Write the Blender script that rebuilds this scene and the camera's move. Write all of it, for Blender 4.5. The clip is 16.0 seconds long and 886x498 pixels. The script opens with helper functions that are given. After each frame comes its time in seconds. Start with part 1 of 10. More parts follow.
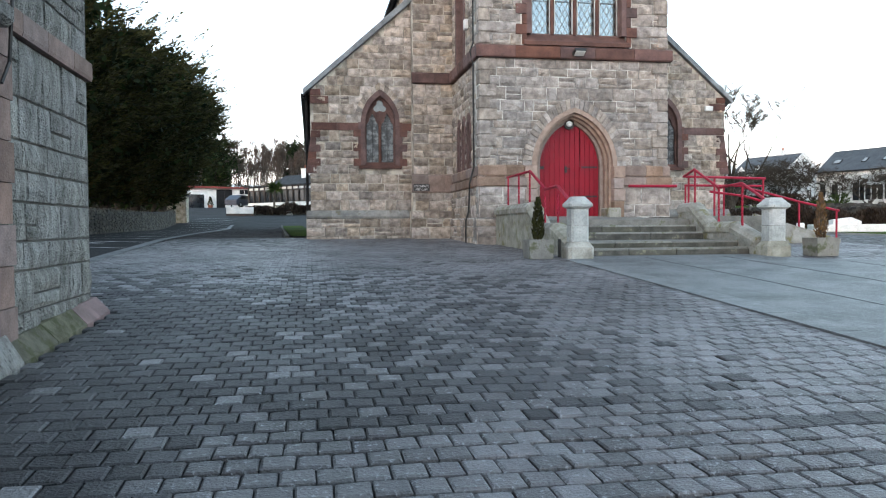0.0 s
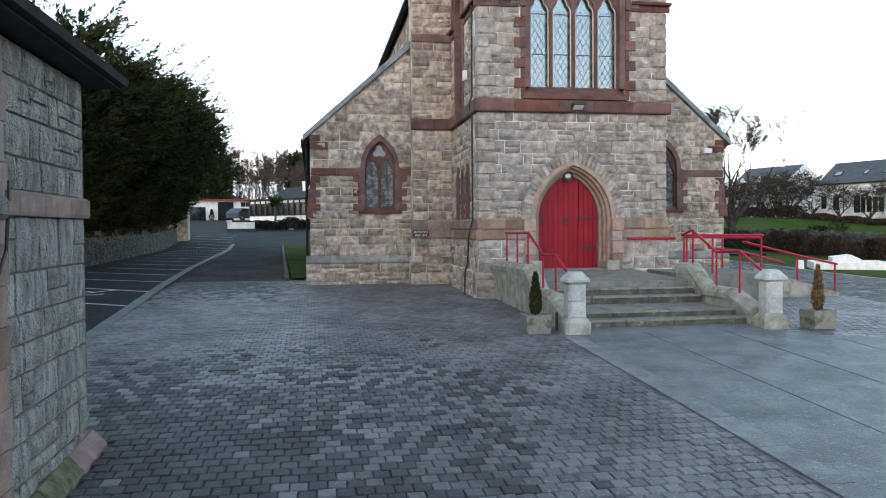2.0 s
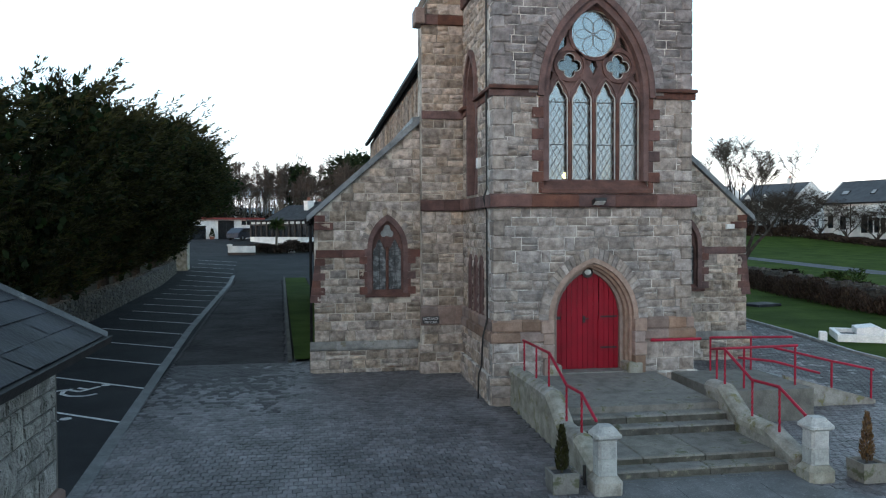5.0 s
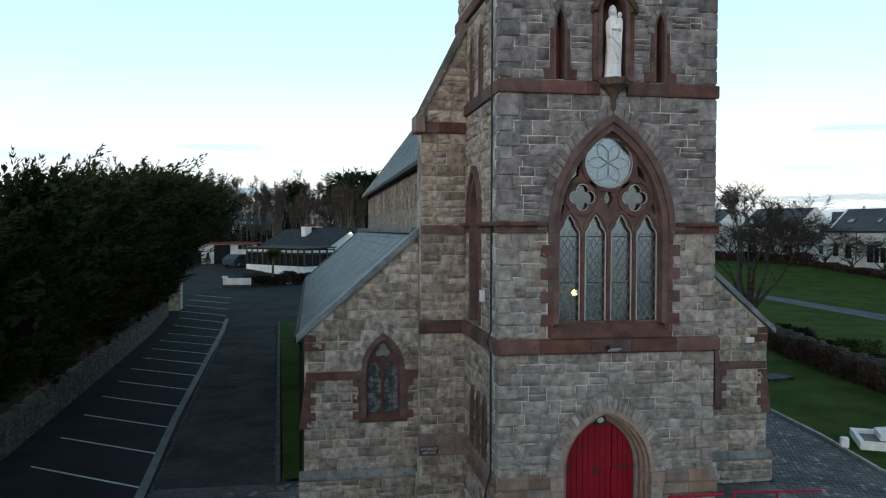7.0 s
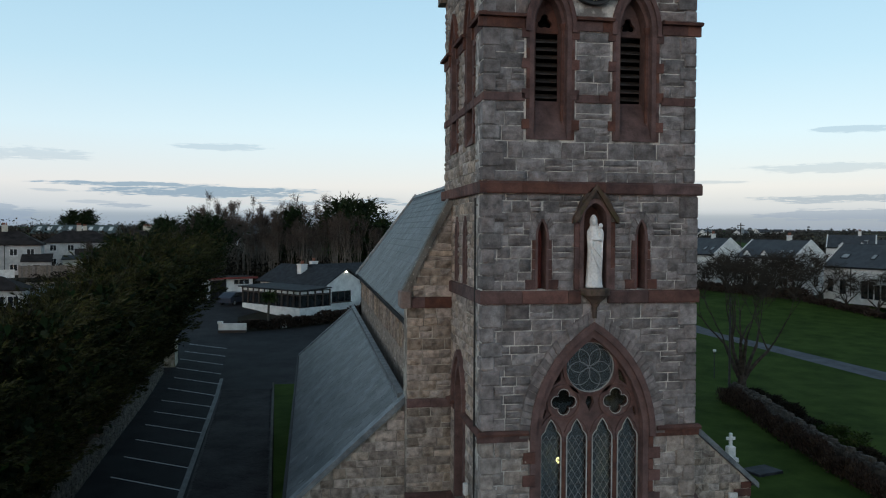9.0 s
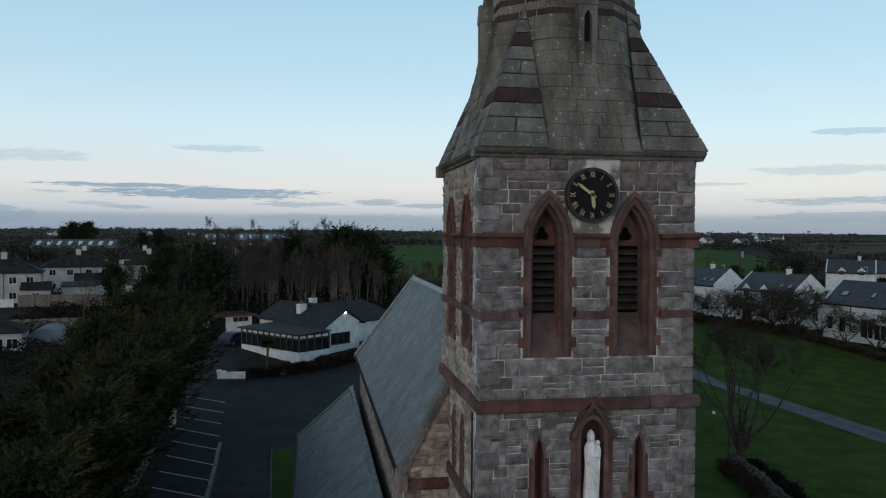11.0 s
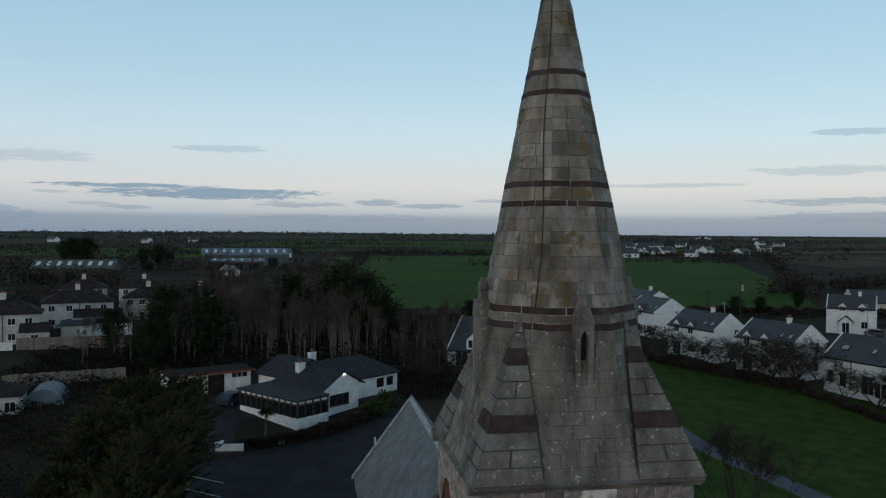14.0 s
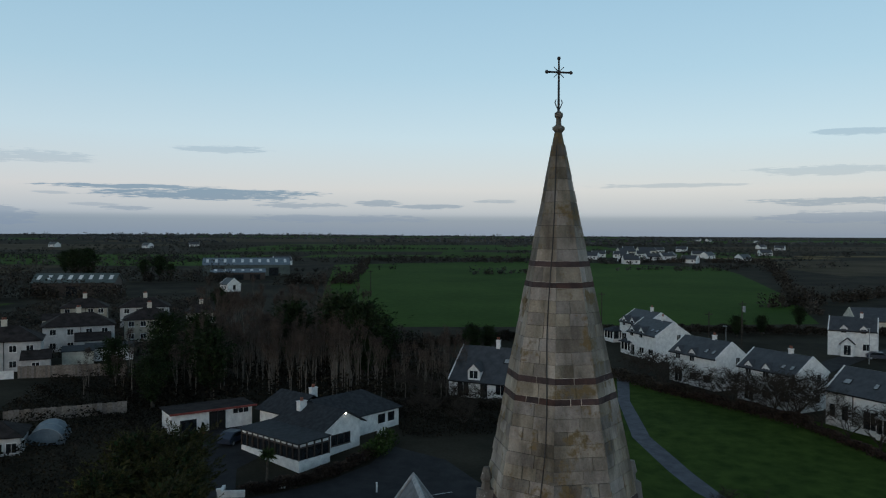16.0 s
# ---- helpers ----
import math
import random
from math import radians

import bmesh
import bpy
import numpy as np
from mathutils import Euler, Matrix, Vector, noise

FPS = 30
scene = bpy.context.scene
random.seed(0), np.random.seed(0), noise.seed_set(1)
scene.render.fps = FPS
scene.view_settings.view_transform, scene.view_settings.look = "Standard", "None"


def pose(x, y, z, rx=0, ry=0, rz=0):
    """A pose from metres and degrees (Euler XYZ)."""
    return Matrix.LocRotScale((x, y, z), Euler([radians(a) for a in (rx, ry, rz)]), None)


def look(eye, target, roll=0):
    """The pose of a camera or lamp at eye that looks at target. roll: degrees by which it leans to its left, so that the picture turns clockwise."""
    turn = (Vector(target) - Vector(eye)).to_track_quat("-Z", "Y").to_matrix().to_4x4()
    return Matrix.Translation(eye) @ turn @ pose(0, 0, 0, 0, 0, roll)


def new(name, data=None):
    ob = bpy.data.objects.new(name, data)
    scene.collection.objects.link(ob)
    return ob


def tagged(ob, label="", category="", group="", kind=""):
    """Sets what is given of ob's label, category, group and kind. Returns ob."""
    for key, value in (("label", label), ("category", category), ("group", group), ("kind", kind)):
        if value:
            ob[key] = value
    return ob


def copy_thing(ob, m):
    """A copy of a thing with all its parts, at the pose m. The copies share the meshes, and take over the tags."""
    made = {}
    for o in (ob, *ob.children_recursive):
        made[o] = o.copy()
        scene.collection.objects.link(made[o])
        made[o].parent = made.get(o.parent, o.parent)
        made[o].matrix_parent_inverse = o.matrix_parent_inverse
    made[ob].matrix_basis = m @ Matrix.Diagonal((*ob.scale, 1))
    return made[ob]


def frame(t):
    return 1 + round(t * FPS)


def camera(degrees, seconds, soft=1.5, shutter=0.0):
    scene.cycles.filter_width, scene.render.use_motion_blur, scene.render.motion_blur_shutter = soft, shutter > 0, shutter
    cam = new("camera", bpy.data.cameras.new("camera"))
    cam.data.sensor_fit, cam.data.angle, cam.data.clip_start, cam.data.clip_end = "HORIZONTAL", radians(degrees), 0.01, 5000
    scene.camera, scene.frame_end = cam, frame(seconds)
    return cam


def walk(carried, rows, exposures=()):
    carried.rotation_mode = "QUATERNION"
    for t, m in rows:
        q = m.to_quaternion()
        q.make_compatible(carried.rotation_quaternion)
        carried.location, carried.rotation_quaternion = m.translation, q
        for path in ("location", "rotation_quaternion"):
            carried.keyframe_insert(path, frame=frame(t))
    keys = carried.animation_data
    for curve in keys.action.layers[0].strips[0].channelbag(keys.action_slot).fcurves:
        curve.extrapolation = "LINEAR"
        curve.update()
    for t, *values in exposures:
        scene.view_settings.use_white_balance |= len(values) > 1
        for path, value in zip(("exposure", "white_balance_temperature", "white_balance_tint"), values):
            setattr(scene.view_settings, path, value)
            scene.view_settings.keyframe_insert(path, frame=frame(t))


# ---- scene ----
cam = camera(59.4, 16.0, soft=1.15)
PATH = [
    (0, (-6.369, -18.171, 0.575), (-6.035, -16.2, 0.514), -0.4),
    (0.5, (-6.334, -18.176, 1.011), (-6.001, -16.205, 0.95), -0.3),
    (1, (-6.339, -18.145, 1.297), (-6.008, -16.173, 1.239), -0.4),
    (1.5, (-6.33, -18.104, 1.557), (-5.999, -16.132, 1.501), -0.4),
    (2, (-6.3, -18.197, 1.791), (-5.97, -16.225, 1.737), -0.4),
    (2.5, (-6.32, -18.291, 2.089), (-5.99, -16.32, 2.036), -0.4),
    (3, (-6.376, -18.424, 2.409), (-6.046, -16.453, 2.354), -0.3),
    (3.5, (-6.473, -18.442, 2.836), (-6.142, -16.471, 2.782), -0.3),
    (4, (-6.486, -18.202, 3.283), (-6.156, -16.23, 3.232), -0.3),
    (6.5, (-6.178, -15.572, 6.054), (-5.849, -13.6, 6.001), 0.0),
    (7, (-6.152, -15.516, 7.133), (-5.821, -13.544, 7.085), 0.2),
    (7.5, (-6.021, -15.511, 8.246), (-5.691, -13.539, 8.197), 0.2),
    (8, (-5.925, -15.479, 9.338), (-5.592, -13.507, 9.289), 0.2),
    (8.5, (-5.888, -15.515, 10.425), (-5.554, -13.544, 10.377), 0.2),
    (9, (-5.872, -15.68, 11.495), (-5.537, -13.709, 11.448), 0.3),
    (9.5, (-5.836, -15.705, 12.591), (-5.5, -13.733, 12.545), 0.3),
    (10, (-5.837, -15.668, 13.704), (-5.501, -13.697, 13.66), 0.4),
    (12.5, (-5.739, -15.347, 19.463), (-5.405, -13.375, 19.42), 0.3),
    (13, (-5.734, -15.299, 20.584), (-5.4, -13.328, 20.541), 0.3),
    (13.5, (-5.685, -15.2, 21.731), (-5.352, -13.228, 21.688), 0.3),
    (14, (-5.648, -15.139, 22.827), (-5.314, -13.168, 22.785), 0.4),
    (14.5, (-5.652, -15.02, 23.913), (-5.319, -13.048, 23.872), 0.3),
    (15, (-5.647, -14.885, 24.998), (-5.314, -12.913, 24.956), 0.3),
    (15.5, (-5.696, -14.879, 26.11), (-5.363, -12.907, 26.069), 0.3),
    (16, (-5.696, -14.964, 27.17), (-5.364, -12.993, 27.129), 0.3),
]
walk(cam, [(t, look(eye, target, roll)) for t, eye, target, roll in PATH],
     exposures=[(0.0, 1.50, 7050, 17), (2.0, 1.26, 6980, 17), (4.2, 0.74, 6650, 15), (6.3, 0.32, 6350, 8), (7.0, -0.02, 6400, 8), (8.0, -0.38, 6480, 10), (10.0, -0.60, 6400, 10), (12.5, -0.76, 6350, 10), (16.0, -0.89, 6280, 10)])

# ---- sky and sun: a clear dusk with a low sun behind the camera ----
world = bpy.data.worlds.new("dusk_sky")
scene.world = world
world.use_nodes = True
wn, wl = world.node_tree.nodes, world.node_tree.links
wn.clear()


def wnode(kind, **values):
    n = wn.new(kind)
    for key, value in values.items():
        n.inputs[key].default_value = value
    return n


w_out = wn.new("ShaderNodeOutputWorld")
w_bg = wnode("ShaderNodeBackground", Strength=1.0)
sky = wn.new("ShaderNodeTexSky")
sky.sky_type, sky.sun_disc = "NISHITA", False
sky.sun_elevation, sky.sun_rotation = radians(4.0), radians(217.0)
sky.air_density, sky.dust_density, sky.ozone_density = 1.0, 0.6, 1.4
w_dir = wn.new("ShaderNodeTexCoord")
w_xyz = wn.new("ShaderNodeSeparateXYZ")
wl.new(w_dir.outputs["Generated"], w_xyz.inputs[0])
w_ramp = wn.new("ShaderNodeValToRGB")
ramp = w_ramp.color_ramp
ramp.elements[0].position, ramp.elements[0].color = 0.0, (0.31, 0.47, 0.66, 1)
ramp.elements[1].position, ramp.elements[1].color = 1.0, (0.13, 0.18, 0.24, 1)
for p, c in ((0.018, (0.33, 0.50, 0.69, 1)), (0.025, (0.66, 0.79, 0.95, 1)), (0.055, (0.99, 1.00, 1.07, 1)), (0.12, (0.88, 1.09, 1.23, 1)), (0.20, (0.68, 0.98, 1.17, 1)), (0.32, (0.52, 0.84, 1.07, 1)), (0.50, (0.22, 0.36, 0.48, 1))):
    e = ramp.elements.new(p)
    e.color = c
wl.new(w_xyz.outputs["Z"], w_ramp.inputs[0])
# stratus streaks low over the horizon: (azimuth, height, half width, half thickness, share)


def wmath(op, p, q=None):
    n = wn.new("ShaderNodeMath")
    n.operation = op
    for i, v in enumerate((p, q)):
        if v is None:
            continue
        if isinstance(v, (int, float)):
            n.inputs[i].default_value = v
        else:
            wl.new(v, n.inputs[i])
    return n.outputs[0]


w_map = wn.new("ShaderNodeMapping")
w_map.inputs["Scale"].default_value = (7.0, 7.0, 70.0)
wl.new(w_dir.outputs["Generated"], w_map.inputs[0])
w_noise = wnode("ShaderNodeTexNoise", Scale=2.4, Detail=7.0, Roughness=0.62)
wl.new(w_map.outputs[0], w_noise.inputs["Vector"])
w_az = wmath("ARCTAN2", w_xyz.outputs["X"], w_xyz.outputs["Y"])
w_fine = wnode("ShaderNodeTexNoise", Scale=9.0, Detail=5.0, Roughness=0.6)
wl.new(w_map.outputs[0], w_fine.inputs["Vector"])
w_rag = wmath("ADD", wmath("MULTIPLY", wmath("SUBTRACT", w_noise.outputs["Fac"], 0.5), 3.4), wmath("MULTIPLY", wmath("SUBTRACT", w_fine.outputs["Fac"], 0.5), 2.6))
w_sum = None
for az, el, wide, thick, share in ((-0.21, 0.0535, 0.11, 0.0035, 0.95), (-0.13, 0.0465, 0.14, 0.007, 1.0), (-0.02, 0.034, 0.06, 0.004, 0.6), (0.149, 0.0339, 0.04, 0.0035, 0.7), (0.082, 0.0378, 0.035, 0.004, 0.7),
                                   (-0.222, 0.0275, 0.03, 0.003, 0.6), (0.64, 0.0392, 0.09, 0.005, 0.7), (0.66, 0.0203, 0.10, 0.008, 0.7), (0.657, 0.1174, 0.05, 0.005, 0.45),
                                   (-0.106, 0.1014, 0.06, 0.005, 0.35), (0.03, 0.0175, 0.13, 0.006, 0.6), (-0.37, 0.016, 0.06, 0.014, 0.6), (-0.30, 0.0445, 0.02, 0.002, 0.4), (-0.26, 0.032, 0.03, 0.002, 0.4), (0.24, 0.041, 0.03, 0.0025, 0.5), (0.45, 0.06, 0.10, 0.003, 0.4), (0.62, 0.075, 0.09, 0.006, 0.35), (-0.33, 0.085, 0.07, 0.008, 0.3)):
    w_a, w_e = wmath("DIVIDE", wmath("SUBTRACT", w_az, az), wide), wmath("DIVIDE", wmath("SUBTRACT", w_xyz.outputs["Z"], el), thick)
    w_d = wmath("SUBTRACT", 1.0, wmath("ADD", wmath("MULTIPLY", w_a, w_a), wmath("MULTIPLY", w_e, w_e)))
    w_v = wn.new("ShaderNodeMath")
    w_v.operation, w_v.use_clamp = "MULTIPLY", True
    wl.new(wmath("ADD", w_d, w_rag), w_v.inputs[0])
    w_v.inputs[1].default_value = 2.0
    w_v = wmath("MULTIPLY", w_v.outputs[0], share)
    w_sum = w_v if w_sum is None else wmath("MAXIMUM", w_sum, w_v)
w_mixc = wn.new("ShaderNodeMix")
w_mixc.data_type = "RGBA"
wl.new(w_sum, w_mixc.inputs["Factor"])
wl.new(w_ramp.outputs[0], w_mixc.inputs["A"])
w_mixc.inputs["B"].default_value = (0.25, 0.43, 0.68, 1)
# the measured sky colours over the physical sky
w_sky = wn.new("ShaderNodeMix")
w_sky.data_type, w_sky.blend_type = "RGBA", "ADD"
w_sky.inputs["Factor"].default_value = 0.08
wl.new(w_mixc.outputs["Result"], w_sky.inputs["A"])
wl.new(sky.outputs[0], w_sky.inputs["B"])
wl.new(w_sky.outputs["Result"], w_bg.inputs["Color"])
wl.new(w_bg.outputs[0], w_out.inputs[0])

sun = new("sun", bpy.data.lights.new("sun", "SUN"))
sun.data.energy, sun.data.angle, sun.data.color = 0.68, radians(50), (1.0, 0.87, 0.76)
sun.matrix_basis = look((-44, -58, 24), (0, 0, 5))

# ---- materials ----
def mat(name, dark, light, scale=3.0, rough=0.85, bump=0.3, fine=40.0, vary="", amount=0.25, metal=0.0, spot=None, spots=0.0, spot_scale=6.0, streak=0.0, gloss=0.5, low=0.35, high=0.65, pits=False):
    """A weathered surface: two colours mixed by broad noise, grain, relief, and a tone of its own for each piece."""
    m = bpy.data.materials.new(name)
    m.use_nodes = True
    n, l = m.node_tree.nodes, m.node_tree.links
    b = n["Principled BSDF"]
    b.inputs["Roughness"].default_value, b.inputs["Metallic"].default_value = rough, metal
    b.inputs["Specular IOR Level"].default_value = gloss
    g = n.new("ShaderNodeNewGeometry")
    where = g.outputs["Position"]
    if streak:
        mp = n.new("ShaderNodeMapping")
        mp.inputs["Scale"].default_value = (1, 1, streak)
        l.new(where, mp.inputs[0])
        where = mp.outputs[0]
    a = n.new("ShaderNodeTexNoise")
    a.inputs["Scale"].default_value, a.inputs["Detail"].default_value, a.inputs["Roughness"].default_value = scale, 6, 0.6
    l.new(where, a.inputs["Vector"])
    r = n.new("ShaderNodeValToRGB")
    r.color_ramp.elements[0].position, r.color_ramp.elements[1].position = low, high
    r.color_ramp.elements[0].color, r.color_ramp.elements[1].color = (*dark, 1), (*light, 1)
    l.new(a.outputs["Fac"], r.inputs[0])
    out = r.outputs[0]
    f = n.new("ShaderNodeTexNoise")
    f.inputs["Scale"].default_value, f.inputs["Detail"].default_value = fine, 4
    l.new(g.outputs["Position"], f.inputs["Vector"])

    def mult(colour, value, lo, hi):
        mr = n.new("ShaderNodeMapRange")
        for key, v in (("From Min", 0.0), ("From Max", 1.0), ("To Min", lo), ("To Max", hi)):
            mr.inputs[key].default_value = v
        l.new(value, mr.inputs[0])
        x = n.new("ShaderNodeMix")
        x.data_type, x.blend_type = "RGBA", "MULTIPLY"
        x.inputs["Factor"].default_value = 1.0
        l.new(colour, x.inputs["A"])
        l.new(mr.outputs[0], x.inputs["B"])
        return x.outputs["Result"]

    out = mult(out, f.outputs["Fac"], 0.7, 1.3)
    if vary:
        if vary == "object":
            pick = n.new("ShaderNodeObjectInfo").outputs["Random"]
        else:
            pick = g.outputs["Random Per Island"]
        out = mult(out, pick, 1 - amount, 1 + amount)
        wn_ = n.new("ShaderNodeTexWhiteNoise")
        wn_.noise_dimensions = "1D"
        l.new(pick, wn_.inputs["W"])
        hs = n.new("ShaderNodeHueSaturation")
        mh = n.new("ShaderNodeMapRange")
        for key, v in (("To Min", 0.49), ("To Max", 0.508)):
            mh.inputs[key].default_value = v
        l.new(wn_.outputs["Value"], mh.inputs[0])
        l.new(mh.outputs[0], hs.inputs["Hue"])
        ms = n.new("ShaderNodeMapRange")
        for key, v in (("To Min", 0.65), ("To Max", 1.2)):
            ms.inputs[key].default_value = v
        l.new(wn_.outputs["Value"], ms.inputs[0])
        l.new(ms.outputs[0], hs.inputs["Saturation"])
        l.new(out, hs.inputs["Color"])
        out = hs.outputs[0]
    if spot:
        s = n.new("ShaderNodeTexNoise")
        s.inputs["Scale"].default_value, s.inputs["Detail"].default_value, s.inputs["Roughness"].default_value = spot_scale, 8, 0.7
        l.new(where if pits else g.outputs["Position"], s.inputs["Vector"])
        sr = n.new("ShaderNodeValToRGB")
        sr.color_ramp.elements[0].position, sr.color_ramp.elements[1].position = 1 - spots - 0.04, 1 - spots + 0.04
        l.new(s.outputs["Fac"], sr.inputs[0])
        x = n.new("ShaderNodeMix")
        x.data_type = "RGBA"
        l.new(sr.outputs[0], x.inputs["Factor"])
        l.new(out, x.inputs["A"])
        x.inputs["B"].default_value = (*spot, 1)
        out = x.outputs["Result"]
    l.new(out, b.inputs["Base Color"])
    if bump:
        add = n.new("ShaderNodeMath")
        add.operation = "ADD"
        l.new(a.outputs["Fac"], add.inputs[0])
        l.new(f.outputs["Fac"], add.inputs[1])
        bp = n.new("ShaderNodeBump")
        bp.inputs["Strength"].default_value, bp.inputs["Distance"].default_value = bump, 0.03
        l.new(add.outputs[0], bp.inputs["Height"])
        l.new(bp.outputs[0], b.inputs["Normal"])
    return m


def glass(name, tint, rough=0.06, share=0.3):
    """A pane: part mirror, part clear."""
    m = bpy.data.materials.new(name)
    m.use_nodes = True
    n, l = m.node_tree.nodes, m.node_tree.links
    n.clear()
    o, gl, tr, mx = (n.new("ShaderNode" + k) for k in ("OutputMaterial", "BsdfGlossy", "BsdfTransparent", "MixShader"))
    gl.inputs["Roughness"].default_value = rough
    gl.inputs["Color"].default_value = (0.86, 0.93, 0.97, 1)
    tr.inputs["Color"].default_value = (*tint, 1)
    mx.inputs[0].default_value = share
    l.new(tr.outputs[0], mx.inputs[1])
    l.new(gl.outputs[0], mx.inputs[2])
    l.new(mx.outputs[0], o.inputs[0])
    return m


def glow(name, colour, strength):
    m = bpy.data.materials.new(name)
    m.use_nodes = True
    b = m.node_tree.nodes["Principled BSDF"]
    b.inputs["Emission Color"].default_value, b.inputs["Emission Strength"].default_value = (*colour, 1), strength
    b.inputs["Base Color"].default_value = (*colour, 1)
    return m


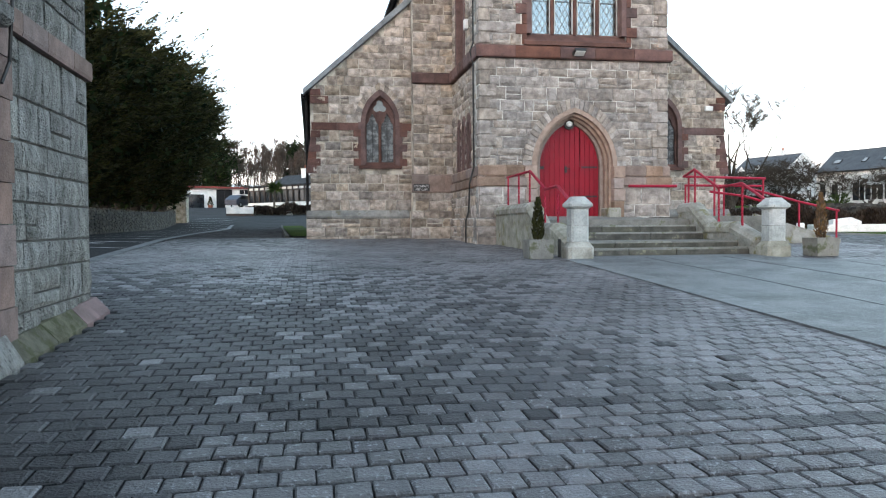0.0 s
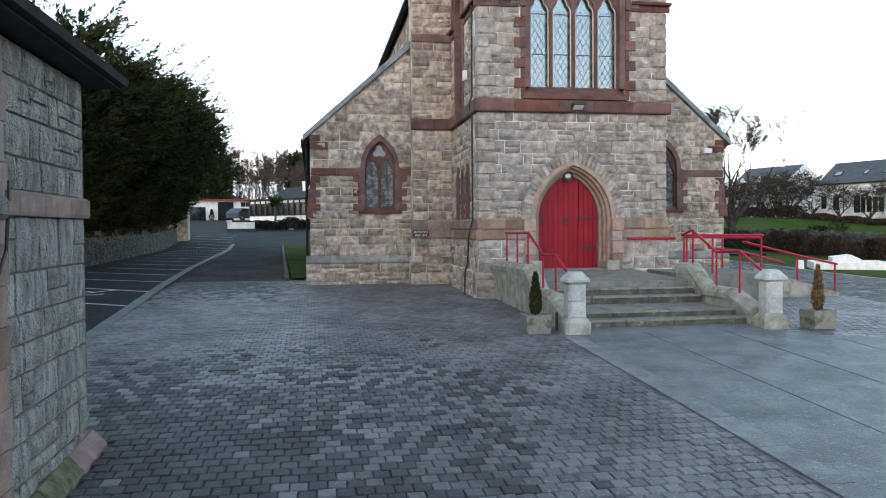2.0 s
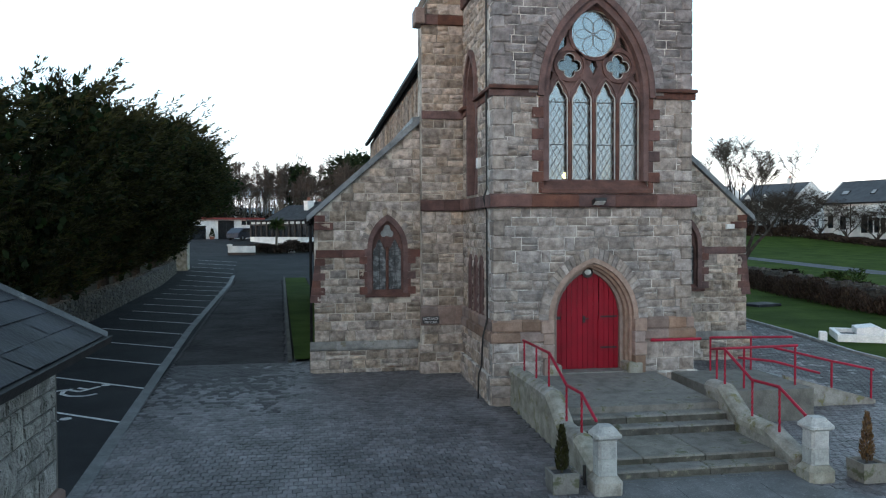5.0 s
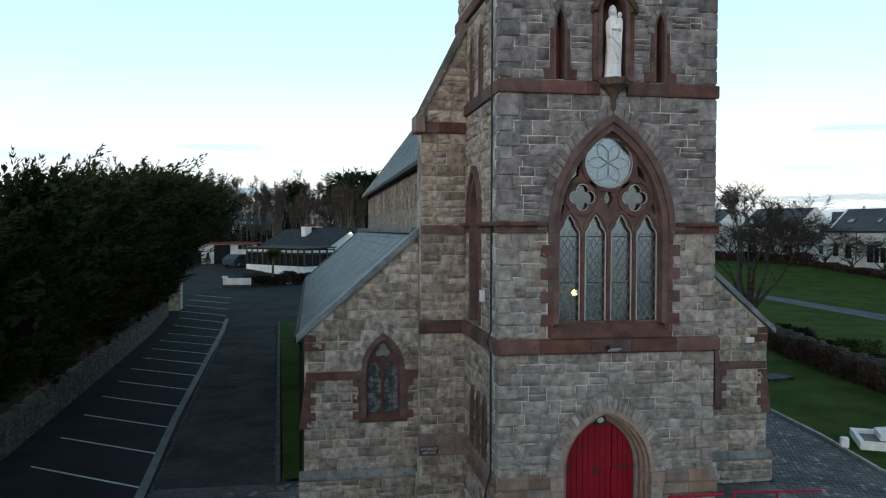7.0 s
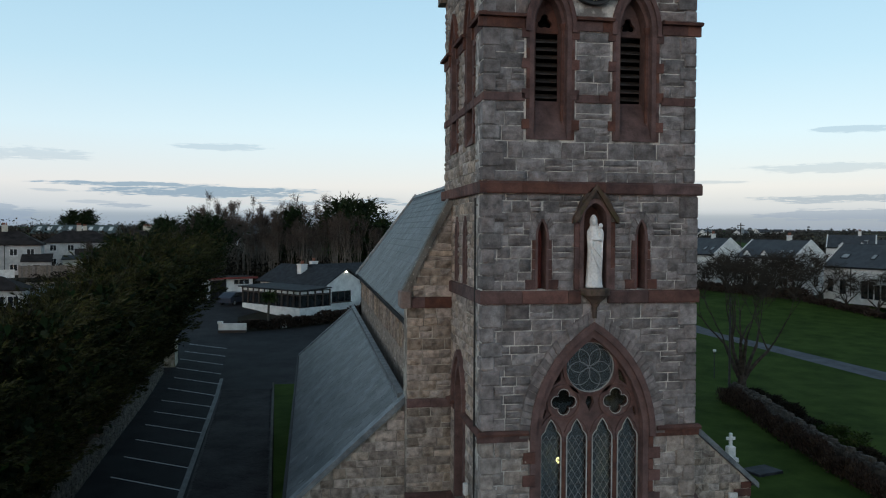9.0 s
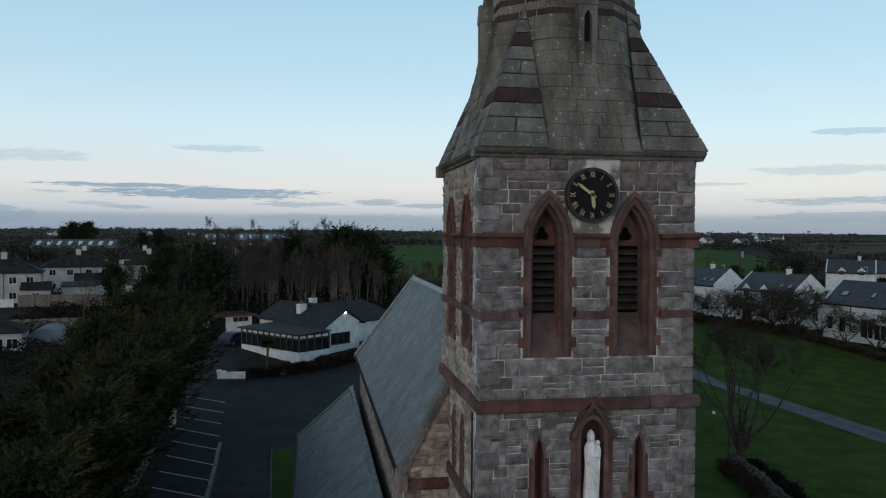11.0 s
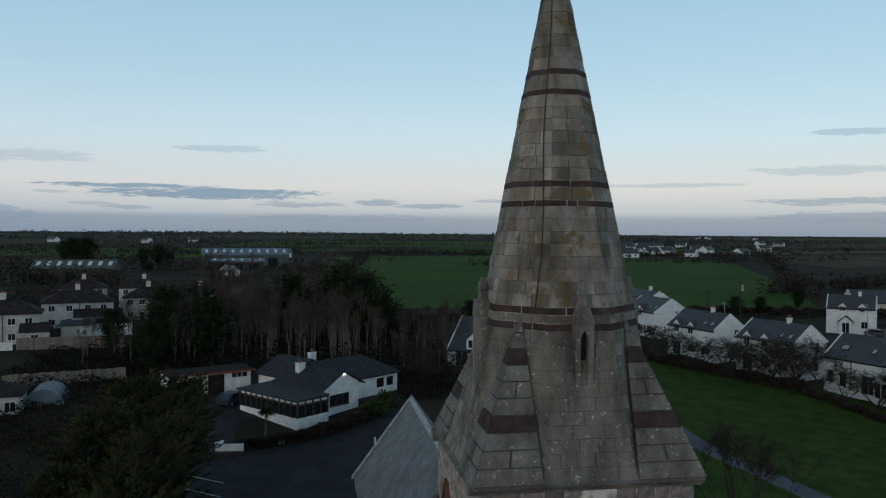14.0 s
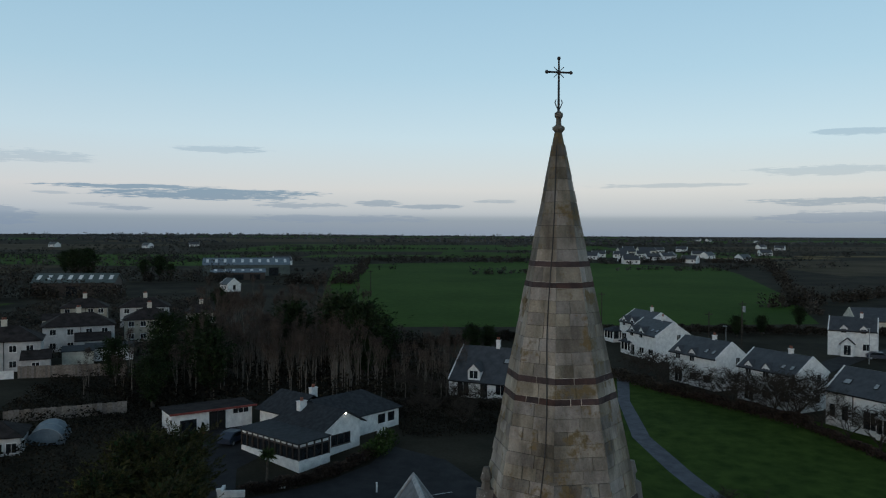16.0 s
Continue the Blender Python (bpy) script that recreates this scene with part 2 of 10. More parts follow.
G1, G2 = (0.18, 0.150, 0.134), (0.42, 0.358, 0.318)
M = {
    "stone": mat("granite_blocks", G1, G2, 5, 0.9, 0.8, 45, "object", 0.27),
    "stone_mesh": mat("granite_blocks_far", G1, G2, 5, 0.9, 0.8, 45, "island", 0.27),
    "stone_warm": mat("aisle_granite", (0.205, 0.165, 0.138), (0.50, 0.415, 0.352), 6, 0.9, 0.9, 45, "object", 0.38),
    "stone_warm_mesh": mat("aisle_granite_far", (0.205, 0.165, 0.138), (0.50, 0.415, 0.352), 6, 0.9, 0.9, 45, "island", 0.38),
    # dark upright streaks in the colour stand for tooled pits
    "lodge_stone": mat("lodge_granite", (0.135, 0.132, 0.122), (0.315, 0.310, 0.290), 9, 0.9, 1.5, 48, "object", 0.20, spot=(0.060, 0.060, 0.050), spots=0.40, spot_scale=26, streak=0.28, pits=True),
    "lodge_red": mat("wet_red_granite", (0.150, 0.070, 0.064), (0.250, 0.125, 0.112), 6, 0.7, 0.4, 60, "object", 0.2),
    "mossy": mat("mossy_plinth_stone", (0.058, 0.058, 0.030), (0.15, 0.135, 0.085), 5, 0.9, 0.6, 50, "object", 0.2, spot=(0.05, 0.056, 0.020), spots=0.46, spot_scale=7),
    "came": mat("lead_lattice", (0.17, 0.18, 0.19), (0.29, 0.30, 0.31), 12, 0.6, 0.1),
    "slab_seam": mat("slab_seams", (0.055, 0.057, 0.058), (0.11, 0.113, 0.115), 3, 0.95, 0.2),
    # darker than the pink granite of the church door
    "lodge_pink": mat("lodge_pink_granite", (0.14, 0.09, 0.078), (0.23, 0.155, 0.135), 6, 0.8, 0.3, 60, "object", 0.2),
    "stone_mid": mat("weathered_corner_granite", (0.120, 0.106, 0.105), (0.318, 0.285, 0.282), 4, 0.9, 1.0, 40, "object", 0.32, spot=(0.34, 0.315, 0.305), spots=0.34, spot_scale=5),
    "stone_high_mesh": mat("brown_granite_blocks", (0.115, 0.092, 0.087), (0.26, 0.212, 0.198), 5, 0.9, 0.8, 45, "island", 0.3),
    "stone_mid_mesh": mat("weathered_granite_blocks", (0.118, 0.104, 0.103), (0.318, 0.285, 0.282), 4, 0.9, 1.0, 40, "island", 0.34, spot=(0.34, 0.315, 0.305), spots=0.34, spot_scale=5),
    "lodge_joint": mat("dark_lodge_pointing", (0.05, 0.048, 0.044), (0.11, 0.105, 0.095), 5, 0.95, 0.3),
    # lodge shade put into the colour, together with damp and algae
    "sett_drive": mat("shaded_algae_setts", (0.031, 0.029, 0.032), (0.078, 0.075, 0.079), 0.9, 0.6, 0.55, 60, "island", 0.34, spot=(0.17, 0.175, 0.185), spots=0.37, spot_scale=30, gloss=0.38),
    "mortar": mat("lime_mortar", (0.20, 0.185, 0.175), (0.66, 0.63, 0.59), 1.9, 0.95, 0.4, 40, low=0.44, high=0.56),
    "mortar_dark": mat("old_mortar", (0.20, 0.175, 0.15), (0.58, 0.53, 0.46), 1.9, 0.95, 0.4, 40, low=0.42, high=0.58),
    "red": mat("red_sandstone", (0.075, 0.035, 0.031), (0.160, 0.076, 0.062), 3, 0.9, 0.4, 30, "object", 0.28),
    "red_mesh": mat("red_sandstone_carved", (0.074, 0.034, 0.029), (0.158, 0.074, 0.058), 3, 0.9, 0.35, 30, "island", 0.15),
    "red_dark": mat("weathered_dark_sandstone", (0.028, 0.017, 0.015), (0.068, 0.038, 0.033), 3, 0.92, 0.4, 30, "object", 0.25),
    "brown": mat("brown_sandstone", (0.17, 0.11, 0.085), (0.29, 0.20, 0.16), 3, 0.9, 0.35, 30, "object", 0.2),
    "brown_moss": mat("mossy_brown_sandstone", (0.045, 0.030, 0.022), (0.12, 0.078, 0.056), 4, 0.92, 0.5, 30, "object", 0.2, spot=(0.060, 0.052, 0.022), spots=0.42, spot_scale=6),
    "pink": mat("pink_granite", (0.24, 0.165, 0.135), (0.37, 0.265, 0.22), 6, 0.8, 0.25, 60, "object", 0.18),
    "spire": mat("spire_stone", (0.105, 0.090, 0.069), (0.345, 0.308, 0.252), 1.6, 0.92, 0.8, 22, "island", 0.34, spot=(0.150, 0.108, 0.050), spots=0.42, spot_scale=1.5, streak=0.35),
    "spire_low": mat("lichened_stone", (0.090, 0.081, 0.066), (0.245, 0.226, 0.190), 1.8, 0.92, 0.8, 24, "island", 0.38, spot=(0.52, 0.52, 0.48), spots=0.365, spot_scale=9, streak=0.4),
    "spire_joint": mat("spire_joints", (0.05, 0.044, 0.036), (0.11, 0.095, 0.08), 3, 0.95, 0.3),
    "slate": mat("grey_slate", (0.036, 0.041, 0.047), (0.092, 0.102, 0.113), 0.9, 0.5, 0.3, 25, "island", 0.30, spot=(0.22, 0.225, 0.215), spots=0.35, spot_scale=2.2, gloss=0.45),
    "slate_dark": mat("dark_roof_slate", (0.016, 0.018, 0.022), (0.040, 0.043, 0.052), 2, 0.65, 0.2, 25, "island", 0.2, gloss=0.16),
    "slate_house": mat("house_roof_slate", (0.030, 0.034, 0.042), (0.062, 0.068, 0.080), 1.2, 0.5, 0.2, 25, "island", 0.2, gloss=0.5),
    "lead": mat("lead_flashing", (0.20, 0.22, 0.23), (0.36, 0.38, 0.39), 3, 0.6, 0.2),
    "lead_wet": mat("streaked_lead_coping", (0.085, 0.098, 0.108), (0.24, 0.262, 0.28), 2.2, 0.5, 0.3, 30, spot=(0.36, 0.38, 0.39), spots=0.36, spot_scale=5),
    "door": mat("red_door_paint", (0.21, 0.002, 0.012), (0.29, 0.004, 0.018), 2, 0.5, 0.08, 60, gloss=0.25),
    "rail": mat("red_rail_paint", (0.27, 0.006, 0.024), (0.40, 0.012, 0.042), 5, 0.45, 0.12, 50, gloss=0.3),
    "iron": mat("black_iron", (0.012, 0.012, 0.013), (0.035, 0.033, 0.032), 8, 0.6, 0.2),
    "white": mat("white_limewash", (0.62, 0.62, 0.61), (0.82, 0.82, 0.80), 1.5, 0.85, 0.12, 30),
    "cream": mat("cream_render", (0.50, 0.46, 0.38), (0.68, 0.64, 0.55), 1.2, 0.9, 0.12, 30),
    "statue": mat("white_marble", (0.72, 0.72, 0.72), (0.86, 0.86, 0.85), 4, 0.6, 0.1, 20),
    # near-black: the dark of closed rooms is put into the colour
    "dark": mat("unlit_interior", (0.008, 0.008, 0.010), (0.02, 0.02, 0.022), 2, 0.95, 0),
    "glass": glass("church_glass", (0.42, 0.49, 0.52), 0.22, 0.25),
    "pane": glass("window_glass", (0.6, 0.65, 0.68), 0.03, 0.10),
    "stained": mat("stained_glass", (0.022, 0.024, 0.028), (0.17, 0.182, 0.192), 7, 0.3, 0.4, 26, gloss=0.6, low=0.44, high=0.60),
    "pane_grey": mat("obscured_grey_glass", (0.16, 0.18, 0.19), (0.26, 0.28, 0.29), 3, 0.25, 0.1, 20, gloss=0.6),
    # far darker than plaster, with the dim interior put into the colour
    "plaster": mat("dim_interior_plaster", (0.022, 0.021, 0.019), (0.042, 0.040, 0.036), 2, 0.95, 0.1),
    "leadline": mat("lead_cames", (0.03, 0.032, 0.035), (0.07, 0.075, 0.08), 12, 0.6, 0.1),
    "white_line": mat("worn_road_paint", (0.42, 0.43, 0.43), (0.75, 0.76, 0.76), 9, 0.8, 0.2, 60),
    "asphalt": mat("asphalt", (0.012, 0.0125, 0.0145), (0.027, 0.028, 0.031), 0.6, 0.85, 0.35, 70, gloss=0.2),
    "tarmac": mat("driveway_tarmac", (0.015, 0.015, 0.017), (0.032, 0.032, 0.034), 0.5, 0.85, 0.3, 60, gloss=0.2),
    "sett": mat("concrete_setts", (0.068, 0.064, 0.068), (0.172, 0.163, 0.171), 0.8, 0.5, 0.55, 60, "island", 0.36, spot=(0.32, 0.33, 0.35), spots=0.39, spot_scale=30, gloss=0.5),
    "sett_ob": mat("concrete_setts_near", (0.068, 0.064, 0.068), (0.172, 0.163, 0.171), 0.8, 0.5, 0.55, 60, "object", 0.36, spot=(0.32, 0.33, 0.35), spots=0.39, spot_scale=30, gloss=0.5),
    "drive_sett": mat("dark_drive_setts", (0.031, 0.029, 0.030), (0.066, 0.063, 0.064), 0.6, 0.85, 0.25, 60, "island", 0.12, gloss=0.12),
    "joint": mat("sand_joints", (0.034, 0.033, 0.034), (0.075, 0.073, 0.073), 3, 0.95, 0.3),
    "concrete": mat("worn_concrete", (0.080, 0.085, 0.088), (0.165, 0.173, 0.178), 1.8, 0.55, 0.6, 40, spot=(0.25, 0.26, 0.265), spots=0.39, spot_scale=16, gloss=0.4),
    "concrete_edge": mat("pale_concrete_edging", (0.115, 0.122, 0.126), (0.215, 0.225, 0.230), 2.5, 0.6, 0.5, 40, "object", 0.12, spot=(0.27, 0.28, 0.285), spots=0.38, spot_scale=16, gloss=0.4),
    # darker than the step treads, with pale mossy blotches
    "riser": mat("dark_mossy_stone", (0.045, 0.043, 0.034), (0.11, 0.105, 0.085), 4, 0.85, 0.5, 40, "object", 0.2, spot=(0.24, 0.23, 0.16), spots=0.36, spot_scale=4),
    "step": mat("mossy_granite_steps", (0.12, 0.115, 0.10), (0.23, 0.22, 0.20), 3, 0.85, 0.4, 40, "object", 0.15, spot=(0.10, 0.105, 0.06), spots=0.4, spot_scale=3),
    "coping": mat("lichened_coping", (0.20, 0.19, 0.155), (0.38, 0.365, 0.32), 4, 0.9, 0.5, 40, "object", 0.15, spot=(0.17, 0.16, 0.075), spots=0.42, spot_scale=3),
    "coping_grey": mat("weathered_grey_ledge", (0.14, 0.135, 0.13), (0.29, 0.28, 0.26), 3, 0.9, 0.5, 40, "object", 0.25, spot=(0.17, 0.155, 0.11), spots=0.42, spot_scale=4),
    "pillar": mat("painted_pillar_stone", (0.33, 0.34, 0.33), (0.52, 0.53, 0.51), 5, 0.9, 0.5, 45, "object", 0.1, spot=(0.20, 0.20, 0.15), spots=0.38, spot_scale=5),
    "path": mat("worn_path_tarmac", (0.068, 0.073, 0.087), (0.118, 0.124, 0.143), 0.8, 0.9, 0.3, 50, gloss=0.3),
    "grass": mat("lawn", (0.029, 0.052, 0.012), (0.057, 0.091, 0.020), 0.5, 0.95, 0.6, 22, gloss=0.03),
    "field": mat("pasture", (0.036, 0.074, 0.014), (0.056, 0.105, 0.020), 0.02, 0.95, 0.2, 0.6, gloss=0.03),
    "brown_field": mat("rough_winter_field", (0.05, 0.042, 0.026), (0.095, 0.077, 0.05), 0.03, 0.95, 0.2, 0.5, gloss=0.03),
    "scrub": mat("winter_scrub_ground", (0.022, 0.021, 0.016), (0.050, 0.045, 0.033), 0.08, 0.95, 0.4, 3, gloss=0.03),
    "conifer": mat("cypress_foliage", (0.022, 0.025, 0.010), (0.068, 0.067, 0.027), 0.5, 0.9, 0, 20, "island", 0.5, gloss=0.05),
    "ivy": mat("dark_green_foliage", (0.012, 0.022, 0.010), (0.03, 0.045, 0.018), 0.5, 0.85, 0, 20, "island", 0.5, gloss=0.06),
    "bush": mat("winter_hedge_twigs", (0.034, 0.025, 0.021), (0.075, 0.056, 0.045), 0.8, 0.95, 0, 20, "island", 0.5, gloss=0.06),
    "bramble": mat("dark_brambles", (0.013, 0.012, 0.009), (0.034, 0.029, 0.021), 0.05, 0.95, 0, 2, "island", 0.5, gloss=0.04),
    "bush_green": mat("evergreen_shrub_leaves", (0.02, 0.04, 0.012), (0.06, 0.09, 0.025), 0.8, 0.9, 0, 20, "island", 0.5, gloss=0.06),
    "bark": mat("grey_bark", (0.055, 0.047, 0.038), (0.12, 0.105, 0.088), 4, 0.95, 0.4, 30, gloss=0.1),
    "twig": mat("winter_twigs", (0.065, 0.048, 0.036), (0.14, 0.105, 0.08), 0.6, 0.95, 0, 20, "island", 0.4, gloss=0.06),
    "twig_wood": mat("dark_wood_twigs", (0.048, 0.036, 0.030), (0.105, 0.080, 0.066), 0.6, 0.95, 0, 20, "island", 0.4, gloss=0.06),
    "bark_dark": mat("dark_bark", (0.03, 0.026, 0.022), (0.07, 0.06, 0.05), 4, 0.95, 0.4, 30, gloss=0.1),
    "rubble": mat("rubble_wall_stone", (0.050, 0.047, 0.039), (0.125, 0.117, 0.100), 3, 0.95, 0.8, 12, "island", 0.3),
    "rubble_dark": mat("dark_rubble", (0.035, 0.031, 0.027), (0.085, 0.077, 0.066), 3, 0.95, 0.8, 12, "island", 0.3),
    "wood": mat("weathered_fence_wood", (0.12, 0.10, 0.085), (0.22, 0.19, 0.165), 4, 0.9, 0.3, 30, "object", 0.25),
    "timber": mat("dark_stained_timber", (0.03, 0.022, 0.018), (0.07, 0.05, 0.04), 4, 0.7, 0.2, 30),
    "louvre_wood": mat("weathered_louvre_boards", (0.035, 0.027, 0.024), (0.085, 0.066, 0.058), 4, 0.8, 0.3, 30, "object", 0.2),
    "terracotta": mat("terracotta_pot", (0.20, 0.07, 0.045), (0.30, 0.12, 0.08), 6, 0.85, 0.2, 40),
    "gutter": mat("dark_gutter_paint", (0.010, 0.010, 0.011), (0.024, 0.023, 0.024), 6, 0.6, 0.1, gloss=0.12),
    "green_tin": mat("green_shed_sheeting", (0.045, 0.06, 0.056), (0.085, 0.11, 0.10), 0.6, 0.6, 0.2, 6),
    "blue_tin": mat("blue_grey_cladding", (0.09, 0.12, 0.15), (0.15, 0.19, 0.22), 0.6, 0.6, 0.2, 6),
    "gold": mat("gilt_paint", (0.42, 0.36, 0.18), (0.58, 0.52, 0.30), 12, 0.5, 0.05),
    "clock": mat("black_clock_dial", (0.008, 0.008, 0.009), (0.014, 0.014, 0.015), 6, 0.7, 0.05, gloss=0.15),
    "rust": mat("rust_red_trim", (0.16, 0.03, 0.025), (0.24, 0.05, 0.04), 5, 0.7, 0.1),
    "brownleaf": mat("dead_cypress_foliage", (0.10, 0.055, 0.022), (0.19, 0.11, 0.05), 5, 0.95, 0, 20, "island", 0.4),
}

# ---- building helpers ----
R = random.Random(7)


def thing(name, label, category, m=None, kind="", group=""):
    ob = new(name)
    ob.empty_display_size = 0.2
    if m is not None:
        ob.matrix_basis = m
    return tagged(ob, label, category, group, kind)


def finish(me, material, smooth=False):
    for one in material if isinstance(material, (list, tuple)) else [material]:
        me.materials.append(M[one])
    if smooth:
        me.polygons.foreach_set("use_smooth", [True] * len(me.polygons))


def part(name, bm, material, parent=None, label="", smooth=False):
    """Links a bmesh, or (verts, faces), as one mesh object under a thing or a part."""
    me = bpy.data.meshes.new(name)
    if isinstance(bm, tuple):
        me.from_pydata(bm[0], [], bm[1])
    else:
        bmesh.ops.recalc_face_normals(bm, faces=bm.faces[:])
        bm.to_mesh(me)
        bm.free()
    finish(me, material, smooth)
    ob = new(name, me)
    ob.parent = parent
    if label:
        tagged(ob, label)
    return ob


def box(bm, x0, x1, y0, y1, z0, z1, bevel=0.0):
    m = Matrix.Translation(((x0 + x1) / 2, (y0 + y1) / 2, (z0 + z1) / 2)) @ Matrix.Diagonal((abs(x1 - x0), abs(y1 - y0), abs(z1 - z0), 1))
    made = bmesh.ops.create_cube(bm, size=1, matrix=m)["verts"]
    if bevel:
        edges = {e for v in made for e in v.link_edges}
        bmesh.ops.bevel(bm, geom=list(edges), offset=bevel, segments=1, affect="EDGES", profile=0.5)
    return bm


def B(*a, bevel=0.0):
    return box(bmesh.new(), *a, bevel=bevel)


def prism(bm, loop, direction):
    """A solid from a closed loop of points, pushed along direction."""
    lo = [bm.verts.new(p) for p in loop]
    d = Vector(direction)
    hi = [bm.verts.new(Vector(p) + d) for p in loop]
    bm.faces.new(lo)
    bm.faces.new(hi[::-1])
    for i in range(len(lo)):
        j = (i + 1) % len(lo)
        bm.faces.new((lo[i], hi[i], hi[j], lo[j]))
    return bm


def tube(bm, a, b, r0, r1=None, sides=8, caps=True):
    a, b = Vector(a), Vector(b)
    r1 = r0 if r1 is None else r1
    q = (b - a).to_track_quat("Z", "Y")
    rings = []
    for c, r in ((a, r0), (b, r1)):
        rings.append([bm.verts.new(c + q @ Vector((r * math.cos(k * math.tau / sides), r * math.sin(k * math.tau / sides), 0))) for k in range(sides)])
    for k in range(sides):
        j = (k + 1) % sides
        bm.faces.new((rings[0][k], rings[0][j], rings[1][j], rings[1][k]))
    if caps:
        bm.faces.new(rings[0][::-1])
        bm.faces.new(rings[1])
    return bm


def lathe(bm, profile, sides=12, centre=(0, 0), square=False):
    """Turns (radius, z) pairs about a vertical axis; square: four flat sides."""
    n = 4 if square else sides
    rings = []
    for r, z in profile:
        k0 = math.pi / 4 if square else 0
        rr = r * math.sqrt(2) if square else r
        rings.append([bm.verts.new((centre[0] + rr * math.cos(k0 + k * math.tau / n), centre[1] + rr * math.sin(k0 + k * math.tau / n), z)) for k in range(n)])
    for a, b in zip(rings, rings[1:]):
        for k in range(n):
            j = (k + 1) % n
            bm.faces.new((a[k], a[j], b[j], b[k]))
    bm.faces.new(rings[0][::-1])
    bm.faces.new(rings[-1])
    return bm


def arch(a, base, spring, apex, n=10, c=0.0):
    """A pointed opening as (u, v) points from the foot on the left, over the apex, to the foot on the right."""
    h = apex - spring
    k = (h * h - a * a) / (2 * a)
    r = k + a
    top = math.atan2(h, k)
    left = [(c + k - r * math.cos(top * i / n), spring + r * math.sin(top * i / n)) for i in range(n + 1)]
    right = [(2 * c - u, v) for u, v in reversed(left[:-1])]
    return [(c - a, base)] * (base < spring) + left + right + [(c + a, base)] * (base < spring)


def half(a, base, spring, apex):
    """Half the width of a pointed opening at height v (None outside it)."""
    h = apex - spring
    k = (h * h - a * a) / (2 * a)
    r = k + a

    def width(v):
        if v < base or v > apex:
            return None
        return a if v <= spring else max(0.0, math.sqrt(max(0.0, r * r - (v - spring) ** 2)) - k)
    return width


class Face:
    """A wall's plane: u runs along it, v is height, d is depth out of the wall."""

    def __init__(self, origin, u, n):
        self.o, self.u, self.n = Vector(origin), Vector(u), Vector(n)

    def at(self, u, v, d=0.0):
        return self.o + self.u * u + Vector((0, 0, v)) + self.n * d

    def axes(self):
        return Matrix((self.u, (0, 0, 1), self.n)).transposed().to_4x4()


def plate(face, outer, holes, d0, d1):
    """A sheet of stone with openings cut through it, from depth d0 to d1."""
    bm = bmesh.new()
    edges = []
    for loop in [outer, *holes]:
        vs = [bm.verts.new(face.at(u, v, d1)) for u, v in loop]
        edges += [bm.edges.new((vs[i], vs[(i + 1) % len(vs)])) for i in range(len(vs))]
    bmesh.ops.triangle_fill(bm, edges=edges, use_beauty=True, use_dissolve=False)
    geo = bmesh.ops.extrude_face_region(bm, geom=bm.faces[:])
    bmesh.ops.translate(bm, verts=[g for g in geo["geom"] if isinstance(g, bmesh.types.BMVert)], vec=face.n * (d0 - d1))
    return bm


def ring(face, inner, outer, d0, d1, bm=None):
    """A moulding between two open outlines with as many points each."""
    bm = bm or bmesh.new()
    rows = [[bm.verts.new(face.at(u, v, d)) for u, v in line] for line, d in ((inner, d0), (inner, d1), (outer, d1), (outer, d0))]
    for i in range(len(inner) - 1):
        for k in range(4):
            a, b = rows[k], rows[(k + 1) % 4]
            bm.faces.new((a[i], a[i + 1], b[i + 1], b[i]))
    for i in (0, len(inner) - 1):
        bm.faces.new([r[i] for r in rows])
    return bm


def rock_meshes(count, material, name):
    """Unit blocks with a hewn, cushioned face; u and v from -0.5 to 0.5, depth 0 to about 1."""
    made = []
    for k in range(count):
        rr = random.Random(100 + k)
        nu, nv = 4, 3
        grid = {}
        vs, fs = [], []
        for j in range(nv + 1):
            for i in range(nu + 1):
                edge = i in (0, nu) or j in (0, nv)
                u, v = -0.5 + i / nu, -0.5 + j / nv
                if i not in (0, nu):
                    u += rr.uniform(-0.05, 0.05)
                if j not in (0, nv):
                    v += rr.uniform(-0.06, 0.06)
                if edge:
                    u *= rr.uniform(0.945, 1.0)
                    v *= rr.uniform(0.90, 1.0)
                grid[i, j] = len(vs)
                vs.append((u, v, rr.uniform(0.3, 0.62) if edge else rr.uniform(0.7, 1.3)))
        for j in range(nv):
            for i in range(nu):
                fs.append((grid[i, j], grid[i + 1, j], grid[i + 1, j + 1], grid[i, j + 1]))
        rim = [(i, 0) for i in range(nu)] + [(nu, j) for j in range(nv)] + [(i, nv) for i in range(nu, 0, -1)] + [(0, j) for j in range(nv, 0, -1)]
        back = len(vs)
        corner = {}
        for c, p in (((0, 0), (-0.5, -0.5)), ((nu, 0), (0.5, -0.5)), ((nu, nv), (0.5, 0.5)), ((0, nv), (-0.5, 0.5))):
            corner[c] = len(vs)
            vs.append((*p, 0.0))
        fs.append([grid[i, 0] for i in range(nu, -1, -1)] + [corner[0, 0], corner[nu, 0]])
        fs.append([grid[nu, j] for j in range(nv, -1, -1)] + [corner[nu, 0], corner[nu, nv]])
        fs.append([grid[i, nv] for i in range(nu + 1)] + [corner[nu, nv], corner[0, nv]])
        fs.append([grid[0, j] for j in range(nv + 1)] + [corner[0, nv], corner[0, 0]])
        me = bpy.data.meshes.new(name)
        me.from_pydata(vs, [], fs)
        finish(me, material)
        made.append((me, np.array(vs), fs))
    return made


ROCK = {k: rock_meshes(10, k, "stone") for k in ("stone", "stone_warm", "lodge_stone")}
JOINTS = 0.015


